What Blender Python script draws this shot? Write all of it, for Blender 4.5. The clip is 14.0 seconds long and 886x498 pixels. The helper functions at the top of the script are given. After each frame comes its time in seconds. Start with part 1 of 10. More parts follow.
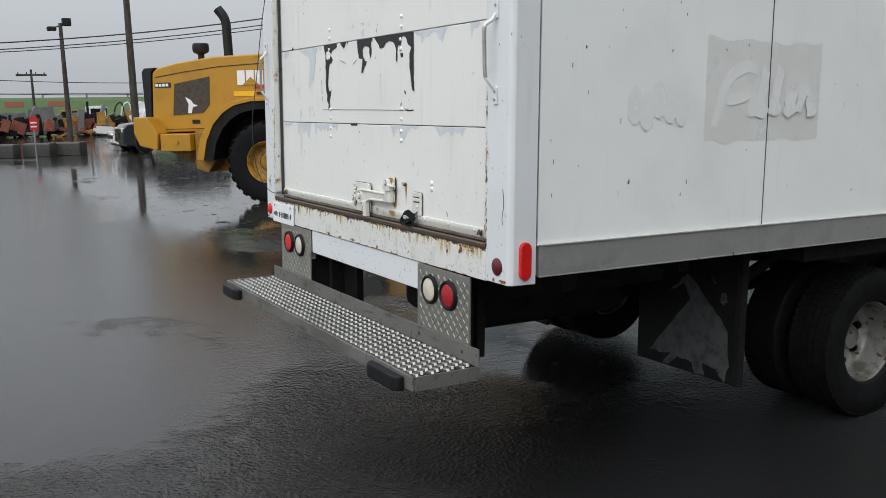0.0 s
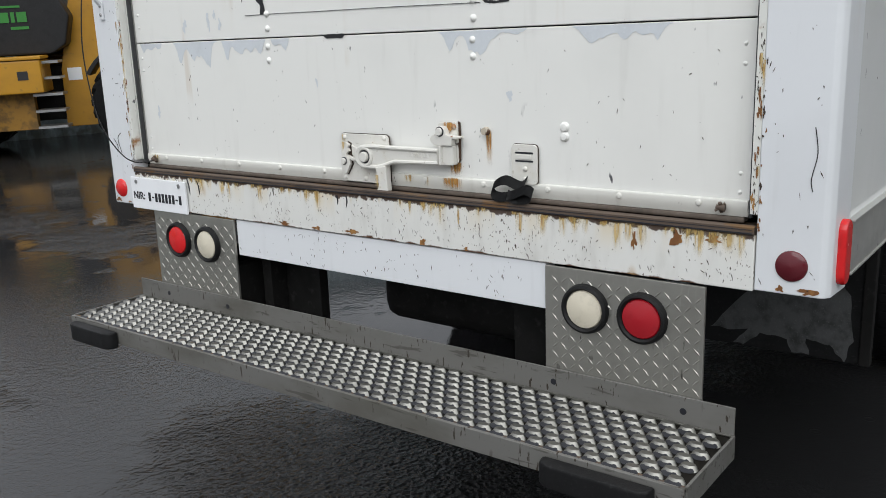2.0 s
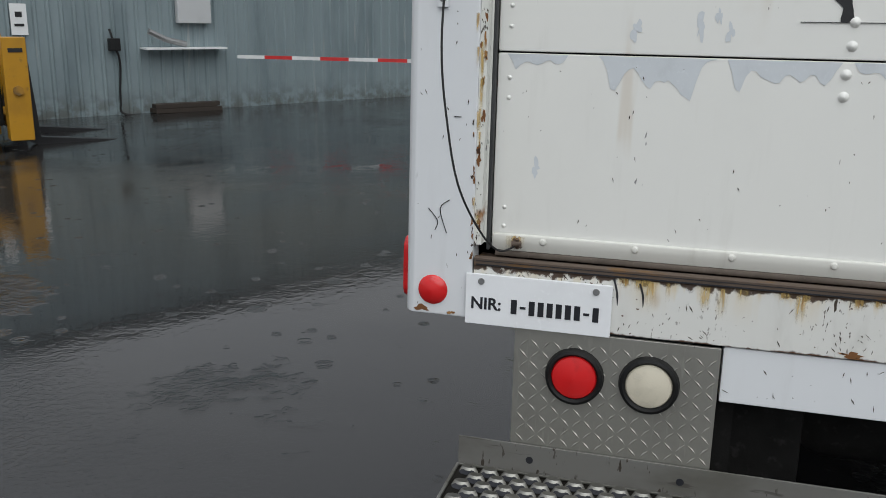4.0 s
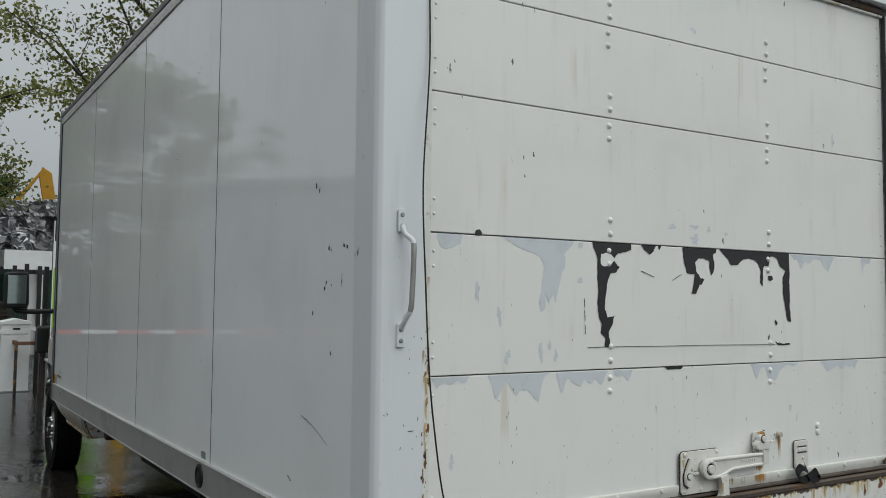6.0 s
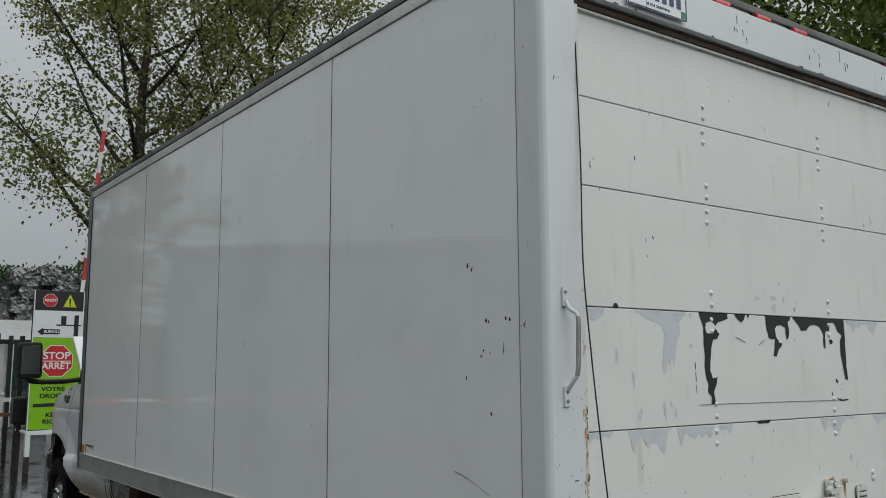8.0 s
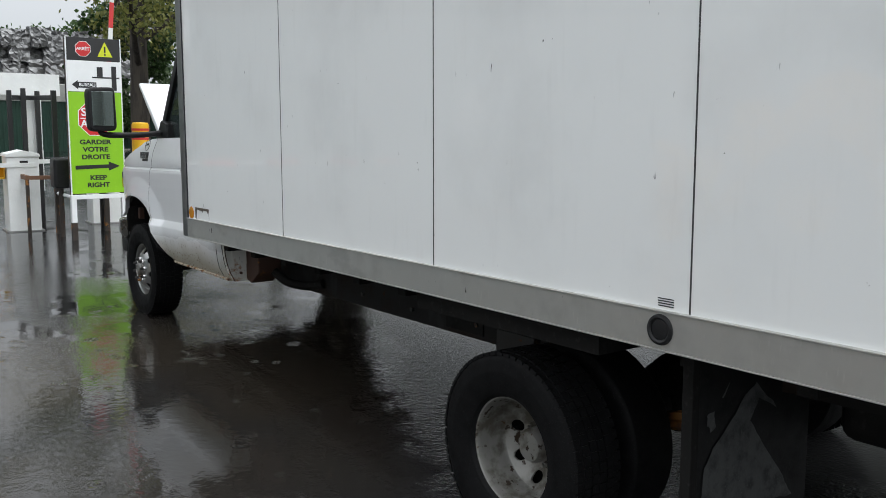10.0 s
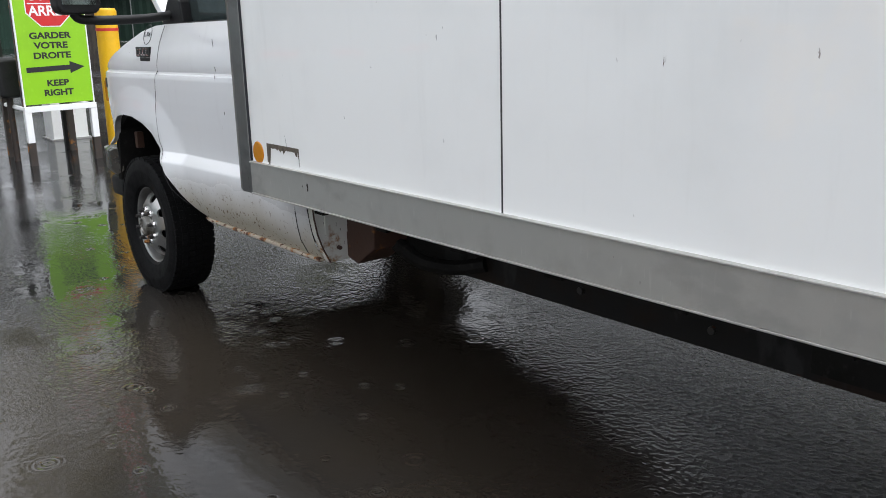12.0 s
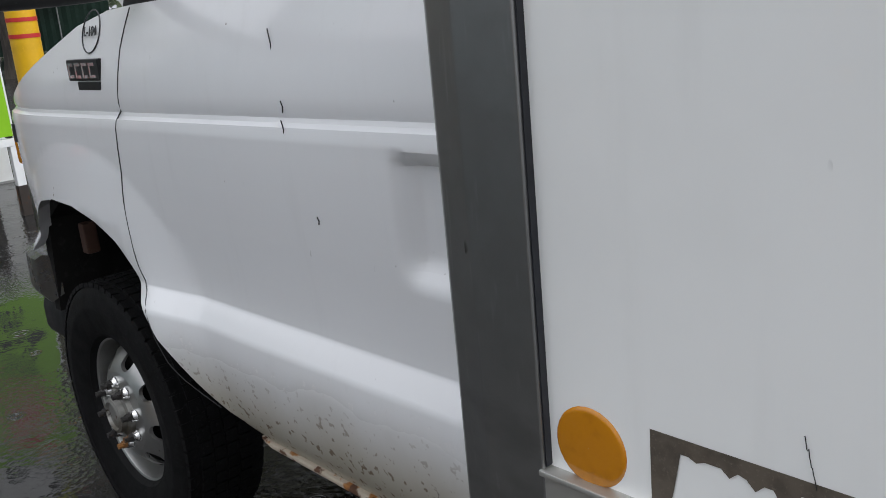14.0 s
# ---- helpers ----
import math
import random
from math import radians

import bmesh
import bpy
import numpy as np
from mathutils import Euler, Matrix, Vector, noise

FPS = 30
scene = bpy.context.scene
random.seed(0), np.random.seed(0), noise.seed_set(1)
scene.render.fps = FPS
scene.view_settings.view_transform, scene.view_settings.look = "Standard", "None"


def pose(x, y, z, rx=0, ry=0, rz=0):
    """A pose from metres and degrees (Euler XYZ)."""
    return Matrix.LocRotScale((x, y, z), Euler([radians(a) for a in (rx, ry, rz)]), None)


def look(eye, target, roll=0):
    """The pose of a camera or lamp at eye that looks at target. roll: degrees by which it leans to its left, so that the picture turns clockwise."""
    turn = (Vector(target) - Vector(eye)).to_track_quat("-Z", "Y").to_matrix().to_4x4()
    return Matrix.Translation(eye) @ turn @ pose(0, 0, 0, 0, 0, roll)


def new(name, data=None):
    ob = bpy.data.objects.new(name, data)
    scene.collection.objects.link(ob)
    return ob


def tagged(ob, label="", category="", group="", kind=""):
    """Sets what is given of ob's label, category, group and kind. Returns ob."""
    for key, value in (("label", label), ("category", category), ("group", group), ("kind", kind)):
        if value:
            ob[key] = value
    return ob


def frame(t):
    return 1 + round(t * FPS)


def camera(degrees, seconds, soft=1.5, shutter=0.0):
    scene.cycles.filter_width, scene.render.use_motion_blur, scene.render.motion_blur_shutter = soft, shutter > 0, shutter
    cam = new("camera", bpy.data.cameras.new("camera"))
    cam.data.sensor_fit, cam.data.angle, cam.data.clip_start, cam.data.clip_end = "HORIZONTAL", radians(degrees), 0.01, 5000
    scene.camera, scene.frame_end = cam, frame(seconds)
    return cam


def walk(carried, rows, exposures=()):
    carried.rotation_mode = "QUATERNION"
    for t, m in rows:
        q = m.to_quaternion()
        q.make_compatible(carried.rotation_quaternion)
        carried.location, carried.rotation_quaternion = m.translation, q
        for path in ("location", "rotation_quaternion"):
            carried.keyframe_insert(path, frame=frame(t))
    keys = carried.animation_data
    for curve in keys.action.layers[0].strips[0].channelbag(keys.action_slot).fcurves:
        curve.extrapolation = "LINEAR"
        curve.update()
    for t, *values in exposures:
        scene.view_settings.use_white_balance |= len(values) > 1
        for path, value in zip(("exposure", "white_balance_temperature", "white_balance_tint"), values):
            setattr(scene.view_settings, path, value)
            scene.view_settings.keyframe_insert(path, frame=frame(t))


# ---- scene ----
cam = camera(53.5, 14.0, soft=0.9)
PATH = [
    (0, (-1.751, -3.668, 1.369), (-0.729, -1.976, 1.064), 0.2),
    (0.5, (-1.755, -3.208, 1.295), (-0.665, -1.567, 0.951), 1.1),
    (1, (-1.755, -2.712, 1.294), (-0.516, -1.191, 0.904), 0.3),
    (1.5, (-1.785, -2.208, 1.316), (-0.306, -0.927, 0.903), 0.6),
    (2, (-1.769, -1.616, 1.301), (-0.223, -0.436, 0.834), -2.1),
    (2.5, (-1.777, -1.035, 1.295), (-0.125, -0.009, 0.827), -0.1),
    (3, (-1.711, -0.452, 1.267), (-0.012, 0.485, 0.780), -1.6),
    (3.2, (-1.695, -0.22, 1.298), (0.034, 0.655, 0.798), -2.2),
    (5.3, (-1.775, 1.783, 1.368), (0.148, 1.248, 1.248), 2.9),
    (5.5, (-1.768, 1.907, 1.437), (0.091, 1.174, 1.367), 0.8),
    (6, (-1.943, 2.224, 1.509), (-0.248, 1.17, 1.635), 0.5),
    (6.5, (-2.146, 2.377, 1.555), (-0.567, 1.172, 1.787), -0.6),
    (7, (-2.223, 2.696, 1.591), (-0.736, 1.4, 1.923), -1.7),
    (7.5, (-2.175, 2.922, 1.604), (-0.624, 1.708, 1.951), -1.2),
    (8, (-1.88, 2.951, 1.512), (-0.278, 1.784, 1.782), -0.3),
    (8.5, (-1.523, 3.054, 1.469), (0.104, 1.895, 1.58), 1.2),
    (9, (-1.132, 3.175, 1.464), (0.499, 2.017, 1.43), 1.1),
    (9.2, (-0.959, 3.179, 1.432), (0.675, 2.027, 1.359), 1.2),
    (11.3, (1.370, 2.945, 1.380), (2.890, 1.737, 0.898), -1.9),
    (11.5, (1.650, 2.829, 1.360), (3.170, 1.623, 0.874), -2.0),
    (12, (2.236, 2.648, 1.364), (3.739, 1.427, 0.867), -1.6),
    (12.5, (2.836, 2.449, 1.395), (4.332, 1.220, 0.894), -1.2),
    (13, (3.474, 2.200, 1.371), (4.966, 0.965, 0.872), -1.3),
    (13.5, (4.040, 2.026, 1.378), (5.490, 0.743, 0.878), -1.4),
    (14, (4.562, 1.769, 1.336), (5.992, 0.478, 0.803), -5.4),
]
EXPOSURES = [(0.0, 1.22, 6500, 9), (1.0, 1.34, 6500, 9.5), (2.0, 1.2, 6500, 10), (3.0, 1.0, 6500, 10), (5.3, 0.78, 6500, 6), (6.0, 0.7, 6500, 5), (7.0, 0.5, 6500, 5), (7.5, 0.45, 6500, 5), (8.0, 0.58, 6500, 5), (8.5, 0.92, 6500, 6), (9.0, 1.25, 6500, 7), (9.2, 1.3, 6500, 7), (11.3, 2.03, 6500, 10.5), (12.5, 1.92, 6500, 11), (13.0, 1.85, 6500, 11), (14.0, 1.52, 6500, 11)]
LEVEL = pose(6.3, 0, 0) @ pose(0, 0, 0, 0, 1.72, 0) @ pose(-6.3, 0, 0)  # from the truck's own axes to the level ground
walk(cam, [(t, LEVEL @ look(eye, target, roll)) for t, eye, target, roll in PATH], EXPOSURES)

# ---- world and light: overcast, light rain ----
world = bpy.data.worlds.new("overcast_sky")
scene.world = world
world.use_nodes = True
wn, wl = world.node_tree.nodes, world.node_tree.links
sky = wn.new("ShaderNodeTexSky")
sky.sky_type = "NISHITA"
sky.sun_disc = False
sky.sun_elevation, sky.sun_rotation = radians(55), radians(250)
sky.air_density, sky.dust_density, sky.ozone_density = 1.0, 4.0, 1.0
grey = wn.new("ShaderNodeHueSaturation")
grey.inputs["Saturation"].default_value = 0.12
cloud = wn.new("ShaderNodeMix")
cloud.data_type = "RGBA"
cloud.inputs["Factor"].default_value = 0.85
rise = wn.new("ShaderNodeTexGradient")   # an overcast sky is nearly three times brighter overhead than at the horizon
rise.texture_mapping.mapping_x = "Z"
deck = wn.new("ShaderNodeMix")
deck.data_type = "RGBA"
deck.inputs[6].default_value, deck.inputs[7].default_value = (4.3, 4.55, 4.9, 1), (11.5, 11.9, 12.6, 1)
wl.new(rise.outputs["Fac"], deck.inputs["Factor"])
wl.new(deck.outputs[2], cloud.inputs[7])
wl.new(sky.outputs["Color"], grey.inputs["Color"])
wl.new(grey.outputs["Color"], cloud.inputs[6])
wl.new(cloud.outputs[2], wn["Background"].inputs["Color"])
wn["Background"].inputs["Strength"].default_value = 0.05

sun = new("sun", bpy.data.lights.new("sun", "SUN"))
sun.data.energy, sun.data.angle, sun.data.color = 0.9, radians(75), (0.97, 1.0, 1.0)
sun.matrix_world = look((-13, -8, 20), (0, 0, 0))


# ---- materials ----
class Mat:
    """A principled material that is built up in layers."""

    def __init__(self, name, colour, rough=0.5, metal=0.0, spec=0.5, coat=0.0):
        self.m = bpy.data.materials.new(name)
        self.m.use_nodes = True
        self.n, self.l = self.m.node_tree.nodes, self.m.node_tree.links
        self.b = self.n["Principled BSDF"]
        self.b.inputs["Metallic"].default_value = metal
        self.b.inputs["Specular IOR Level"].default_value = spec
        self.b.inputs["Coat Weight"].default_value = coat
        self.b.inputs["Coat Roughness"].default_value = 0.06
        self.co = self.n.new("ShaderNodeTexCoord").outputs["Object"]
        self.col = self.n.new("ShaderNodeRGB").outputs[0]
        self.col.default_value = (*colour, 1)
        self.rgh = self.n.new("ShaderNodeValue").outputs[0]
        self.rgh.default_value = rough
        self.nrm = None

    def at(self, stretch=(1, 1, 1), shift=(0, 0, 0), turn=0.0):
        node = self.n.new("ShaderNodeMapping")
        node.inputs["Scale"].default_value = stretch
        node.inputs["Location"].default_value = shift
        node.inputs["Rotation"].default_value = (0, 0, turn)
        self.l.new(self.co, node.inputs["Vector"])
        return node.outputs[0]

    def noise(self, scale, detail=4.0, stretch=(1, 1, 1), shift=(0, 0, 0), rough=0.55):
        node = self.n.new("ShaderNodeTexNoise")
        node.inputs["Scale"].default_value = scale
        node.inputs["Detail"].default_value = detail
        node.inputs["Roughness"].default_value = rough
        self.l.new(self.at(stretch, shift), node.inputs["Vector"])
        return node.outputs["Fac"]

    def cells(self, scale, stretch=(1, 1, 1), shift=(0, 0, 0), out="Distance", feature="F1"):
        node = self.n.new("ShaderNodeTexVoronoi")
        node.feature = feature
        node.inputs["Scale"].default_value = scale
        self.l.new(self.at(stretch, shift), node.inputs["Vector"])
        return node.outputs[out]

    def ramp(self, value, lo, hi):
        """0 at lo, 1 at hi (also where hi is below lo)."""
        node = self.n.new("ShaderNodeMapRange")
        node.interpolation_type = "SMOOTHSTEP"
        flip = hi < lo
        node.inputs["From Min"].default_value, node.inputs["From Max"].default_value = (hi, lo) if flip else (lo, hi)
        node.inputs["To Min"].default_value, node.inputs["To Max"].default_value = (1, 0) if flip else (0, 1)
        self.l.new(value, node.inputs["Value"])
        return node.outputs["Result"]

    def maths(self, op, a, b):
        node = self.n.new("ShaderNodeMath")
        node.operation = op
        for k, v in ((0, a), (1, b)):
            if isinstance(v, (int, float)):
                node.inputs[k].default_value = v
            else:
                self.l.new(v, node.inputs[k])
        return node.outputs[0]

    def mul(self, a, b):
        return self.maths("MULTIPLY", a, b)

    def axis(self, which):
        node = self.n.new("ShaderNodeSeparateXYZ")
        self.l.new(self.co, node.inputs[0])
        return node.outputs["XYZ".index(which)]

    def rnd(self):
        return self.n.new("ShaderNodeObjectInfo").outputs["Random"]

    def island(self):
        return self.n.new("ShaderNodeNewGeometry").outputs["Random Per Island"]

    def over(self, mask, colour=None, rough=None, strength=1.0):
        """Lays a colour and a roughness over what is there, where the mask is 1."""
        if strength != 1.0:
            mask = self.mul(mask, strength)
        if colour is not None:
            node = self.n.new("ShaderNodeMix")
            node.data_type = "RGBA"
            self.l.new(mask, node.inputs["Factor"])
            self.l.new(self.col, node.inputs[6])
            node.inputs[7].default_value = (*colour, 1)
            self.col = node.outputs[2]
        if rough is not None:
            node = self.n.new("ShaderNodeMix")
            self.l.new(mask, node.inputs["Factor"])
            self.l.new(self.rgh, node.inputs[2])
            node.inputs[3].default_value = rough
            self.rgh = node.outputs[0]
        return self

    def bump(self, height, strength=0.3, distance=0.002):
        node = self.n.new("ShaderNodeBump")
        node.inputs["Strength"].default_value = strength
        node.inputs["Distance"].default_value = distance
        self.l.new(height, node.inputs["Height"])
        if self.nrm is not None:
            self.l.new(self.nrm, node.inputs["Normal"])
        self.nrm = node.outputs[0]
        return self

    def done(self):
        self.l.new(self.col, self.b.inputs["Base Color"])
        self.l.new(self.rgh, self.b.inputs["Roughness"])
        if self.nrm is not None:
            self.l.new(self.nrm, self.b.inputs["Normal"])
        return self.m


RUST, DARK_RUST, GRIME, PRIMER = (0.30, 0.13, 0.035), (0.09, 0.04, 0.02), (0.16, 0.13, 0.09), (0.50, 0.53, 0.56)


def plain(name, colour, rough=0.5, metal=0.0, vary=0.25, scale=9.0, bump=0.0, spec=0.5, coat=0.0):
    """A surface with soft blotches and fine grain."""
    m = Mat(name, colour, rough, metal, spec, coat)
    m.over(m.ramp(m.noise(scale), 0.42, 0.75), tuple(c * (1 - vary) for c in colour), min(1, rough + 0.12))
    m.over(m.ramp(m.noise(scale * 9, 2), 0.55, 0.8), tuple(min(1, c * (1 + vary * 0.5) + 0.01) for c in colour))
    if bump:
        m.bump(m.noise(scale * 25, 3), bump, 0.002)
    return m.done()


def chipped(name, colour, rough, chips=0.0, rust=0.0, streaks=0.0, coat=0.0, spec=0.5, grime=0.12, wavy=0.0):
    """White vehicle paint with dirt film, run marks, chips down to dark metal and rust."""
    m = Mat(name, colour, rough, 0, spec, coat)
    m.over(m.ramp(m.noise(1.7, 5), 0.45, 0.8), tuple(c * 0.9 for c in colour), rough * 1.35)
    m.over(m.ramp(m.noise(22, 4, (1, 1, 0.12)), 0.55, 0.85), GRIME, None, grime)
    if streaks:
        m.over(m.mul(m.ramp(m.noise(16, 3, (1, 1, 0.08)), 0.58, 0.72), m.ramp(m.noise(2.3), 0.5, 0.62)), (0.42, 0.27, 0.12), None, streaks)
    if chips:
        gate = m.ramp(m.noise(5.5, 3, shift=(3, 1, 7)), 0.62 - 0.2 * chips, 0.7 - 0.2 * chips)
        spot = m.ramp(m.noise(48, 2, (1, 1, 0.38), (1, 2, 9)), 0.69, 0.72)
        m.over(m.mul(spot, gate), (0.07, 0.07, 0.075), 0.6)
        gate = m.ramp(m.noise(9, 3, shift=(8, 4, 1)), 0.66 - 0.2 * chips, 0.72 - 0.2 * chips)
        tick = m.ramp(m.noise(105, 2, (1, 1, 0.3), (2, 2, 2)), 0.69, 0.72)
        m.over(m.mul(tick, gate), (0.10, 0.08, 0.07), 0.6)
    if rust:
        m.over(m.mul(m.ramp(m.noise(7, 6, shift=(1, 5, 2)), 0.72 - 0.15 * rust, 0.80 - 0.15 * rust), m.ramp(m.noise(40, 4), 0.35, 0.6)), RUST, 0.85)
    m.bump(m.noise(5, 2), 0.05, 0.004)
    if wavy:
        m.bump(m.noise(1.7, 2, (1, 1, 0.6)), 1.0, wavy)
    return m.done()


DOOR_PAINT = chipped("door_paint", (0.77, 0.765, 0.733), 0.42, chips=0.25, streaks=0.25)
POST_PAINT = chipped("post_paint", (0.70, 0.714, 0.735), 0.38, chips=0.3, streaks=0.2)
SIDE_PAINT = chipped("side_panel_gelcoat", (0.86, 0.87, 0.865), 0.03, chips=0.06, spec=0.6, grime=0.05, wavy=0.003)


def cab_paint():
    """White van paint, with dried road mud thrown up along the sills."""
    m = Mat("cab_paint", (0.78, 0.79, 0.81), 0.22, 0, 0.5, 0.6)
    m.over(m.ramp(m.noise(1.7, 5), 0.45, 0.8), (0.70, 0.71, 0.73), 0.3)
    m.over(m.ramp(m.noise(22, 4, (1, 1, 0.12)), 0.55, 0.85), GRIME, None, 0.06)
    mud = m.ramp(m.maths("ADD", m.axis("Z"), m.mul(m.noise(2.2, 5, (1, 1, 0.6)), 0.20)), 0.85, 0.62)
    m.over(mud, (0.34, 0.30, 0.21), 0.6, 0.85)
    m.over(m.mul(mud, m.ramp(m.noise(60, 3), 0.60, 0.66)), (0.16, 0.11, 0.07), 0.8)
    gate = m.ramp(m.noise(9, 3, shift=(8, 4, 1)), 0.62, 0.68)
    m.over(m.mul(m.ramp(m.noise(105, 2, (1, 1, 0.3), (2, 2, 2)), 0.69, 0.72), gate), (0.10, 0.08, 0.07), 0.6)
    m.bump(m.noise(5, 2), 0.05, 0.004)
    return m.done()


CAB_PAINT = cab_paint()


def sill_paint():
    """White paint on the loading sill, rusting from its upper edge down, pecked all over."""
    m = Mat("sill_paint", (0.70, 0.695, 0.665), 0.45)
    m.over(m.ramp(m.noise(14, 4, (1, 1, 0.3)), 0.5, 0.8), GRIME, None, 0.25)
    z = m.axis("Z")
    m.over(m.mul(m.ramp(m.noise(9, 5, (1, 1, 0.12)), 0.48, 0.68), m.ramp(z, 0.80, 0.89)), (0.62, 0.47, 0.22), None, 0.45)
    m.over(m.ramp(m.maths("ADD", z, m.mul(m.noise(55, 5, (1, 1, 0.12), (2, 2, 2)), 0.13)), 0.935, 0.975), (0.62, 0.45, 0.17), 0.7, 0.5)
    m.over(m.ramp(m.maths("ADD", z, m.mul(m.noise(70, 7, (1, 1, 0.5)), 0.040)), 0.906, 0.914), (0.33, 0.17, 0.045), 0.85, 0.8)
    m.over(m.ramp(m.maths("ADD", z, m.mul(m.noise(45, 6, shift=(4, 4, 4)), 0.05)), 0.902, 0.908), (0.05, 0.024, 0.013), 0.9, 0.95)
    m.over(m.ramp(m.maths("SUBTRACT", z, m.mul(m.noise(24, 6, shift=(9, 2, 0)), 0.030)), 0.7575, 0.7525), DARK_RUST, 0.85)
    gate = m.ramp(m.noise(5, 4), 0.47, 0.60)
    m.over(m.mul(m.ramp(m.noise(150, 2, (1, 1, 0.4), (3, 1, 4)), 0.64, 0.67), gate), (0.06, 0.04, 0.03), 0.7)
    m.over(m.mul(m.ramp(m.noise(70, 3, (1, 1, 0.35), (8, 1, 4)), 0.66, 0.68), gate), (0.05, 0.035, 0.025), 0.7)
    m.over(m.ramp(m.noise(60, 2, (1, 1, 1.6), (5, 7, 4)), 0.71, 0.73), DARK_RUST, 0.8)
    m.over(m.mul(m.ramp(m.cells(14, (1, 1, 0.5), (7, 1, 4)), 0.22, 0.05), m.ramp(m.cells(14, (1, 1, 0.5), (7, 1, 4), "Color"), 0.62, 0.7)), (0.40, 0.25, 0.10), 0.8, 0.5)
    return m.done()


SILL_PAINT = sill_paint()
STRIP_PAINT = chipped("strip_paint", (0.66, 0.65, 0.605), 0.4, chips=0.5, streaks=0.5, grime=0.3)
JAMB_PAINT = chipped("jamb_paint", (0.70, 0.70, 0.66), 0.45, chips=0.8, rust=1.0, streaks=0.8)


def rusted(name, base, amount, size=1.0):
    m = Mat(name, base, 0.55)
    m.over(m.ramp(m.noise(9 / size, 6), 0.62 - amount * 0.3, 0.7 - amount * 0.3), RUST, 0.9)
    m.over(m.ramp(m.noise(23, 6, shift=(3, 3, 3)), 0.66 - amount * 0.3, 0.72 - amount * 0.3), DARK_RUST, 0.95)
    m.bump(m.noise(60, 4), 0.4, 0.002)
    return m.done()


m = Mat("rusty_track_steel", (0.088, 0.062, 0.046), 0.7)
m.over(m.ramp(m.noise(9, 6, (1, 0.25, 1)), 0.5, 0.62), (0.030, 0.022, 0.017), 0.8)
m.over(m.ramp(m.noise(30, 6, (1, 0.2, 1), (3, 3, 3)), 0.55, 0.62), (0.13, 0.072, 0.032), 0.9)
m.bump(m.noise(60, 4, (1, 0.3, 1)), 0.4, 0.003)
TRACK_STEEL = m.done()
SEAL_BROWN = plain("muddy_rubber_seal", (0.105, 0.082, 0.066), 0.75, vary=0.45, scale=14)
def grimy_paint(name, rust):
    """Hand-painted ironwork: yellowed white with dirt in its pits and rust breaking through."""
    m = Mat(name, (0.67, 0.655, 0.61), 0.38)
    m.over(m.ramp(m.noise(18, 5), 0.48, 0.75), (0.58, 0.54, 0.45), 0.5, 0.6)
    m.over(m.ramp(m.noise(75, 4, shift=(2, 6, 1)), 0.64, 0.70), (0.30, 0.25, 0.18), 0.7, 0.4)
    m.over(m.ramp(m.noise(52, 6, shift=(5, 2, 8)), 0.70 - rust, 0.76 - rust), (0.24, 0.11, 0.04), 0.85)
    m.over(m.ramp(m.noise(34, 6, shift=(1, 2, 3)), 0.72 - rust, 0.75 - rust), (0.06, 0.03, 0.018), 0.9)
    m.bump(m.noise(60, 4), 0.3, 0.002)
    return m.done()


m = Mat("rust_run", (0.17, 0.068, 0.020), 0.8)
m.over(m.ramp(m.noise(30, 5, (1, 1, 0.2)), 0.45, 0.65), (0.32, 0.16, 0.045), 0.7)
m.over(m.ramp(m.noise(60, 5), 0.58, 0.64), (0.05, 0.024, 0.012), 0.9)
RUST_RUN = m.done()
RUST_DARK = plain("dark_brown_rust", (0.060, 0.032, 0.018), 0.9, vary=0.5, scale=40)
LATCH_PAINT = grimy_paint("painted_latch_steel", 0.0)
LATCH_RUST = grimy_paint("rust_bled_latch_plate", 0.03)
KEEPER_RUST = grimy_paint("rusted_keeper_paint", 0.11)
ROCKER_RUST = rusted("rusty_rocker_steel", (0.46, 0.40, 0.32), 0.40, 0.4)
BROWN_RUST = rusted("brown_rusty_mount", (0.065, 0.032, 0.022), 0.06)
SPRING_RUST = rusted("orange_brown_spring_rust", (0.16, 0.065, 0.025), 0.35)
m = Mat("black_chassis_paint", (0.010, 0.0095, 0.0095), 0.6, 0, 0.25)
m.over(m.ramp(m.noise(4, 5), 0.5, 0.68), (0.022, 0.014, 0.010), 0.8, 0.8)
m.over(m.ramp(m.noise(6, 5, (1, 1, 0.4), (4, 4, 1)), 0.58, 0.64), (0.030, 0.030, 0.031), 0.7, 0.8)
m.over(m.ramp(m.noise(14, 6, shift=(3, 3, 3)), 0.66, 0.72), (0.05, 0.024, 0.013), 0.9, 0.8)
m.bump(m.noise(40, 4), 0.3, 0.003)
RAIL_BLACK = m.done()
UNDER_RUST = rusted("rusty_underbody_steel", (0.026, 0.024, 0.023), 0.06)


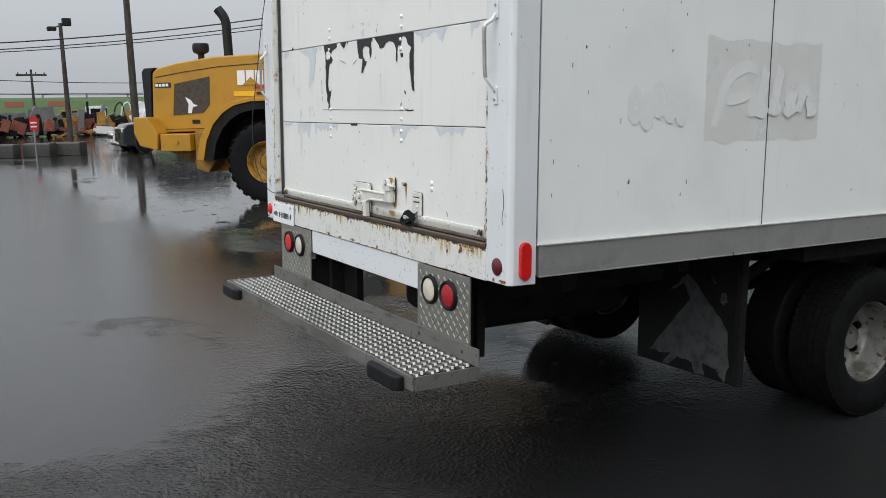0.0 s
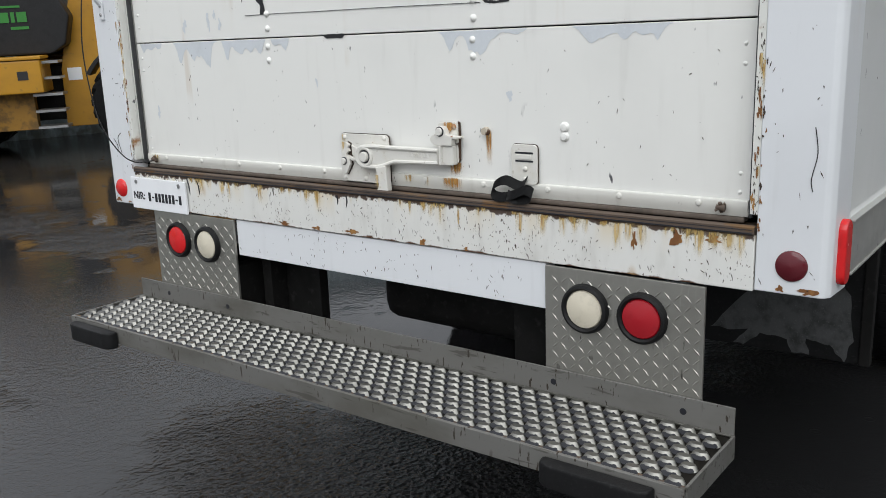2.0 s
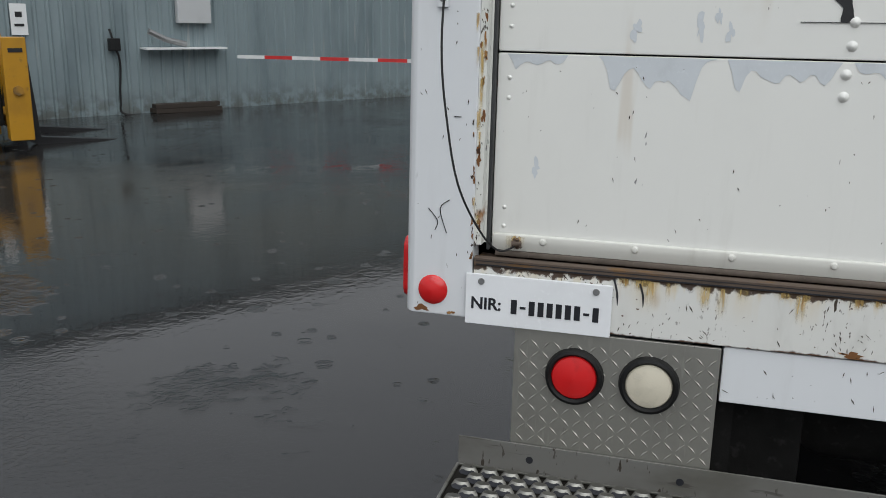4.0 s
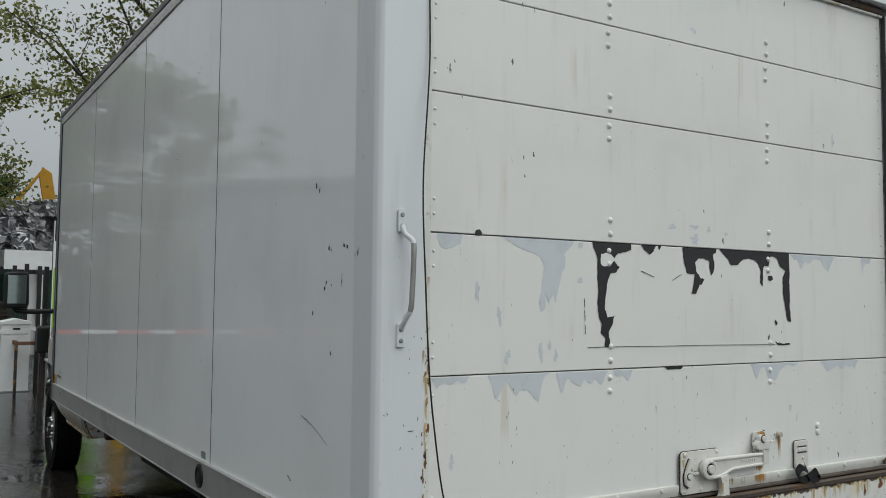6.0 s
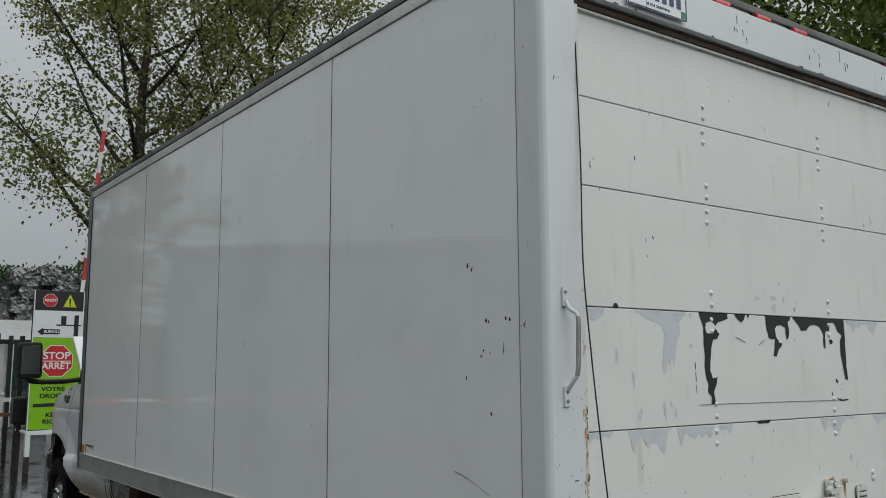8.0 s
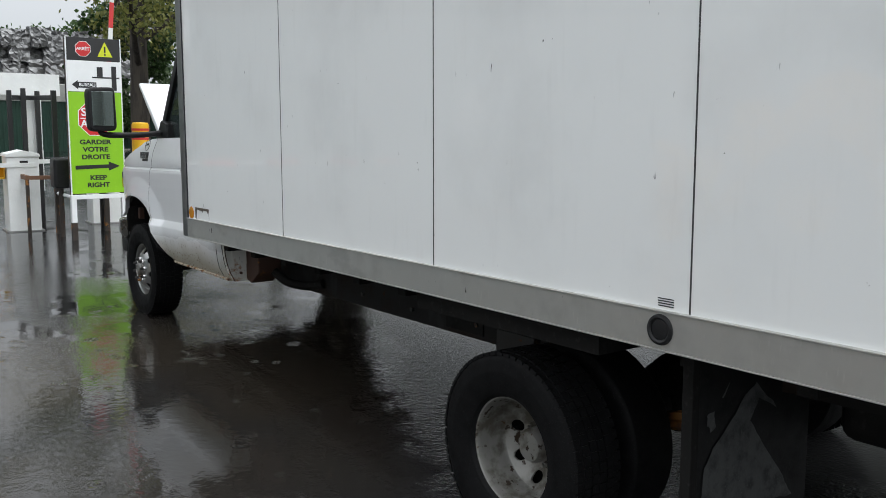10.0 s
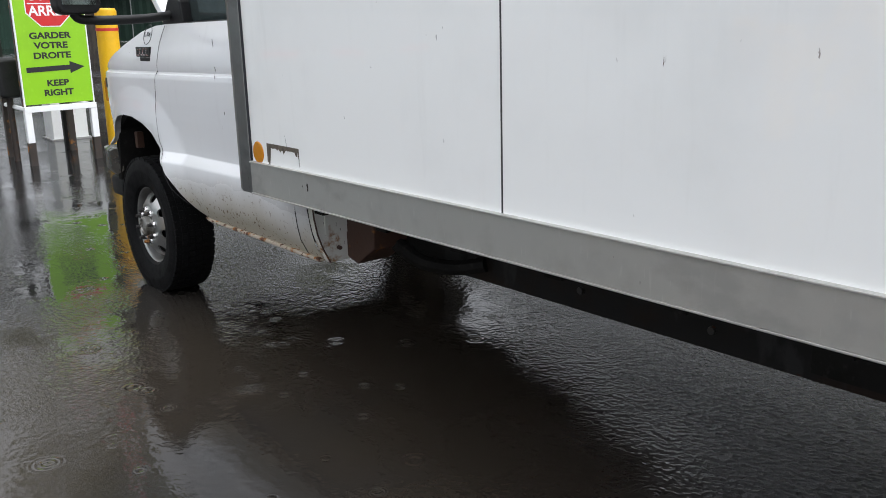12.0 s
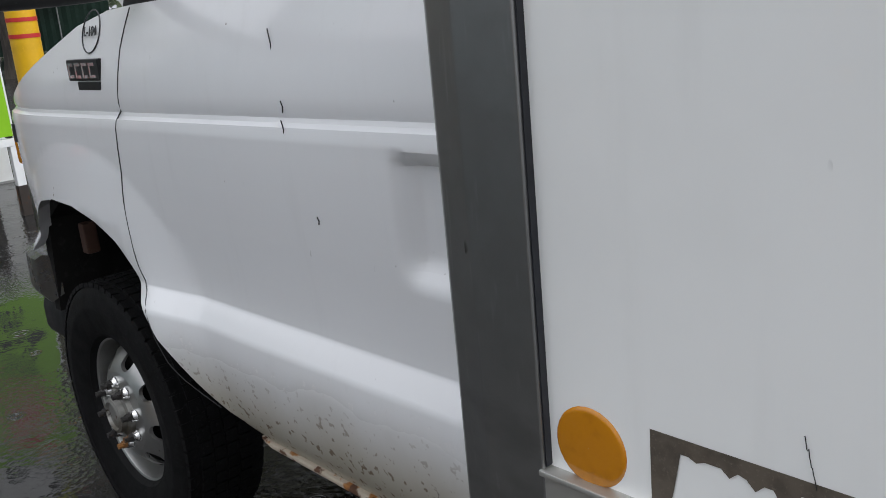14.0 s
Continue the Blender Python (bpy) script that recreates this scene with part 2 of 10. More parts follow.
def metal(name, colour, rough, scratch=0.3, stain=0.4):
    m = Mat(name, colour, rough, 0.9)
    m.over(m.ramp(m.noise(7, 5), 0.45, 0.75), tuple(c * 0.7 for c in colour), rough + 0.15, stain)
    m.over(m.ramp(m.noise(90, 2, (1, 1, 0.15)), 0.6, 0.75), tuple(min(1, c * 1.25) for c in colour), rough - 0.1, scratch)
    m.over(m.mul(m.ramp(m.noise(45, 3, (1, 1, 0.35), (3, 3, 1)), 0.67, 0.71), m.ramp(m.noise(6, 4), 0.52, 0.60)), (0.06, 0.055, 0.05), 0.7)
    m.over(m.ramp(m.noise(3, 6, (1, 0.4, 2), (5, 1, 1)), 0.56, 0.68), tuple(c * 0.45 for c in colour), rough + 0.15, stain * 0.7)
    m.bump(m.noise(140, 2), 0.08, 0.001)
    return m.done()


RAIL_ALU = metal("dull_aluminium_rail", (0.58, 0.575, 0.55), 0.50)
# rail aluminium darkened to put in the corner's turned-away shade
CORNER_ALU = metal("shade_toned_corner_aluminium", (0.26, 0.26, 0.26), 0.38, 0.3, 0.5)
TREAD_ALU = metal("aluminium_tread_plate", (0.41, 0.40, 0.365), 0.46, 0.4, 0.6)
ROOF_EDGE = metal("dark_roof_edge_metal", (0.16, 0.155, 0.15), 0.5, 0.2, 0.6)
# near-black: grime, with the dark of the gaps between treads put in
GRIMY_SHADED_STEEL = metal("grimy_shaded_step_sheet", (0.030, 0.027, 0.023), 0.55, 0.3, 0.7)
m = Mat("galvanised_step_steel", (0.18, 0.176, 0.165), 0.5, 0.35)
m.over(m.ramp(m.noise(6, 5, (1, 0.5, 1)), 0.45, 0.7), (0.12, 0.115, 0.10), 0.6)
m.over(m.ramp(m.noise(60, 3, (1, 0.12, 1), (3, 1, 1)), 0.60, 0.68), (0.07, 0.065, 0.055), 0.7, 0.7)
m.over(m.mul(m.ramp(m.noise(85, 3, (1, 1, 0.25), (7, 1, 1)), 0.62, 0.66), m.ramp(m.noise(7, 3), 0.42, 0.55)), (0.05, 0.04, 0.03), 0.8)
m.over(m.ramp(m.noise(3, 5, (1, 0.6, 1), (5, 1, 4)), 0.60, 0.72), (0.09, 0.072, 0.05), 0.7, 0.7)
STEP_STEEL = m.done()
BUMP_STEEL = metal("worn_bright_tread", (0.25, 0.245, 0.225), 0.38, 0.6, 0.5)
WHEEL_STEEL = metal("silver_wheel_steel", (0.42, 0.42, 0.41), 0.34, 0.2, 0.7)
NUT_STEEL = metal("dull_lug_nuts", (0.42, 0.41, 0.39), 0.35, 0.3, 0.8)
CHROME = metal("chrome", (0.75, 0.75, 0.75), 0.15, 0.2, 0.3)
DULL_CHROME = metal("dull_bumper_chrome", (0.20, 0.205, 0.21), 0.25, 0.2, 0.6)
BOLT_STEEL = metal("grey_bolt_steel", (0.35, 0.35, 0.35), 0.45)

m = Mat("dirty_wheel_steel", (0.27, 0.265, 0.25), 0.5, 0.6)
m.over(m.ramp(m.noise(9, 6), 0.45, 0.62), (0.13, 0.12, 0.10), 0.8)
m.over(m.ramp(m.noise(22, 6, shift=(4, 1, 2)), 0.60, 0.66), (0.05, 0.035, 0.025), 0.9)
m.over(m.ramp(m.noise(38, 5, shift=(1, 7, 2)), 0.66, 0.71), (0.11, 0.06, 0.03), 0.9)
m.bump(m.noise(90, 3), 0.2, 0.001)
WHEEL_DIRTY = m.done()
TYRE = plain("tyre_rubber", (0.0065, 0.0065, 0.007), 0.6, vary=0.4, scale=14, bump=0.25, spec=0.12)
RUBBER = plain("black_rubber", (0.010, 0.010, 0.0105), 0.5, vary=0.3, scale=12, bump=0.15, spec=0.2)
BLACK_PLASTIC = plain("black_plastic", (0.014, 0.014, 0.015), 0.45, vary=0.3, spec=0.3)
UNDERBODY = plain("dark_underbody", (0.012, 0.0115, 0.011), 0.7, vary=0.5, scale=5, bump=0.3, spec=0.2)
BLACK_PEEL = plain("exposed_black_vinyl", (0.012, 0.012, 0.014), 0.5, vary=0.3)
GREY_PEEL = plain("bare_grey_undercoat", (0.60, 0.63, 0.66), 0.35, vary=0.12, scale=14)
FLAP_GREY = plain("scuffed_grey_flap_print", (0.075, 0.077, 0.078), 0.6, vary=0.6, scale=18)
SEALANT = plain("dark_grey_sealant", (0.035, 0.036, 0.038), 0.6, vary=0.3)
WHITE_PLATE = plain("white_sign_plastic", (0.82, 0.83, 0.85), 0.3, vary=0.05)
SIGN_STICKER = plain("green_sticker_print", (0.03, 0.22, 0.10), 0.4, vary=0.1)
BLACK_PRINT = plain("black_print", (0.012, 0.013, 0.018), 0.45, vary=0.1)
STICKER_BROWN = plain("old_sticker_glue", (0.11, 0.09, 0.07), 0.6, vary=0.4, scale=40)


def lens(name, colour, rough=0.12):
    m = Mat(name, colour, rough, 0, 0.6)
    m.over(m.ramp(m.noise(30, 3), 0.5, 0.8), tuple(c * 0.75 for c in colour), rough + 0.2)
    m.bump(m.cells(260), 0.12, 0.001)
    return m.done()


RED_LENS = lens("red_lamp_lens", (0.62, 0.012, 0.014))
DARK_RED_LENS = lens("faded_dark_red_reflector", (0.10, 0.008, 0.014))
DEEP_RED_LENS = lens("deep_red_lamp_lens", (0.36, 0.010, 0.018))
CLEAR_LENS = lens("yellowed_clear_lens", (0.62, 0.57, 0.46), 0.2)
AMBER_LENS = lens("amber_reflector_lens", (0.50, 0.19, 0.004))


def glass(name, tint, rough=0.02):
    m = Mat(name, tint, rough, 0, 0.6)
    m.b.inputs["Transmission Weight"].default_value = 0.75
    m.b.inputs["IOR"].default_value = 1.45
    m.over(m.ramp(m.noise(6), 0.4, 0.8), None, rough + 0.03)
    return m.done()


CAR_GLASS = glass("dark_car_glass", (0.10, 0.13, 0.13))
# green-grey base puts in the trees that the glass would mirror
MIRROR = metal("mirror_glass", (0.40, 0.47, 0.45), 0.05, 0.0, 0.1)


def wet_asphalt():
    """Old asphalt under rain: sheets of standing water with rain rings and grit poking through, wet pebbly stone between."""
    m = Mat("wet_asphalt", (0.018, 0.018, 0.019), 0.14, 0, 0.42)
    x, y = m.axis("X"), m.axis("Y")

    def less(a, share):
        return m.maths("SUBTRACT", 1.0, m.mul(a, share))

    m.over(m.ramp(m.noise(0.35, 4), 0.4, 0.7), (0.026, 0.0255, 0.0245), None)
    m.over(m.ramp(m.noise(1.6, 6, shift=(5, 2, 0)), 0.5, 0.72), (0.014, 0.014, 0.0148), None, 0.8)
    m.over(m.ramp(m.cells(95, out="Color"), 0.6, 0.95), (0.040, 0.038, 0.036), None, 0.35)
    front = m.mul(m.ramp(x, 2.0, 4.5), m.ramp(x, 9.5, 6.5))
    m.over(m.mul(front, m.ramp(m.noise(0.5, 4, shift=(2, 9, 0)), 0.3, 0.55)), (0.036, 0.029, 0.0215), None, 0.85)
    # pebbly strip under the chassis
    edge = m.maths("ADD", m.maths("ADD", y, m.mul(x, 0.453)), m.mul(m.noise(3.0, 4, shift=(4, 4, 0)), 0.5))
    stony = m.mul(m.mul(m.ramp(edge, 2.75, 2.0), m.ramp(y, -2.5, -1.0)), m.mul(m.ramp(x, 1.6, 2.4), m.ramp(x, 6.5, 6.0)))
    rear = m.ramp(x, 1.8, 0.6)
    m.over(m.mul(rear, m.ramp(m.noise(0.6, 5, shift=(3, 1, 0)), 0.30, 0.60)), (0.016, 0.016, 0.0168), None, 0.7)
    side = m.maths("ADD", m.ramp(y, 1.5, 4.5), m.mul(m.mul(m.ramp(y, 0.5, 1.5), rear), 1.3))
    height = m.maths("ADD", m.noise(0.42, 5, (1, 0.8, 1), (11, 3, 0), 0.6), m.maths("ADD", m.mul(front, 0.16), m.mul(side, 0.07)))
    pool = m.ramp(m.maths("ADD", height, m.mul(m.noise(9, 5, shift=(3, 8, 0)), 0.14)), 0.475, 0.60)
    pool = m.mul(pool, less(stony, 1.0))
    sheltered = m.mul(m.mul(m.ramp(y, -0.2, -1.0), m.ramp(x, -0.9, -0.1)), m.ramp(x, 3.4, 2.4))
    pool = m.mul(pool, less(m.mul(m.ramp(m.noise(1.3, 4, shift=(8, 3, 0)), 0.40, 0.56), m.ramp(x, 5.2, 6.6)), 0.25))
    m.over(m.ramp(m.noise(3.5, 5, shift=(7, 7, 0)), 0.42, 0.6), None, 0.06)
    # the paler grey stands in for sky glints off the pebbles
    m.over(stony, (0.085, 0.085, 0.089), 0.14, 0.9)
    m.over(pool, None, 0.008)
    m.over(m.mul(m.mul(pool, front), m.ramp(x, 6.6, 5.4)), None, 0.06)
    gate = m.mul(m.ramp(x, 5.8, 7.2), m.ramp(x, 16.0, 12.0))
    m.over(gate, (0.014, 0.014, 0.0145), 0.02, 0.85)
    # a ragged patch puts the truck's shade into the asphalt's colour
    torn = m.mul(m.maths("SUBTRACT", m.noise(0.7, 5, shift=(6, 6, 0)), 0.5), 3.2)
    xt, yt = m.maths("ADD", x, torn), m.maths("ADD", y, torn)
    shade_patch = m.mul(m.mul(m.mul(m.ramp(yt, 0.9, -0.5), m.ramp(yt, -5.0, -3.0)), m.ramp(xt, -1.2, 0.1)), m.ramp(xt, 3.6, 2.2))
    m.over(shade_patch, (0.013, 0.013, 0.0136), 0.35, 0.9)
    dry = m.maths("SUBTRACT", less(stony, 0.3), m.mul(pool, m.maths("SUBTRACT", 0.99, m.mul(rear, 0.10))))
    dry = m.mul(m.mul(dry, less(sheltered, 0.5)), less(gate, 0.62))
    # all relief in metres, summed into one height
    relief = m.maths("ADD", m.mul(m.noise(70, 3), 0.007), m.mul(m.cells(48), 0.0095))
    relief = m.mul(m.maths("ADD", relief, m.mul(m.cells(30, (1, 1, 1), (4, 2, 0)), 0.004)), dry)
    relief = m.maths("ADD", relief, m.maths("ADD", m.mul(m.noise(5, 2, (1, 1, 1), (1, 1, 0)), 0.0010), m.mul(m.noise(20, 2, (1, 1, 1), (6, 1, 0)), m.maths("ADD", 0.0004, m.mul(m.mul(front, m.ramp(x, 6.8, 5.8)), 0.0006)))))
    relief = m.maths("ADD", relief, m.mul(m.mul(m.noise(46, 2, (1, 1, 1), (4, 1, 0)), m.ramp(m.noise(1.1, 3, shift=(9, 4, 0)), 0.48, 0.62)), 0.0004))
    relief = m.maths("ADD", relief, m.mul(m.mul(m.noise(130, 2, (1, 1, 1), (2, 2, 0)), rear), 0.0010))
    for scale, shift in ((4.5, (0, 0, 0)), (7.5, (5, 3, 0))):
        d = m.cells(scale, (1, 1, 0), shift)
        wave = m.mul(m.maths("SINE", m.mul(d, 75), 0), m.mul(m.ramp(d, 0.32, 0.12), m.ramp(d, 0.02, 0.07)))
        wave = m.mul(m.mul(wave, m.ramp(m.cells(scale, (1, 1, 0), shift, "Color"), 0.66, 0.70)), less(rear, 0.8))
        relief = m.maths("ADD", relief, m.mul(m.mul(wave, pool), 0.0008))
    m.bump(relief, 1.0, 1.0)
    # gloss drops too, so the painted-in shade beside the truck stays dark
    m.l.new(m.maths("SUBTRACT", m.maths("SUBTRACT", 0.42, m.mul(gate, 0.16)), m.mul(shade_patch, 0.33)), m.b.inputs["Specular IOR Level"])
    return m.done()


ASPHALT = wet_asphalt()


# ---- builders ----
def bx(bm, x0, x1, y0, y1, z0, z1, bevel=0.0, seg=2):
    """A box between the given planes, with rounded edges."""
    x0, x1, y0, y1, z0, z1 = min(x0, x1), max(x0, x1), min(y0, y1), max(y0, y1), min(z0, z1), max(z0, z1)
    m = Matrix.Translation(((x0 + x1) / 2, (y0 + y1) / 2, (z0 + z1) / 2)) @ Matrix.Diagonal((x1 - x0, y1 - y0, z1 - z0, 1))
    vs = bmesh.ops.create_cube(bm, size=1, matrix=m)["verts"]
    if bevel:
        es = list({e for v in vs for e in v.link_edges})
        bmesh.ops.bevel(bm, geom=es, offset=bevel, segments=seg, profile=0.5, affect="EDGES")
    return bm


def box(*a, **k):
    return bx(bmesh.new(), *a, **k)


def cyl(bm, p, q, r, r2=None, seg=20, caps=True):
    """A round bar from p to q."""
    p, q = Vector(p), Vector(q)
    d = q - p
    m = Matrix.Translation((p + q) / 2) @ d.to_track_quat("Z", "Y").to_matrix().to_4x4()
    bmesh.ops.create_cone(bm, cap_ends=caps, segments=seg, radius1=r, radius2=r if r2 is None else r2, depth=d.length, matrix=m)
    return bm


def prism(bm, pts, axis, a, b, bevel=0.0):
    """A polygon in the plane across the axis ('x': y, z; 'y': x, z; 'z': x, y), drawn out from a to b."""
    def put(u, v, w):
        return {"x": (w, u, v), "y": (u, w, v), "z": (u, v, w)}[axis]
    lo = [bm.verts.new(put(u, v, a)) for u, v in pts]
    hi = [bm.verts.new(put(u, v, b)) for u, v in pts]
    n = len(pts)
    fs = [bm.faces.new(lo), bm.faces.new(hi[::-1])]
    for i in range(n):
        fs.append(bm.faces.new((lo[i], hi[i], hi[(i + 1) % n], lo[(i + 1) % n])))
    bmesh.ops.recalc_face_normals(bm, faces=fs)
    if bevel:
        es = list({e for f in fs for e in f.edges})
        bmesh.ops.bevel(bm, geom=es, offset=bevel, segments=2, profile=0.5, affect="EDGES")
    return bm


def lathe(bm, prof, centre, axis="y", seg=40, sign=1, caps=False):
    """Turns a profile of (radius, height) round an axis through the centre."""
    rings = []
    for r, h in prof:
        ring = []
        for k in range(seg):
            a = 2 * math.pi * k / seg
            u, v, w = r * math.cos(a), r * math.sin(a), h * sign
            p = {"y": (u, w, v), "x": (w, u, v), "z": (u, v, w)}[axis]
            ring.append(bm.verts.new(Vector(centre) + Vector(p)))
        rings.append(ring)
    fs = []
    for a, b in zip(rings, rings[1:]):
        for k in range(seg):
            fs.append(bm.faces.new((a[k], a[(k + 1) % seg], b[(k + 1) % seg], b[k])))
    if caps and prof[0][0] > 1e-4:
        fs.append(bm.faces.new(rings[0]))
    if caps and prof[-1][0] > 1e-4:
        fs.append(bm.faces.new(rings[-1][::-1]))
    bmesh.ops.remove_doubles(bm, verts=[v for r in rings for v in r], dist=1e-5)
    bmesh.ops.recalc_face_normals(bm, faces=[f for f in fs if f.is_valid])
    return bm


def tube(bm, pts, r, seg=8):
    """A bent round bar through the points; r may be one radius or one for each point."""
    pts = [Vector(p) for p in pts]
    rs = r if isinstance(r, (list, tuple)) else [r] * len(pts)
    rings, ref = [], None
    for i, p in enumerate(pts):
        d = (pts[min(i + 1, len(pts) - 1)] - pts[max(i - 1, 0)]).normalized()
        if ref is None:
            ref = d.orthogonal().normalized()
        ref = (ref - d * ref.dot(d)).normalized()
        s = d.cross(ref)
        rings.append([bm.verts.new(p + rs[i] * (math.cos(2 * math.pi * k / seg) * ref + math.sin(2 * math.pi * k / seg) * s)) for k in range(seg)])
    for a, b in zip(rings, rings[1:]):
        for k in range(seg):
            bm.faces.new((a[k], a[(k + 1) % seg], b[(k + 1) % seg], b[k]))
    bm.faces.new(rings[0][::-1])
    bm.faces.new(rings[-1])
    return bm


def curve_pts(pts, n=6):
    """Points on a smooth curve through the given ones."""
    pts = [Vector(p) for p in pts]
    out = []
    for i in range(len(pts) - 1):
        p0, p1, p2, p3 = pts[max(i - 1, 0)], pts[i], pts[i + 1], pts[min(i + 2, len(pts) - 1)]
        for k in range(n):
            t = k / n
            out.append(0.5 * (2 * p1 + (p2 - p0) * t + (2 * p0 - 5 * p1 + 4 * p2 - p3) * t * t + (3 * p1 - p0 - 3 * p2 + p3) * t ** 3))
    return out + [pts[-1]]


def lerp_at(table, v):
    """Reads a table of (place, value) pairs with straight lines between them."""
    if v <= table[0][0]:
        return table[0][1]
    for (a, p), (b, q) in zip(table, table[1:]):
        if v <= b:
            return p + (q - p) * (v - a) / (b - a)
    return table[-1][1]


def flat_normals(me, angle):
    """Normals weighted by area, so that broad faces stay flat and only their rounded edges bend the light."""
    polys = me.polygons
    normals = [p.normal.copy() for p in polys]
    areas = [p.area for p in polys]
    around = [[] for _ in me.vertices]
    for p in polys:
        for v in p.vertices:
            around[v].append(p.index)
    keep = math.cos(radians(angle))
    out = []
    for p in polys:
        n0 = normals[p.index]
        for v in p.vertices:
            n = Vector((0, 0, 0))
            for q in around[v]:
                if normals[q].dot(n0) > keep:
                    n += normals[q] * areas[q]
            out.append(n.normalized() if n.length > 1e-12 else n0)
    me.normals_split_custom_set(out)


def part(name, bm, material, parent=None, label="", smooth=True, angle=40):
    """Links a bmesh (or a mesh) as one object, under a thing or a part."""
    if isinstance(bm, bmesh.types.BMesh):
        me = bpy.data.meshes.new(name)
        bm.to_mesh(me)
        bm.free()
    else:
        me = bm
    if smooth:
        me.shade_smooth()
        me.set_sharp_from_angle(angle=radians(angle))
        flat_normals(me, angle)
    if not me.materials:
        me.materials.append(material)
    ob = new(name, me)
    ob.parent = parent
    if label:
        ob["label"] = label
    return ob


def place(ob, m):
    ob.matrix_basis = m
    return ob


def thing(name, label, category, m=None, group="", kind=""):
    """An Empty at the base of a thing, which carries its parts."""
    ob = tagged(new(name), label, category, group, kind)
    if m is not None:
        ob.matrix_basis = m
    return ob


def words(body, size, m, material, parent, name="lettering", depth=0.0006, bold=0.0, wide=1.0):
    """Lettering, centred on the pose m and facing its z axis."""
    cu = bpy.data.curves.new(name, "FONT")
    cu.body, cu.size, cu.align_x, cu.align_y = body, size, "CENTER", "CENTER"
    cu.extrude, cu.offset = depth, bold
    tmp = new("tmp", cu)
    me = bpy.data.meshes.new_from_object(tmp.evaluated_get(bpy.context.evaluated_depsgraph_get()))
    bpy.data.objects.remove(tmp)
    me.materials.clear()
    me.transform(m @ Matrix.Diagonal((wide, 1, 1, 1)))
    return part(name, me, material, parent, smooth=False)


REAR = Matrix(((0, 0, -1, 0), (-1, 0, 0, 0), (0, 1, 0, 0), (0, 0, 0, 1)))   # letters that face -x, reading towards -y
LEFT = Matrix(((-1, 0, 0, 0), (0, 0, 1, 0), (0, 1, 0, 0), (0, 0, 0, 1)))   # letters that face +y, reading towards -x


def ragged(seed, y0, y1, top, depth, x, teeth=26, base=0.25, sharp=2.0):
    """A peeled patch on a plane x = const: straight along its upper edge, torn in tongues below."""
    rng = random.Random(seed)
    bm = bmesh.new()
    n = max(5, int(abs(y1 - y0) * teeth * 4))
    prev = None
    off = rng.uniform(0, 99)
    for i in range(n + 1):
        u = i / n
        y = y0 + (y1 - y0) * u
        f = noise.noise(Vector((u * abs(y1 - y0) * teeth, off, 0))) * 0.5 + 0.5
        g = noise.noise(Vector((u * abs(y1 - y0) * teeth * 3.3, off, 5))) * 0.5 + 0.5
        ends = min(1.0, 8 * u, 8 * (1 - u))
        h = depth * ends * (base + (1 - base) * min(1.0, (f ** sharp) * 2.2)) * (0.72 + 0.5 * g)
        a, b = bm.verts.new((x, y, top)), bm.verts.new((x, y, top - max(h, 0.0015)))
        if prev:
            bm.faces.new((prev[0], a, b, prev[1]))
        prev = (a, b)
    return bm


def blot(seed, x, yc, zc, w, h, n=22):
    """A small torn patch of its own outline on a plane x = const."""
    rng = random.Random(seed)
    bm = bmesh.new()
    off = rng.uniform(0, 50)
    vs = []
    for i in range(n):
        a = 2 * math.pi * i / n
        r = 0.62 + 0.75 * noise.noise(Vector((math.cos(a) * 1.6, math.sin(a) * 1.6, off)))
        vs.append(bm.verts.new((x, yc + w / 2 * r * math.cos(a), zc + h / 2 * r * math.sin(a))))
    bm.faces.new(vs)
    bm.normal_update()
    bmesh.ops.triangulate(bm, faces=bm.faces[:], ngon_method="EAR_CLIP")
    return bm


# ---- the ground ----
def gz(x, y):
    """The height of the yard: level at the truck, falling away towards the fence and past the loader."""
    return lerp_at([(14, 0), (38, -0.18), (60, -0.45)], x) + lerp_at([(-60, 0.75), (-20, 0.3), (-4, 0), (3, 0), (10.5, -0.13), (35, -0.4), (60, -0.6)], y)


bm = bmesh.new()
lines_x = [-1600, -400, -60, -10, 0, 8, 14, 18, 22, 26, 30, 34, 38, 44, 52, 60, 80, 200, 600, 1600]
lines_y = [-1600, -400, -80, -60, -40, -20, -12, -4, 0, 3, 5, 7, 9, 10.5, 14, 20, 28, 35, 45, 60, 90, 250, 600, 1600]
grid = [[bm.verts.new((x, y, gz(x, y))) for y in lines_y] for x in lines_x]
for a, b in zip(grid, grid[1:]):
    for k in range(len(lines_y) - 1):
        bm.faces.new((a[k], b[k], b[k + 1], a[k + 1]))
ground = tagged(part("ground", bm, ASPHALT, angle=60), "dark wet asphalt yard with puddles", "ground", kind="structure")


# ---- the box truck (all in its own axes: x forward from the rear frame, y to its left) ----
truck = thing("box_truck", "white box truck with chipped rusty rear door on wet asphalt", "truck", LEVEL)

SEAMS = (0.119, 1.30, 2.495, 3.77, 5.0585)
RAIL_TOP, ROOF = 0.908, 2.82

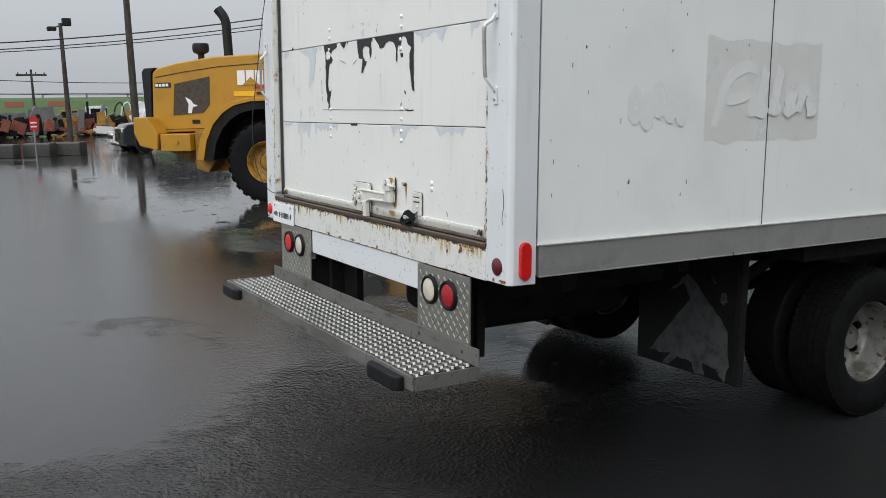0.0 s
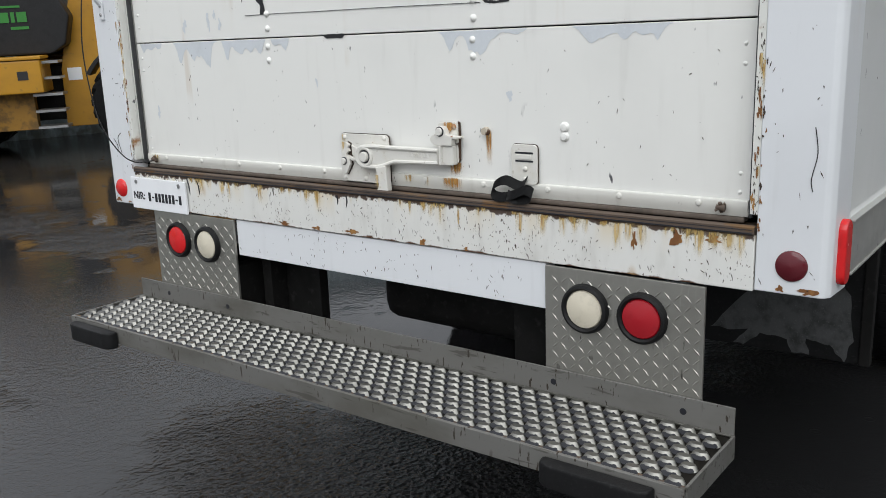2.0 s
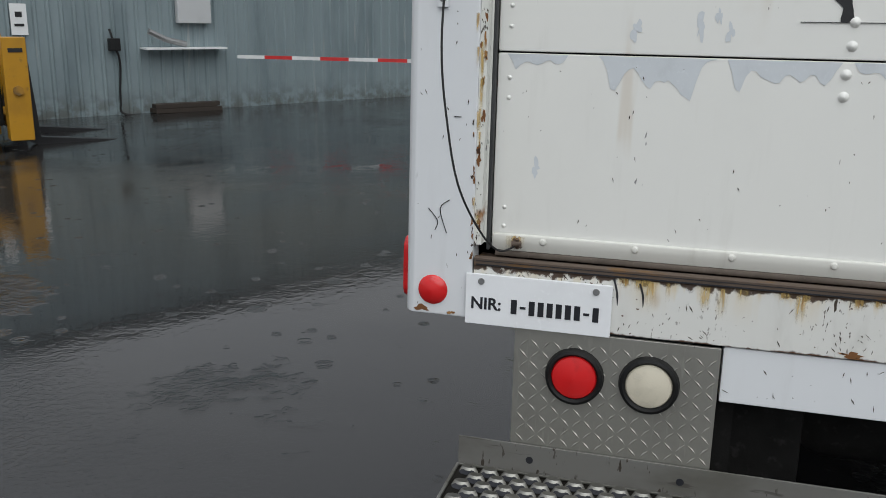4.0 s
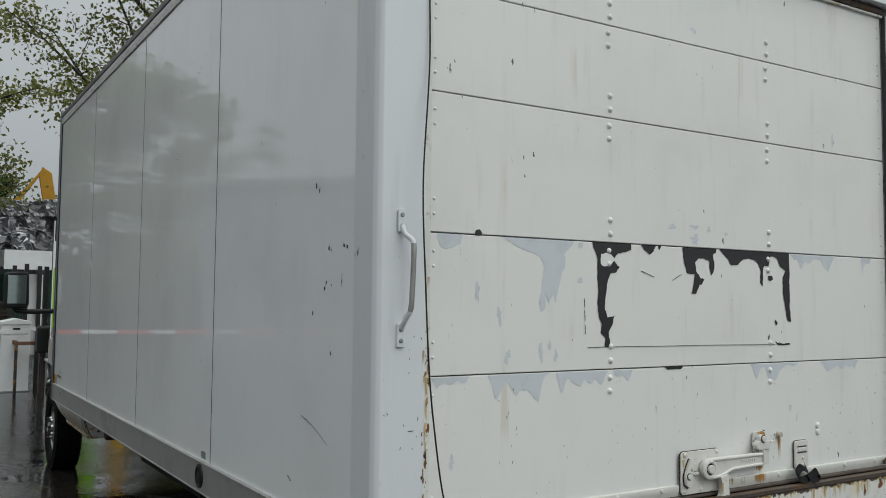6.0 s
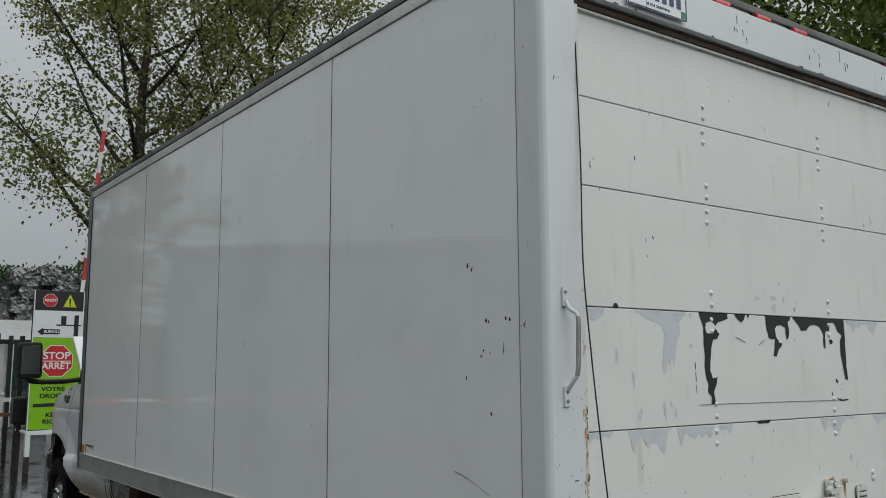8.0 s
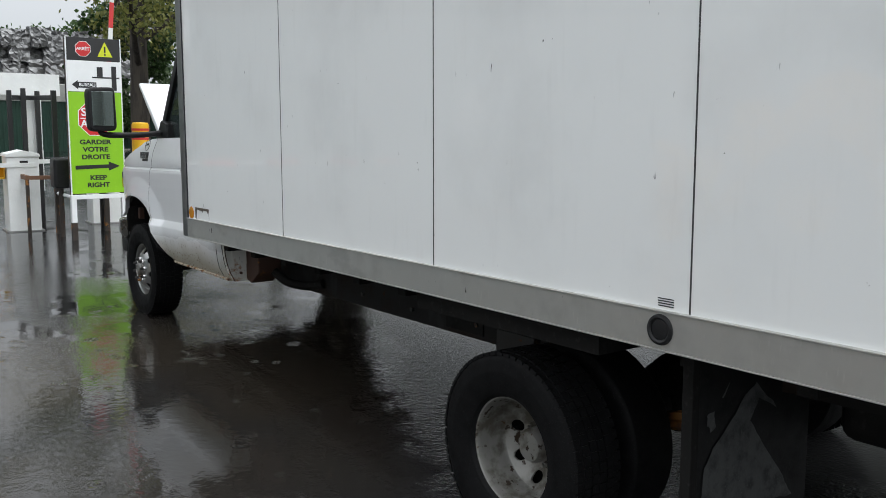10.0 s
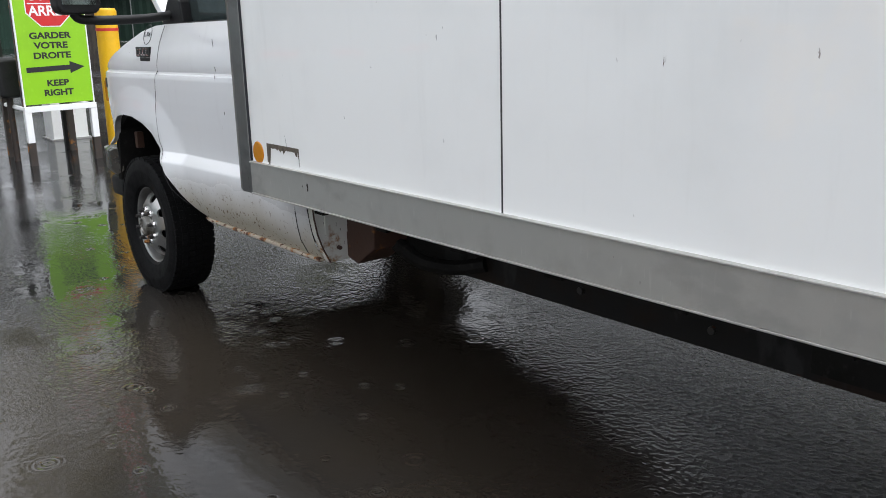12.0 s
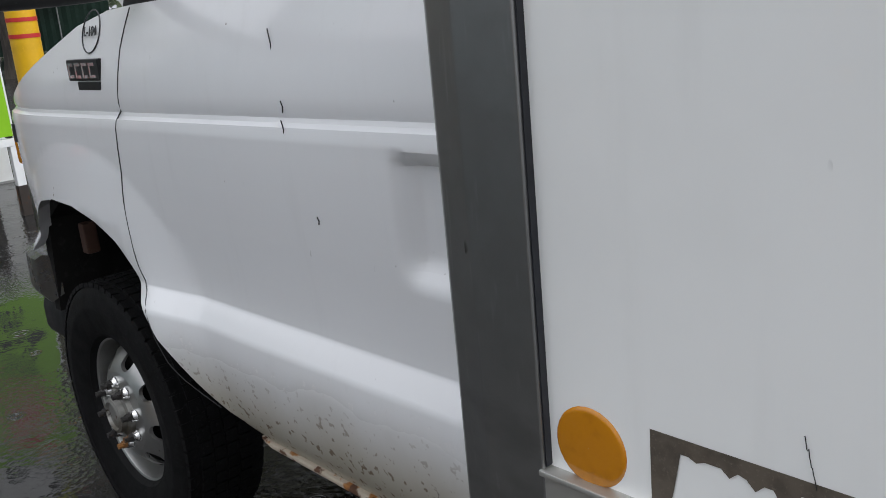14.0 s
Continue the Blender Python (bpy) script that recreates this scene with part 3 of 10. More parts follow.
# side walls: four glossy panels on each side, joints of 6 mm between them
for side, who in ((1, "left"), (-1, "right")):
    for a, b in zip(SEAMS, SEAMS[1:]):
        part("side_panel", box(a + 0.0030, b - 0.0030, side * 1.185, side * 1.212, RAIL_TOP, ROOF), SIDE_PAINT, truck, smooth=False)
    for a in SEAMS[1:-1]:
        part("joint_sealant", box(a - 0.0028, a + 0.0028, side * 1.185, side * 1.2126, RAIL_TOP, ROOF), SEALANT, truck, "dark joint sealant", smooth=False)
    part("side_wall_core", box(0.08, 5.09, side * 1.16, side * 1.184, 0.80, 2.84), BLACK_PRINT, truck)
    # lower rail: an aluminium extrusion with a lip along its top
    bm = box(0.125, 5.06, side * 1.18, side * 1.222, 0.80, 0.905, bevel=0.002)
    rail = part("lower_rail", bm, RAIL_ALU, truck, "dull aluminium lower side rail")
    part("rail_lip", box(0.125, 5.06, side * 1.205, side * 1.227, 0.9055, 0.912, bevel=0.002), RAIL_ALU, rail)
    part("rail_lip", box(0.125, 5.06, side * 1.205, side * 1.226, 0.7945, 0.7995, bevel=0.0015), RAIL_ALU, rail)
    part("rear_seal", box(0.1125, 0.1170, side * 1.19, side * 1.2128, 0.914, 2.82), BLACK_PRINT, truck)
    part("corner_seal", box(5.0543, 5.0558, side * 1.205, side * 1.2205, 0.914, 2.82), BLACK_PRINT, truck)
    # upper rail with a row of rivets
    bm = box(0.10, 5.10, side * 1.17, side * 1.220, 2.822, 2.872, bevel=0.004)
    for k in range(64):
        cyl(bm, (0.14 + k * 0.0775, side * 1.218, 2.845), (0.14 + k * 0.0775, side * 1.2235, 2.845), 0.006, 0.003, 6)
    part("upper_rail", bm, RAIL_ALU, truck, "riveted aluminium roof rail")
    part("roof_edge", box(0.10, 5.10, side * 1.13, side * 1.224, 2.8725, 2.905, bevel=0.006), ROOF_EDGE, truck, "dark metal roof edge")
    # front corner: a rounded aluminium extrusion
    bm = bmesh.new()
    pts = [(5.056, 1.224), (5.13, 1.222), (5.18, 1.205), (5.22, 1.17), (5.238, 1.12), (5.238, 1.05), (5.12, 1.05), (5.10, 1.16), (5.056, 1.19)]
    prism(bm, [(x, side * y) for x, y in pts], "z", 0.795, 2.93, bevel=0.003)
    part("front_corner_rail", bm, CORNER_ALU, truck, "scuffed aluminium corner rail", angle=50)
    # rear corner post: flat face, chamfer, return along the side
    bm = bmesh.new()
    pts = [(0.0, 1.068), (0.0, 1.195), (0.006, 1.206), (0.018, 1.214), (0.112, 1.219), (0.112, 1.16), (0.06, 1.16), (0.06, 1.068)]
    prism(bm, [(x, side * y) for x, y in pts], "z", 0.772, 2.885, bevel=0.003)
    part("rear_post", bm, POST_PAINT, truck, "chipped white steel corner post", angle=20)
    # recessed door track with dirty rust
    part("door_track", box(0.030, 0.10, side * 1.047, side * 1.0665, 0.93, 2.66, bevel=0.002), JAMB_PAINT, truck, "rusty steel door track")
    part("inner_jamb", box(0.003, 0.028, side * 1.052, side * 1.0675, 0.93, 2.648), JAMB_PAINT, truck)

part("front_wall", box(5.095, 5.135, -1.10, 1.10, 0.83, 2.868, bevel=0.01), SIDE_PAINT, truck)
part("roof_skin", box(0.05, 5.13, -1.129, 1.129, 2.873, 2.900, bevel=0.006), SIDE_PAINT, truck)
part("floor_frame", box(0.06, 5.10, -1.158, 1.158, 0.775, 0.82), UNDERBODY, truck)

# rear header, roof cap behind it, lamps
part("header", box(0.0, 0.03, -1.067, 1.067, 2.690, 2.834, bevel=0.004), POST_PAINT, truck, "white steel header with scratches")
part("header_return", box(0.0305, 0.11, -1.06, 1.06, 2.6905, 2.83), JAMB_PAINT, truck)
part("header_seal", box(0.031, 0.075, -1.045, 1.045, 2.662, 2.690, bevel=0.010), TRACK_STEEL, truck, "dark brown strip in the recess under the header")
part("header_lip", box(0.036, 0.062, -1.042, 1.042, 2.652, 2.6615, bevel=0.003), JAMB_PAINT, truck, "rust-stained lip above the door")
part("lamp_rail", box(0.034, 0.112, -1.064, 1.064, 2.8345, 2.862, bevel=0.003), RAIL_ALU, truck, "dull aluminium rail that carries the marker lamps")
part("roof_cap", box(0.024, 0.112, -1.064, 1.064, 2.8625, 2.893, bevel=0.005), ROOF_EDGE, truck, "dark metal roof edge")
for y in (0.985, 0.290, 0.036, -0.212, -0.937):
    lamp = part("marker_lamp", box(0.006, 0.0335, y - 0.047, y + 0.047, 2.8348, 2.857, bevel=0.006, seg=3), RED_LENS, truck, "small red marker lamp")
    part("lamp_base", box(0.022, 0.0335, y - 0.055, y + 0.055, 2.8345, 2.860, bevel=0.003), RUBBER, lamp)
for side in (1, -1):
    part("marker_lamp", box(0.145, 0.235, side * 1.21, side * 1.236, 2.835, 2.862, bevel=0.008, seg=3), RED_LENS, truck, "small red marker lamp")
rng = random.Random(31)
for k in range(16):
    y, z = rng.choice((-0.28, -0.35, -0.52, -0.78, -0.95, 0.62, 0.2)) + rng.uniform(-0.05, 0.05), rng.uniform(2.72, 2.80)
    h = rng.uniform(0.008, 0.05)
    part("scratch", tube(bmesh.new(), [(-0.0006, y, z + h / 2), (-0.0006, y - 0.004, z), (-0.0006, y - 0.002, z - h / 2)], 0.0012, 4), BLACK_PEEL, truck)
for k in range(7):
    y = rng.uniform(-0.9, 1.0)
    part("paint_chip", blot(k + 500, -0.0008, y, 2.694, rng.uniform(0.02, 0.05), 0.008, 12), BLACK_PEEL, truck, smooth=False)

# number plate on a bracket with its lamp
PY, PZ = 0.684, 2.772
plate = part("number_plate", box(-0.014, -0.010, PY - 0.150, PY + 0.150, PZ - 0.0675, PZ + 0.0675, bevel=0.0015), WHITE_PLATE, truck, "white and blue registration plate, unreadable number")
PLATE_BLUE = plain("plate_blue_print", (0.02, 0.035, 0.13), 0.4, vary=0.1)
bm = bmesh.new()
for y0, y1, z0, z1 in ((-0.150, 0.150, -0.0675, -0.063), (-0.150, 0.150, 0.063, 0.0675), (-0.150, -0.1455, -0.063, 0.063), (0.1455, 0.150, -0.063, 0.063)):
    bx(bm, -0.0152, -0.0144, PY + y0, PY + y1, PZ + z0, PZ + z1)
part("plate_border", bm, PLATE_BLUE, plate, smooth=False)
for k in range(7):
    y = PY + 0.128 - k * 0.0375
    part("number_bar", box(-0.0152, -0.0144, y - 0.022, y, PZ - 0.030, PZ + 0.028), PLATE_BLUE, plate, smooth=False)
words("Québec", 0.026, Matrix.Translation((-0.0146, PY - 0.01, PZ + 0.046)) @ REAR, PLATE_BLUE, plate)
part("plate_emblem", box(-0.0152, -0.0144, PY + 0.052, PY + 0.072, PZ + 0.036, PZ + 0.056), PLATE_BLUE, plate, smooth=False)
words("Je me souviens", 0.020, Matrix.Translation((-0.0146, PY, PZ - 0.047)) @ REAR, PLATE_BLUE, plate)
part("renewal_sticker", box(-0.0152, -0.0144, PY - 0.143, PY - 0.120, PZ - 0.060, PZ - 0.036), SIGN_STICKER, plate, "small green renewal sticker", smooth=False)
bm = prism(bmesh.new(), [(PY - 0.09, PZ + 0.04), (PY + 0.07, PZ + 0.04), (PY + 0.02, PZ + 0.108), (PY - 0.04, PZ + 0.108)], "x", -0.0095, -0.0005)
part("plate_bracket", bm, BOLT_STEEL, truck)
bm = cyl(bmesh.new(), (-0.004, PY - 0.045, PZ + 0.088), (-0.05, PY - 0.002, PZ + 0.082), 0.014, 0.017, 14)
cyl(bm, (-0.004, PY + 0.03, PZ + 0.086), (-0.038, PY - 0.01, PZ + 0.080), 0.010, 0.010, 10)
part("plate_lamp", bm, CHROME, truck, "small chrome plate lamp")

# roll-up door: five panels with rivet pairs on the hinge lines
RIVET = bpy.data.meshes.new("rivet")
bm = lathe(bmesh.new(), [(0.0001, 0.0075), (0.006, 0.006), (0.0105, 0.0)], (0, 0, 0), "x", 12, -1)
bm.to_mesh(RIVET)
bm.free()
JOINTS = (2.660, 2.372, 2.083, 1.701, 1.319, 0.915)
for k, (top, low) in enumerate(zip(JOINTS, JOINTS[1:])):
    panel = part("door_panel", box(0.048, 0.075, -1.040, 1.040, low + 0.0016, top - 0.0016, bevel=0.003), DOOR_PAINT, truck, "white roll-up door panel with peeling paint")
    for y in (0.392, -0.344):
        for z in ((top - 0.025, top - 0.065) if k else ()):
            place(part("rivet", RIVET, DOOR_PAINT, panel), pose(0.0485, y + 0.003 * (k % 2), z))
        for z in ((low + 0.026, low + 0.068) if k < 4 else ()):
            place(part("rivet", RIVET, DOOR_PAINT, panel), pose(0.0485, y - 0.004, z))
    for s in (1, -1):
        for z in (top - 0.05, top - 0.09, low + 0.05, low + 0.09):
            place(part("rivet", RIVET, DOOR_PAINT, panel), pose(0.0485, s * 1.015, z) @ Matrix.Scale(0.5, 4))
part("door_gap_shadow", box(0.077, 0.085, -1.04, 1.04, 0.93, 2.66), RUBBER, truck)
bm = prism(bmesh.new(), [(0.047, 0.950), (0.0415, 0.9485), (0.0395, 0.945), (0.0395, 0.931), (0.046, 0.914), (0.0475, 0.914)], "y", -1.035, 1.035)
for k in range(11):
    lathe(bm, [(0.0001, 0.005), (0.005, 0.004), (0.008, 0.0)], (0.0398, 0.93 - k * 0.186, 0.938), "x", 10, -1)
part("door_bottom_strip", bm, STRIP_PAINT, truck, "riveted white bottom strip of the door, rust-bled")
part("door_seal", box(0.036, 0.070, -1.03, 1.03, 0.902, 0.9135, bevel=0.004), SEAL_BROWN, truck, "dirty bottom seal")

for side in (1, -1):
    part("jamb_seal", box(0.030, 0.046, side * 1.0405, side * 1.0475, 0.915, 2.66, bevel=0.002), SEALANT, truck, "black rubber seal at the jamb", smooth=False)

# torn paint: grey undercoat below the joints, black vinyl along the old sign
PX = 0.0472
for seed, y0, y1, z, d in ((4, -0.46, -0.72, 1.698, 0.085), (5, -0.88, -0.945, 1.698, 0.06), (1, 1.02, 0.90, 1.316, 0.03),
                          (6, 0.84, 0.62, 1.316, 0.075), (7, 0.60, 0.40, 1.316, 0.085), (8, -0.24, -0.50, 1.316, 0.055), (9, -0.62, -0.86, 1.316, 0.055), (14, 0.38, 0.30, 1.316, 0.05)):
    part("peeled_patch", ragged(seed, y0, y1, z, d, PX, 30, 0.12, 2.6), GREY_PEEL, truck, "bare grey undercoat", smooth=False)
for seed, y, z, w, h in ((34, 0.875, 1.547, 0.022, 0.07), (35, 0.801, 1.478, 0.026, 0.06), (36, 0.773, 1.368, 0.034, 0.06), (31, 0.656, 1.374, 0.02, 0.07), (32, 0.621, 1.394, 0.018, 0.05), (33, 0.600, 1.365, 0.022, 0.06), (37, 0.508, 1.688, 0.024, 0.03), (38, -0.45, 1.16, 0.02, 0.04), (39, 0.2, 1.19, 0.014, 0.04), (40, -0.72, 2.13, 0.02, 0.05),
                         (41, 0.953, 1.089, 0.022, 0.045), (42, 0.021, 1.768, 0.05, 0.022), (43, 0.021, 1.726, 0.05, 0.045), (44, 0.124, 1.763, 0.06, 0.03), (45, -0.046, 1.766, 0.02, 0.03), (46, -0.128, 1.752, 0.03, 0.02), (47, 0.51, 1.585, 0.03, 0.026), (48, 0.02, 2.42, 0.05, 0.02)):
    part("peeled_patch", blot(seed, PX, y, z, w, h), GREY_PEEL, truck, "bare grey undercoat", smooth=False)
PB = 0.0464


def torn(seed, outline, material=None, x=PB, rough=0.0035, label="torn black vinyl edge"):
    """A torn scrap: an outline (y, z) traced from the camera's view, with frayed edges."""
    bm = bmesh.new()
    n = len(outline)
    vs = []
    for (y0, z0), (y1, z1) in zip(outline, outline[1:] + outline[:1]):
        steps = max(1, int(math.hypot(y1 - y0, z1 - z0) / 0.008))
        for k in range(steps):
            y, z = y0 + (y1 - y0) * k / steps, z0 + (z1 - z0) * k / steps
            d = noise.noise_vector(Vector((y * 90, z * 90, seed))) * rough * (0.0 if z > 1.688 else 1.0)
            vs.append(bm.verts.new((x, y + d.x, z + d.y)))
    bm.faces.new(vs)
    bm.normal_update()
    bmesh.ops.triangulate(bm, faces=bm.faces[:], ngon_method="EAR_CLIP")
    part("black_peel", bm, material or BLACK_PEEL, truck, label, smooth=False)


torn(21, [(1.007, 1.699), (0.924, 1.699), (0.931, 1.673), (0.98, 1.656), (0.999, 1.67)], GREY_PEEL, PX, 0.004, "bare grey undercoat")
torn(22, [(0.794, 1.699), (0.528, 1.699), (0.545, 1.68), (0.569, 1.659), (0.564, 1.626), (0.579, 1.601), (0.588, 1.568), (0.60, 1.515), (0.609, 1.543), (0.625, 1.515), (0.638, 1.543), (0.638, 1.502), (0.652, 1.489), (0.66, 1.518), (0.65, 1.575), (0.64, 1.621), (0.656, 1.648), (0.681, 1.66), (0.721, 1.666), (0.761, 1.684)], GREY_PEEL, PX, 0.006, "bare grey undercoat")
torn(1, [(0.462, 1.699), (0.304, 1.699), (0.304, 1.683), (0.325, 1.675), (0.358, 1.669), (0.379, 1.652), (0.353, 1.626), (0.367, 1.612), (0.390, 1.608), (0.400, 1.58), (0.411, 1.529), (0.411, 1.498), (0.402, 1.475), (0.373, 1.478), (0.382, 1.452), (0.398, 1.427), (0.389, 1.39), (0.412, 1.386), (0.412, 1.41), (0.429, 1.431), (0.425, 1.453), (0.436, 1.478), (0.443, 1.512), (0.438, 1.545), (0.442, 1.596), (0.440, 1.647)])
torn(2, [(0.429, 1.664), (0.408, 1.670), (0.386, 1.666), (0.372, 1.650), (0.390, 1.632), (0.418, 1.627), (0.429, 1.639)], DOOR_PAINT, PB - 0.0006, label="white paint island")
torn(3, [(0.263, 1.699), (0.198, 1.699), (0.210, 1.681), (0.225, 1.670), (0.246, 1.684)], rough=0.002)
torn(10, [(0.190, 1.699), (0.175, 1.699), (0.183, 1.686)], rough=0.001)
torn(4, [(0.079, 1.699), (-0.080, 1.699), (-0.077, 1.687), (-0.064, 1.683), (-0.069, 1.646), (-0.065, 1.623), (-0.052, 1.612), (-0.047, 1.636), (-0.047, 1.66), (-0.018, 1.666), (0.006, 1.667), (0.022, 1.652), (0.017, 1.625), (-0.003, 1.603), (-0.022, 1.600), (-0.014, 1.587), (0.002, 1.579), (0.018, 1.551), (0.039, 1.551), (0.029, 1.579), (0.025, 1.615), (0.059, 1.616), (0.069, 1.641), (0.077, 1.668)])
torn(5, [(-0.094, 1.699), (-0.454, 1.699), (-0.455, 1.628), (-0.455, 1.508), (-0.460, 1.458), (-0.439, 1.464), (-0.431, 1.508), (-0.419, 1.557), (-0.418, 1.613), (-0.434, 1.637), (-0.403, 1.652), (-0.389, 1.679), (-0.368, 1.686), (-0.353, 1.684), (-0.343, 1.65), (-0.319, 1.653), (-0.313, 1.634), (-0.311, 1.581), (-0.297, 1.594), (-0.301, 1.633), (-0.289, 1.656), (-0.269, 1.671), (-0.240, 1.674), (-0.208, 1.669), (-0.185, 1.651), (-0.149, 1.648), (-0.138, 1.667), (-0.119, 1.681)], rough=0.003)
torn(6, [(-0.340, 1.618), (-0.362, 1.618), (-0.366, 1.606), (-0.350, 1.600), (-0.342, 1.606)], rough=0.002)
torn(7, [(-0.369, 1.460), (-0.378, 1.466), (-0.388, 1.455), (-0.380, 1.446)], rough=0.003)
torn(8, [(-0.373, 1.394), (-0.385, 1.386), (-0.415, 1.383), (-0.452, 1.385), (-0.454, 1.379), (-0.412, 1.377), (-0.382, 1.380)], rough=0.001)
torn(9, [(0.170, 1.322), (0.075, 1.322), (0.090, 1.311), (0.150, 1.311)], rough=0.002)
torn(11, [(0.886, 1.704), (0.880, 1.714), (0.868, 1.716), (0.860, 1.706), (0.864, 1.699), (0.880, 1.699)], rough=0.003)
# thin cut lines left where the old sign was trimmed, and a few short nicks
for y0, z0, y1, z1 in ((0.48, 1.386, 0.20, 1.385), (0.20, 1.385, -0.37, 1.381), (0.493, 1.53, 0.491, 1.505), (0.4915, 1.495, 0.490, 1.465), (0.490, 1.452, 0.489, 1.425), (0.262, 1.618, 0.205, 1.600), (0.125, 1.592, 0.085, 1.612)):
    part("cut_line", tube(bmesh.new(), [(PB, y0, z0), (PB, (y0 + y1) / 2, (z0 + z1) / 2 + 0.001), (PB, y1, z1)], 0.0009, 4), BLACK_PEEL, truck)

# loading sill and the panel below it
part("sill", box(0.0, 0.09, -1.066, 1.066, 0.768, 0.888, bevel=0.004), SILL_PAINT, truck, "white steel sill with rust along its upper edge")
part("sill_channel", prism(bmesh.new(), [(-0.004, 0.8885), (-0.004, 0.903), (0.000, 0.906), (0.010, 0.906), (0.014, 0.898), (0.075, 0.898), (0.075, 0.8885)], "y", -1.064, 1.064), TRACK_STEEL, truck, "rusty threshold channel")
# black strips laid on the lip stand in for its dark gaps
for z0, z1, mat in ((0.8892, 0.8920, BLACK_PRINT), (0.8975, 0.8990, BLACK_PRINT)):
    part("channel_groove", box(-0.0046, -0.0040, -1.06, 1.06, z0, z1), mat, truck, "black strip standing in for a gap in the channel", smooth=False)
part("lower_panel", box(0.006, 0.05, -0.571, 0.558, 0.650, 0.766, bevel=0.004), POST_PAINT, truck, "white steel panel under the sill")
for y0, z0, y1, z1 in ((0.778, 0.885, 0.768, 0.83), (0.727, 0.880, 0.718, 0.832), (0.105, 0.880, 0.103, 0.853), (0.068, 0.882, 0.070, 0.848)):
    part("paint_crack", tube(bmesh.new(), curve_pts([(-0.0004, y0, z0), (-0.0004, (y0 + y1) / 2 - 0.003, (z0 + z1) / 2), (-0.0004, y1, z1)], 4), [0.0024] * 6 + [0.0016, 0.001, 0.0005], 5), BLACK_PRINT, truck)


def nicks(seed, n, x, y0, y1, z0, z1, longest, lean, material, label):
    """Many short gouges through the paint of one plate: slivers of bare dark steel."""
    g = random.Random(seed)
    bm = bmesh.new()
    for _ in range(n):
        y, z = g.uniform(y0, y1), z0 + (z1 - z0) * g.random()
        if noise.noise(Vector((y * 5, z * 6, seed))) < g.uniform(-0.5, 0.25):
            continue
        l, a = longest * g.uniform(0.2, 1.0) ** 1.6, g.choice((lean, lean, -lean, 0.0)) + g.gauss(0, 0.35)
        u, v = Vector((0, math.sin(a), math.cos(a))) * l, Vector((0, math.cos(a), -math.sin(a))) * g.uniform(0.0006, 0.0014)
        c = Vector((x, y, z))
        bm.faces.new([bm.verts.new(c + p) for p in (u, v + u * 0.3, -u, -v)])
    tagged(part("nick_pattern", bm, material, truck, label, smooth=False), kind="stuff")


NICK_DARK = plain("bare_steel_nick", (0.050, 0.034, 0.024), 0.8, vary=0.5, scale=60)
nicks(1, 440, -0.0006, -1.06, 1.06, 0.775, 0.880, 0.008, 0.5, NICK_DARK, "short dark gouges in the sill paint")
nicks(2, 160, 0.0054, -0.565, 0.55, 0.66, 0.76, 0.009, 0.4, NICK_DARK, "short dark gouges in the panel paint")
nicks(3, 36, -0.0006, 1.075, 1.19, 0.78, 1.45, 0.007, 0.1, NICK_DARK, "dark chips in the post paint")
nicks(4, 40, -0.0006, -1.19, -1.075, 0.78, 1.45, 0.009, 0.1, NICK_DARK, "dark chips in the post paint")
nicks(5, 130, 0.0022, 1.054, 1.066, 0.93, 1.45, 0.007, 0.1, NICK_DARK, "dark chips on the door jamb")
nicks(6, 130, 0.0022, -1.066, -1.054, 0.93, 1.45, 0.007, 0.1, NICK_DARK, "dark chips on the door jamb")
nicks(7, 140, 0.0470, -1.0, 1.0, 0.96, 1.30, 0.006, 0.3, NICK_DARK, "faint gouges in the door paint")


# lamp boards of tread plate
def tread_plate(y0, y1, z0, z1):
    bm = box(-0.004, 0.004, y0, y1, z0, z1, bevel=0.001)
    ny, nz = int((y1 - y0) / 0.0235), int((z1 - z0) / 0.0235)
    for i in range(ny):
        for j in range(nz):
            yc, zc = y0 + 0.0140 + i * 0.0235, z0 + 0.0135 + j * 0.0235
            d = 1 if (i + j) % 2 else -1
            u, v = Vector((0, 0.707 * d, 0.707)), Vector((0, -0.707, 0.707 * d))
            c = Vector((-0.004, yc, zc))
            ends = [c + u * 0.0112, c + v * 0.0026, c - u * 0.0112, c - v * 0.0026]
            top = [c + u * 0.0075 + Vector((-0.0017, 0, 0)), c - u * 0.0075 + Vector((-0.0017, 0, 0))]
            e = [bm.verts.new(p) for p in ends]
            t = [bm.verts.new(p) for p in top]
            for f in ((e[0], e[1], t[0]), (e[1], t[1], t[0]), (e[1], e[2], t[1]), (e[2], e[3], t[1]), (e[3], t[0], t[1]), (e[3], e[0], t[0])):
                bm.faces.new(f)
    bmesh.ops.recalc_face_normals(bm, faces=bm.faces[:])
    return bm


def round_lamp(y, z, colour, board, label):
    lamp = part("tail_lamp", lathe(bmesh.new(), [(0.0001, 0.016), (0.030, 0.014), (0.044, 0.010), (0.048, 0.004)], (-0.006, y, z), "x", 32, -1), colour, board, label)
    part("grommet", lathe(bmesh.new(), [(0.047, 0.0), (0.047, 0.012), (0.052, 0.017), (0.058, 0.014), (0.061, 0.0)], (-0.003, y, z), "x", 32, -1), RUBBER, lamp)


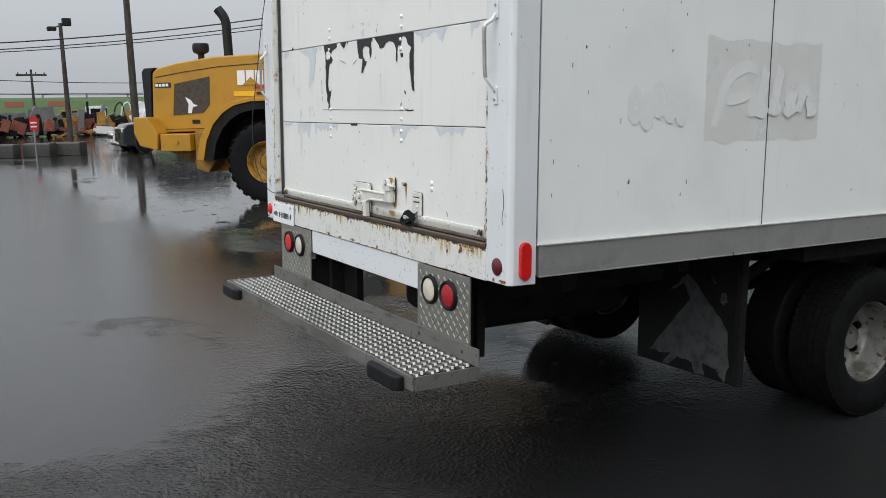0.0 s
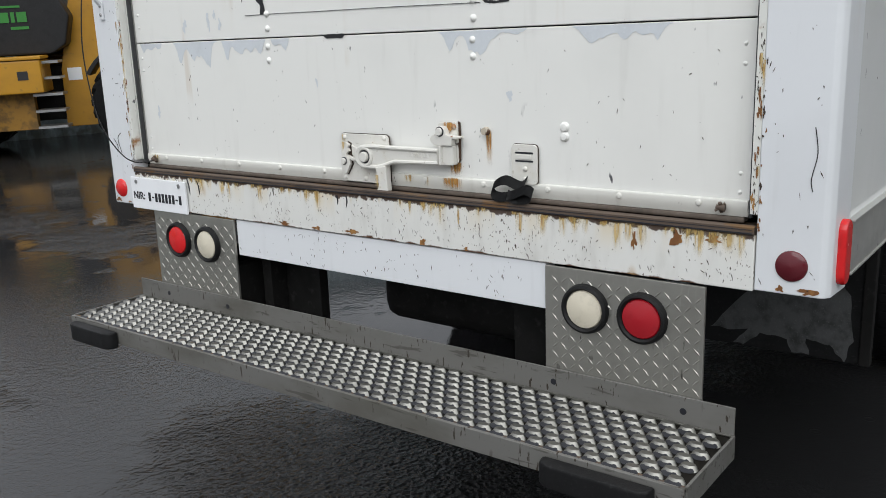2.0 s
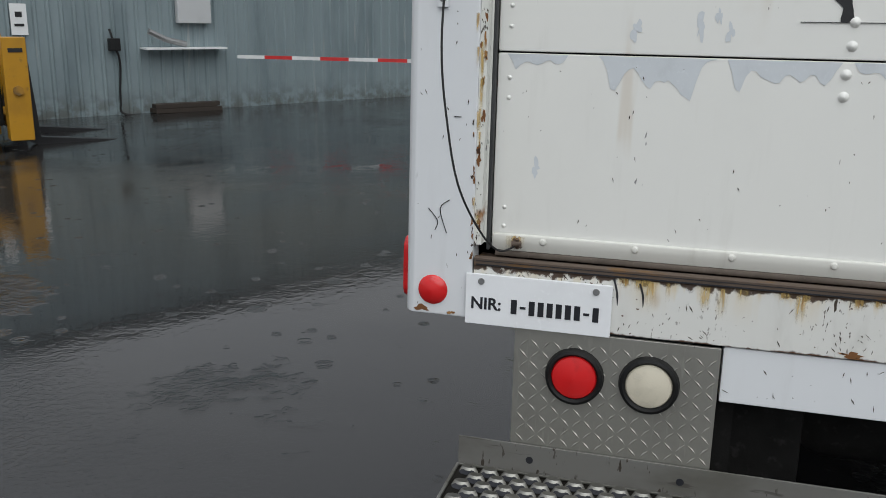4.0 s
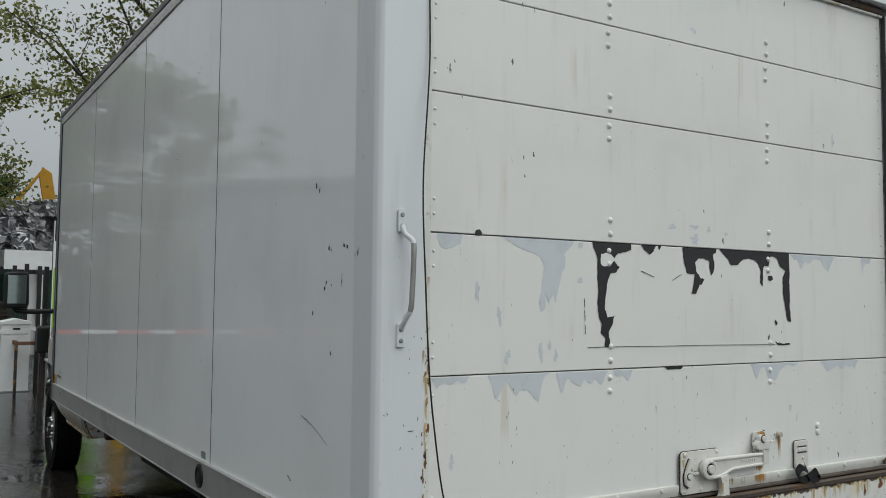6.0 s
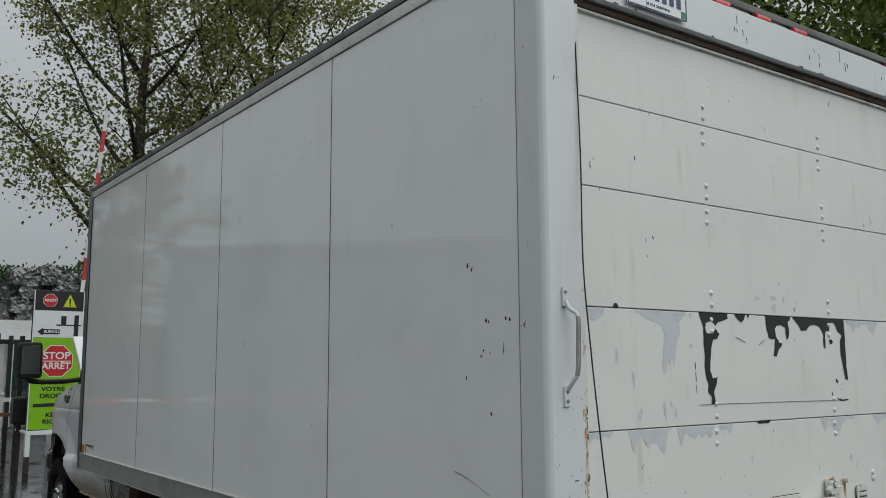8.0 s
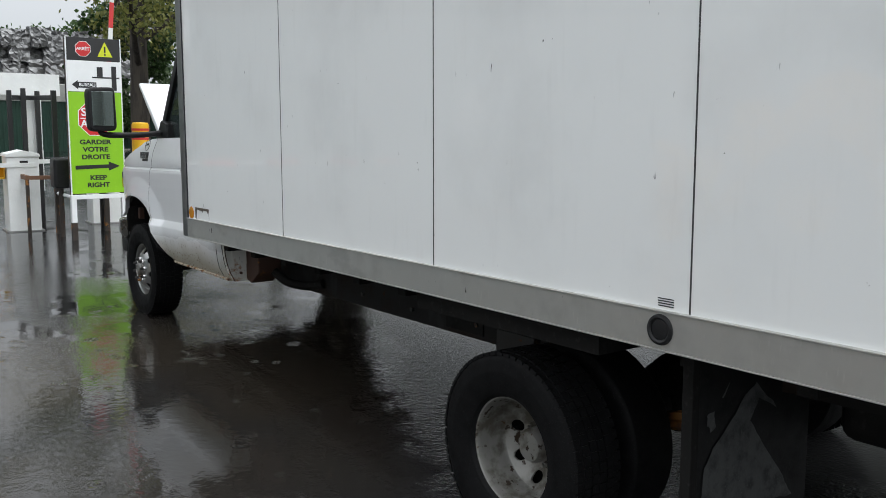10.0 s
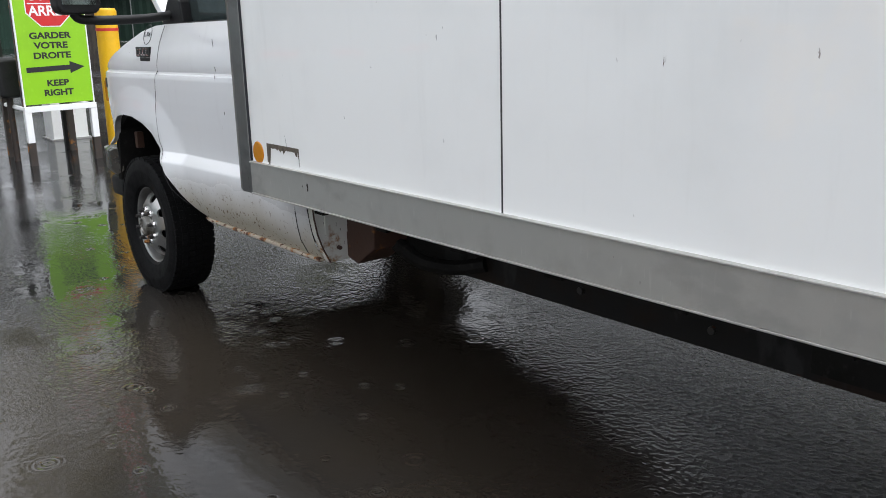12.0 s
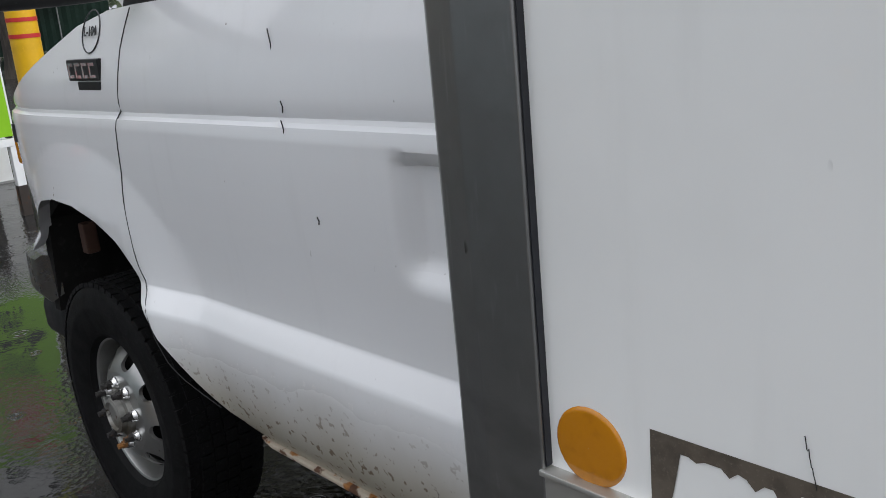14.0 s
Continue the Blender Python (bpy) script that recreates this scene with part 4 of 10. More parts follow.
board = part("lamp_board", tread_plate(0.562, 0.972, 0.484, 0.764), TREAD_ALU, truck, "aluminium tread plate lamp board", smooth=False)
round_lamp(0.844, 0.672, RED_LENS, board, "round red tail lamp")
round_lamp(0.694, 0.672, CLEAR_LENS, board, "round yellowed reversing lamp")
board = part("lamp_board", tread_plate(-0.968, -0.574, 0.484, 0.764), TREAD_ALU, truck, "aluminium tread plate lamp board", smooth=False)
round_lamp(-0.683, 0.672, CLEAR_LENS, board, "round yellowed reversing lamp")
round_lamp(-0.826, 0.672, DEEP_RED_LENS, board, "round red tail lamp")

# corner reflectors
part("reflector", lathe(bmesh.new(), [(0.0001, 0.012), (0.022, 0.010), (0.031, 0.003), (0.032, 0.0)], (0.0, 1.152, 0.826), "x", 28, -1), RED_LENS, truck, "round red reflector")
part("reflector", lathe(bmesh.new(), [(0.0001, 0.010), (0.022, 0.008), (0.031, 0.003), (0.032, 0.0)], (0.0, -1.140, 0.832), "x", 28, -1), DARK_RED_LENS, truck, "faded dark red round reflector")
for side in (1, -1):
    bm = bmesh.new()
    pts = [(0.024 * math.cos(a) + 0.062, (0.044 if k < 8 else -0.044) + 0.024 * math.sin(a) + 0.858) for k, a in enumerate([math.pi * i / 7 for i in range(8)] + [math.pi + math.pi * i / 7 for i in range(8)])]
    prism(bm, pts, "y", side * 1.212, side * 1.232, bevel=0.006)
    part("reflector", bm, RED_LENS, truck, "long red oval side marker")

# step bumper
SY0, SY1, SX, SZ = -1.045, 1.083, -0.285, 0.442
bm = box(-0.012, -0.007, SY0, SY1, SZ - 0.03, 0.508, bevel=0.001)
step = part("step_bumper", bm, STEP_STEEL, truck, "worn galvanised steel rear step with oval treads", smooth=False)
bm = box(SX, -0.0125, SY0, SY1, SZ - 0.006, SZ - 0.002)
part("tread_sheet", bm, GRIMY_SHADED_STEEL, step, smooth=False)
bm = prism(bmesh.new(), [(SX - 0.006, SZ + 0.003), (SX + 0.004, SZ + 0.003), (SX + 0.004, SZ - 0.046), (SX - 0.006, SZ - 0.05)], "y", SY0, SY1, bevel=0.002)
for y in (SY0, SY1):
    bx(bm, SX + 0.0045, -0.0125, y - 0.003, y + 0.003, SZ - 0.05, SZ + 0.003)
part("front_lip", bm, STEP_STEEL, step, "scratched front lip")
part("lip_gutter", box(SX + 0.0045, SX + 0.013, SY0 + 0.004, SY1 - 0.004, SZ - 0.0018, SZ + 0.001), TRACK_STEEL, step, "rust-brown gutter behind the lip")
part("back_fillet", box(-0.0180, -0.0122, SY0 + 0.002, SY1 - 0.002, SZ - 0.0015, SZ + 0.0045, bevel=0.002), BUMP_STEEL, step, "bright worn bend")
for y in (-0.93, -0.60, 0.617, 0.927):
    part("bolt_hole", cyl(bmesh.new(), (-0.0118, y, 0.474), (-0.0126, y, 0.474), 0.008, None, 12), BLACK_PRINT, step, smooth=False)
bm, holes = bmesh.new(), bmesh.new()
rows_across = 8
for j in range(rows_across):
    for i in range(46):
        x = SX + 0.022 + j * 0.0325
        y = SY0 + 0.028 + i * 0.0455 + (0.02275 if j % 2 else 0)
        if y > SY1 - 0.02:
            continue
        c = Vector((x, y, SZ - 0.002))
        ring = [bm.verts.new(c + Vector((0.0160 * math.sin(a), 0.0215 * math.cos(a), 0.0))) for a in [2 * math.pi * k / 10 for k in range(10)]]
        mid = [bm.verts.new(c + Vector((0.0085 * math.sin(a) + 0.003, 0.0145 * math.cos(a), 0.0105))) for a in [2 * math.pi * k / 10 for k in range(10)]]
        for k in range(10):
            bm.faces.new((ring[k], ring[(k + 1) % 10], mid[(k + 1) % 10], mid[k]))
        bm.faces.new(mid)
        # flat black ovals stand in for the dark scoop openings
        hole = [holes.verts.new(c + Vector((-0.0135 + 0.0078 * math.sin(a), 0.0185 * math.cos(a), 0.0042 + 0.0032 * math.sin(a)))) for a in [2 * math.pi * k / 8 for k in range(8)]]
        holes.faces.new(hole)
bmesh.ops.recalc_face_normals(bm, faces=bm.faces[:])
tagged(part("tread_pattern", bm, BUMP_STEEL, step, "worn bright oval treads"), kind="stuff")
tagged(part("perforation", holes, BLACK_PRINT, step, smooth=False), kind="stuff")
for y0, y1 in ((-0.99, -0.735), (0.815, 1.05)):
    bm = prism(bmesh.new(), [(SX - 0.007, y0), (SX - 0.007, y1), (SX - 0.034, y1 - 0.004), (SX - 0.048, y1 - 0.03), (SX - 0.048, y0 + 0.03), (SX - 0.034, y0 + 0.004)], "z", SZ - 0.062, SZ - 0.006, bevel=0.008)
    part("rubber_buffer", bm, RUBBER, step, "black rubber dock buffer")
for y in (-0.64, 0.63):
    part("step_bracket", box(0.0055, 0.16, y - 0.025, y + 0.025, 0.40, 0.60, bevel=0.004), UNDERBODY, step)

# registration board on the left of the sill, and a second one on the side rail
ident = part("ident_board", box(-0.012, -0.004, 0.778, 1.078, 0.764, 0.872, bevel=0.002), WHITE_PLATE, truck, "white board with a black carrier number")
words("NIR:", 0.035, Matrix.Translation((-0.0125, 1.034, 0.809)) @ REAR, BLACK_PRINT, ident, bold=0.0008)
for k in range(10):
    z0, z1 = (0.806, 0.811) if k in (1, 8) else (0.794, 0.824)
    part("number_bar", box(-0.0134, -0.0122, 0.9690 - k * 0.0185, 0.981 - k * 0.0185, z0, z1), BLACK_PRINT, ident, smooth=False)
for y in (1.045, 0.81):
    part("screw", cyl(bmesh.new(), (-0.0115, y, 0.857), (-0.0145, y, 0.857), 0.007, None, 10), BOLT_STEEL, ident)
ident = part("ident_board", box(0.125, 0.412, 1.224, 1.230, 0.815, 0.893, bevel=0.001), WHITE_PLATE, truck, "white strip with a black carrier number")
words("NIR:", 0.040, Matrix.Translation((0.362, 1.2304, 0.855)) @ LEFT, BLACK_PRINT, ident, bold=0.0006)
for k in range(10):
    z0, z1 = (0.853, 0.858) if k in (1, 8) else (0.841, 0.869)
    part("number_bar", box(0.2965 - k * 0.0185, 0.309 - k * 0.0185, 1.2302, 1.2312, z0, z1), BLACK_PRINT, ident, smooth=False)


# grab handles on the posts
def grab(y, z0, z1):
    """A thin bent bar on two screwed feet, worn to grey steel along its grip."""
    s = 1 if y > 0 else -1
    bar = curve_pts([(-0.006, y, z1 - 0.030), (-0.018, y - s * 0.004, z1 - 0.052), (-0.036, y - s * 0.012, z1 - 0.066), (-0.043, y - s * 0.014, z1 - 0.085), (-0.043, y - s * 0.012, (z0 + z1) / 2), (-0.042, y - s * 0.008, z0 + 0.085), (-0.030, y - s * 0.003, z0 + 0.062), (-0.006, y, z0 + 0.034)], 4)
    handle = part("grab_handle", tube(bmesh.new(), bar, 0.0068, 12), POST_PAINT, truck, "thin white grab handle worn to grey steel")
    part("worn_grip", tube(bmesh.new(), bar[11:22], 0.0071, 12), NUT_STEEL, handle, "grip worn to grey steel")
    for z in (z0 + 0.016, z1 - 0.016):
        foot = part("foot_plate", prism(bmesh.new(), [(y - 0.011, z - 0.030), (y + 0.011, z - 0.030), (y + 0.011, z + 0.026), (y + 0.006, z + 0.031), (y - 0.006, z + 0.031), (y - 0.011, z + 0.026)], "x", -0.008, -0.0005, bevel=0.002), POST_PAINT, handle)
        for dz in (-0.014, 0.014):
            bm = lathe(bmesh.new(), [(0.0001, 0.003), (0.004, 0.003), (0.0065, 0.0)], (-0.008, y, z + dz), "x", 12, -1)
            part("screw", bm, BOLT_STEEL, foot)


grab(1.142, 1.415, 1.737)
grab(-1.122, 1.415, 1.737)

# door latch: base plate, lever, keeper with its rust run, pull plate and strap
def rounded(y0, y1, z0, z1, r, n=4):
    """The outline (y, z) of a plate with rounded corners."""
    out = []
    for cy, cz, a0 in ((y1 - r, z1 - r, 0), (y0 + r, z1 - r, 90), (y0 + r, z0 + r, 180), (y1 - r, z0 + r, 270)):
        out += [(cy + r * math.cos(math.radians(a0 + 90 * k / n)), cz + r * math.sin(math.radians(a0 + 90 * k / n))) for k in range(n + 1)]
    return out


def dome(y, z, r, x, material, parent, name="screw"):
    return part(name, lathe(bmesh.new(), [(0.0001, r * 0.5), (r * 0.6, r * 0.42), (r, 0.0)], (x, y, z), "x", 14, -1), material, parent)


def ringed_pin(y, z, r, x, parent, high):
    """A painted pin end inside a flat black ring."""
    part("pin_groove", lathe(bmesh.new(), [(r, 0.0), (r, 0.0012), (r * 1.28, 0.0012), (r * 1.3, 0.0)], (x, y, z), "x", 24, -1), BLACK_PRINT, parent)
    part("pin", lathe(bmesh.new(), [(0.0001, high), (r * 0.88, high), (r, high * 0.8), (r, 0.0)], (x, y, z), "x", 24, -1), LATCH_PAINT, parent)


latch = part("latch_plate", prism(bmesh.new(), rounded(-0.068, 0.108, 0.918, 1.051, 0.012), "x", 0.033, 0.0385, bevel=0.0015), LATCH_RUST, truck, "white painted latch plate, rust at its corners")
part("dirt_line", prism(bmesh.new(), rounded(-0.0705, 0.1110, 0.9165, 1.0530, 0.013), "x", 0.0387, 0.0392), NICK_DARK, latch, "dark dirt round the plate", smooth=False)
for y, z in ((0.091, 1.041), (-0.054, 1.042), (0.094, 0.928), (0.019, 0.928)):
    dome(y, z, 0.0075, 0.033, LATCH_PAINT, latch)
head = [(0.031 * math.cos(a), 0.993 + 0.031 * math.sin(a)) for a in [math.radians(85 - 15 * k) for k in range(13)]]
outline = [(-0.256, 1.024), (-0.06, 1.0255), (-0.02, 1.0255)] + head + [(-0.040, 0.963), (-0.067, 0.969), (-0.090, 0.978), (-0.109, 0.984), (-0.256, 0.988)]
lever = part("latch_lever", prism(bmesh.new(), outline, "x", 0.0125, 0.030, bevel=0.002), LATCH_PAINT, latch, "white cast latch lever")
part("lever_rim", tube(bmesh.new(), [(0.0125, y * 0.985, 0.993 + (z - 0.993) * 0.88) for y, z in outline + outline[:2]], 0.0056, 8), LATCH_PAINT, lever, "rounded raised rim")
bm = lathe(bmesh.new(), [(0.019, 0.0), (0.0195, 0.004), (0.024, 0.006), (0.028, 0.004), (0.029, 0.0)], (0.0125, 0.0, 0.993), "x", 28, -1)
part("hub", bm, LATCH_PAINT, lever)
ringed_pin(0.0, 0.993, 0.0140, 0.0122, lever, 0.010)
bm = bmesh.new()
for k in range(7):
    bx(bm, 0.0108, 0.0128, -0.150 - k * 0.0105 - 0.0062, -0.150 - k * 0.0105, 1.001, 1.011, bevel=0.0008)
part("cast_mark", bm, LATCH_PAINT, lever, smooth=False)
bm = prism(bmesh.new(), [(0.077, 1.028), (0.066, 1.022), (0.072, 1.013), (0.066, 1.004), (0.078, 0.996), (0.076, 0.990), (0.068, 0.986), (0.065, 0.966), (0.082, 0.939), (0.097, 0.950), (0.100, 0.976), (0.092, 1.000)], "x", 0.020, 0.0305, bevel=0.0018)
dog = part("latch_dog", bm, LATCH_PAINT, latch, "notched white claw")
part("dirt_line", prism(bmesh.new(), [(0.078, 1.031), (0.064, 1.024), (0.064, 0.985), (0.062, 0.966), (0.082, 0.935), (0.100, 0.949), (0.103, 0.976), (0.094, 1.001)], "x", 0.0312, 0.0325), NICK_DARK, latch, "dark dirt round the claw", smooth=False)
ringed_pin(0.086, 0.976, 0.0085, 0.0200, dog, 0.006)
part("latch_finger", prism(bmesh.new(), [(0.074, 0.993), (0.055, 0.985), (0.038, 0.985), (0.037, 0.979), (0.056, 0.977), (0.073, 0.985)], "x", 0.022, 0.0315, bevel=0.0012), LATCH_RUST, latch)
# thin plate in the shape of the shadow beside the claw
part("latch_pawl", prism(bmesh.new(), [(0.064, 1.021), (0.038, 1.007), (0.042, 0.987), (0.062, 0.992)], "x", 0.0285, 0.0328, bevel=0.001), LATCH_RUST, latch)
part("catch_arm", prism(bmesh.new(), [(-0.041, 0.966), (-0.078, 0.972), (-0.0825, 0.904), (-0.0800, 0.900), (-0.039, 0.8995), (-0.049, 0.913), (-0.0525, 0.928), (-0.046, 0.950)], "x", 0.004, 0.024, bevel=0.0025), LATCH_PAINT, latch)
keeper = part("keeper_plate", prism(bmesh.new(), [(-0.238, 1.086), (-0.241, 1.090), (-0.294, 1.092), (-0.299, 1.087), (-0.298, 0.991), (-0.291, 0.983), (-0.262, 0.983), (-0.255, 0.998), (-0.240, 1.034), (-0.236, 1.060)], "x", 0.034, 0.041, bevel=0.0015), KEEPER_RUST, truck, "rust-bled white keeper plate")
part("rusted_edge", prism(bmesh.new(), [(-0.2965, 1.094), (-0.3025, 1.092), (-0.3035, 1.05), (-0.3015, 0.996), (-0.2965, 0.989)], "x", 0.0400, 0.0440), RUST_DARK, keeper, "dark rust along the edge", smooth=False)
dome(-0.288, 1.080, 0.0085, 0.034, ROCKER_RUST, keeper)
bm = prism(bmesh.new(), [(-0.225, 1.051), (-0.233, 1.060), (-0.243, 1.064), (-0.245, 1.076), (-0.252, 1.083), (-0.266, 1.083), (-0.273, 1.075), (-0.277, 1.063), (-0.293, 1.0595), (-0.318, 1.0595), (-0.321, 1.0560), (-0.318, 1.0525), (-0.2965, 1.0520), (-0.2940, 1.034), (-0.240, 1.034), (-0.229, 1.043)], "x", 0.012, 0.032, bevel=0.0025)
part("keeper_dog", bm, LATCH_RUST, keeper, "white cast keeper")
ringed_pin(-0.259, 1.070, 0.0100, 0.0118, keeper, 0.006)
bm = prism(bmesh.new(), rounded(-0.2960, -0.2600, 0.984, 1.034, 0.005), "x", 0.018, 0.033, bevel=0.0015)
bracket = part("keeper_bracket", bm, LATCH_PAINT, keeper)
part("bracket_rib", box(0.008, 0.030, -0.2625, -0.2555, 0.984, 1.034, bevel=0.002), LATCH_PAINT, bracket)


def stain_material(name, dark, light, thick):
    """Rust washed down over paint: streaks, thick at the top, thinning out to nothing at its rim."""
    m = Mat(name, light, 0.6)
    u, v = m.axis("Y"), m.axis("Z")
    rim = m.mul(m.ramp(m.maths("ABSOLUTE", u, 0), 0.5, 0.05), m.mul(m.ramp(v, -1.0, -0.25), m.ramp(v, 0.0, -0.10)))
    m.co = m.n.new("ShaderNodeNewGeometry").outputs["Position"]
    streak = m.ramp(m.noise(130, 4, (1, 1, 0.09)), 0.30, 0.72)
    cover = m.mul(rim, m.maths("ADD", m.mul(streak, 0.75), m.mul(m.noise(38, 3, (1, 1, 0.25)), 0.5)))
    m.over(m.ramp(m.mul(cover, m.noise(90, 5, (1, 1, 0.2), (3, 3, 3))), 0.24, 0.50), dark, 0.8, 0.8)
    m.done()
    clear = m.n.new("ShaderNodeBsdfTransparent")
    both = m.n.new("ShaderNodeMixShader")
    m.l.new(m.mul(m.ramp(cover, 0.02, 0.80), thick), both.inputs[0])
    m.l.new(clear.outputs[0], both.inputs[1])
    m.l.new(m.b.outputs[0], both.inputs[2])
    m.l.new(both.outputs[0], m.n["Material Output"].inputs["Surface"])
    return m.m


RUST_STAIN = stain_material("washed_rust_stain", (0.30, 0.14, 0.03), (0.64, 0.46, 0.17), 0.66)
RUST_DRIP = stain_material("orange_rust_run", (0.17, 0.055, 0.012), (0.48, 0.24, 0.045), 0.95)
STAIN = bpy.data.meshes.new("rust_stain")
STAIN.from_pydata([(0, -0.5, -1), (0, 0.5, -1), (0, 0.5, 0), (0, -0.5, 0)], [], [(0, 3, 2, 1)])
for k, (x, y, z, w, h) in enumerate(((0.0470, -0.278, 0.986, 0.060, 0.040), (0.0466, -0.290, 0.990, 0.035, 0.045), (0.0384, -0.282, 0.950, 0.070, 0.042), (0.0380, -0.262, 0.949, 0.05, 0.035), (0.0470, -0.386, 1.080, 0.026, 0.12), (0.0334, -0.272, 1.094, 0.055, 0.040), (0.0388, -0.19, 0.949, 0.018, 0.040), (0.0324, 0.098, 1.030, 0.024, 0.040), (0.0322, 0.095, 1.050, 0.020, 0.03), (0.0034, -0.047, 0.950, 0.020, 0.056), (0.0384, 0.99, 0.949, 0.06, 0.04), (0.0384, 0.05, 0.946, 0.04, 0.030), (0.0384, -0.13, 0.949, 0.05, 0.03))):
    place(part("rust_stain", STAIN.copy() if k < 6 else STAIN, RUST_DRIP if k < 6 else RUST_STAIN, truck, "orange rust washed down the paint", smooth=False), pose(x, y, z) @ Matrix.Diagonal((1, w, h, 1)))
g = random.Random(64)
for k in range(64):
    y = g.choice((g.uniform(-1.05, 0.76), g.uniform(-1.05, -0.55), g.uniform(-1.05, 0.76)))
    wide, deep = g.uniform(0.012, 0.040), 0.018 + 0.065 * g.random() ** 2.2
    place(part("rust_stain", STAIN, RUST_STAIN, truck, "orange rust washed down the sill", smooth=False), pose(-0.0008 - 0.00001 * k, y, 0.889) @ Matrix.Diagonal((1, wide, deep, 1)))
for k in range(14):
    y = 1.06 - k * 0.151
    part("rust_edge", ragged(k + 90, y, y - 0.145, 0.8892, 0.003 + 0.002 * (k % 3), -0.0016, 40, 0.12, 3.0), RUST_DARK, truck, "serrated rust along the sill edge", smooth=False)
for k in range(14):
    side = 1 if k % 6 else -1
    y, z = side * g.uniform(1.056, 1.072), g.uniform(0.97, 1.40)
    place(part("rust_stain", STAIN, RUST_STAIN, truck, "yellow rust washed down the jamb", smooth=False), pose(-0.0009 - 0.00001 * k if abs(y) > 1.066 else 0.0016 - 0.00001 * k, y, z) @ Matrix.Diagonal((1, g.uniform(0.008, 0.014), g.uniform(0.04, 0.10), 1)))
g = random.Random(72)
for k in range(30):
    side = 1 if k % 2 else -1
    y, z = side * (1.069 + abs(g.gauss(0, 0.004))), 0.90 + 0.34 * g.random() ** 1.5
    part("rust_spot", blot(k + 700, -0.0010, y, z, g.uniform(0.003, 0.009), g.uniform(0.006, 0.026), 12), RUST_RUN if k % 3 else NICK_DARK, truck, "rust along the post edge", smooth=False)
for k in range(24):
    side = 1 if k % 2 else -1
    part("rust_spot", blot(k + 760, 0.0018, side * g.uniform(1.054, 1.066), 0.93 + 0.5 * g.random() ** 1.4, g.uniform(0.006, 0.013), g.uniform(0.012, 0.05), 12), RUST_RUN, truck, "rust on the door jamb", smooth=False)
for y, z, w, h in ((1.175, 0.782, 0.045, 0.020), (1.112, 0.780, 0.02, 0.014), (-1.175, 0.783, 0.045, 0.020), (-1.12, 0.781, 0.02, 0.02), (0.33, 0.778, 0.05, 0.018), (0.19, 0.776, 0.04, 0.016), (0.05, 0.780, 0.06, 0.02), (-0.20, 0.778, 0.03, 0.022), (-0.34, 0.776, 0.02, 0.014), (-0.9, 0.862, 0.04, 0.05), (-0.80, 0.85, 0.018, 0.06), (-0.98, 0.87, 0.05, 0.03)):
    part("rust_spot", blot(int(y * 1000) + 3000, -0.0012, y, z, w, h, 20), RUST_RUN, truck, "rust spot on the sill", smooth=False)
for pts in ([(-0.001, -1.170, 1.11), (-0.001, -1.177, 1.06), (-0.001, -1.168, 1.01), (-0.001, -1.172, 0.985)], [(-0.001, 1.165, 1.00), (-0.001, 1.145, 0.975), (-0.001, 1.15, 0.955)], [(-0.001, 1.12, 1.02), (-0.001, 1.14, 1.0), (-0.001, 1.125, 0.95)], [(-0.001, 1.10, 1.19), (-0.001, 1.115, 1.19)]):
    part("scratch", tube(bmesh.new(), curve_pts(pts, 4), 0.0010, 5), BLACK_PEEL, truck)
bm = cyl(bmesh.new(), (0.047, -0.380, 1.072), (0.034, -0.380, 1.072), 0.011, 0.009, 12)
part("rusty_bolt", bm, ROCKER_RUST, truck, "rusty bolt")
pull = part("pull_plate", prism(bmesh.new(), rounded(-0.530, -0.458, 0.947, 1.044, 0.010), "x", 0.036, 0.043, bevel=0.0015), LATCH_PAINT, truck, "white slotted strap plate")
part("dirt_line", prism(bmesh.new(), rounded(-0.5315, -0.4565, 0.9455, 1.0455, 0.011), "x", 0.0432, 0.0440), NICK_DARK, pull, "dark dirt round the plate", smooth=False)
for z in (1.024, 1.004):
    part("slot", box(0.0352, 0.0362, -0.520, -0.470, z - 0.0022, z + 0.0022), BLACK_PRINT, pull, smooth=False)
part("strap_bar", box(0.0335, 0.0368, -0.515, -0.472, 1.0085, 1.0195, bevel=0.0012), LATCH_PAINT, pull)
for z in (0.985, 0.960):
    dome(-0.498, z, 0.007, 0.036, LATCH_PAINT, pull, "stud")
bm = bmesh.new()
prev = None
# the webbing lies in two loops on the threshold
for y, z, x in curve_pts([(-0.505, 0.958, 0.030), (-0.495, 0.935, 0.012), (-0.455, 0.948, 0.004), (-0.424, 0.932, -0.002), (-0.428, 0.912, -0.006), (-0.455, 0.908, -0.008), (-0.490, 0.918, -0.010), (-0.520, 0.930, -0.008), (-0.538, 0.922, -0.006), (-0.528, 0.909, -0.008), (-0.495, 0.906, -0.010), (-0.470, 0.916, -0.012)], 5):
    a, b = bm.verts.new((x, y, z)), bm.verts.new((x + 0.014, y, z + 0.022))
    if prev:
        bm.faces.new((prev[0], a, b, prev[1]))
    prev = (a, b)
bmesh.ops.solidify(bm, geom=bm.faces[:], thickness=0.006)
part("pull_strap", bm, RUBBER, truck, "looped black webbing pull strap")
for z in (1.088, 1.066):
    part("stud", lathe(bmesh.new(), [(0.0001, 0.008), (0.008, 0.007), (0.013, 0.0)], (0.0478, -0.60, z), "x", 14, -1), DOOR_PAINT, truck)
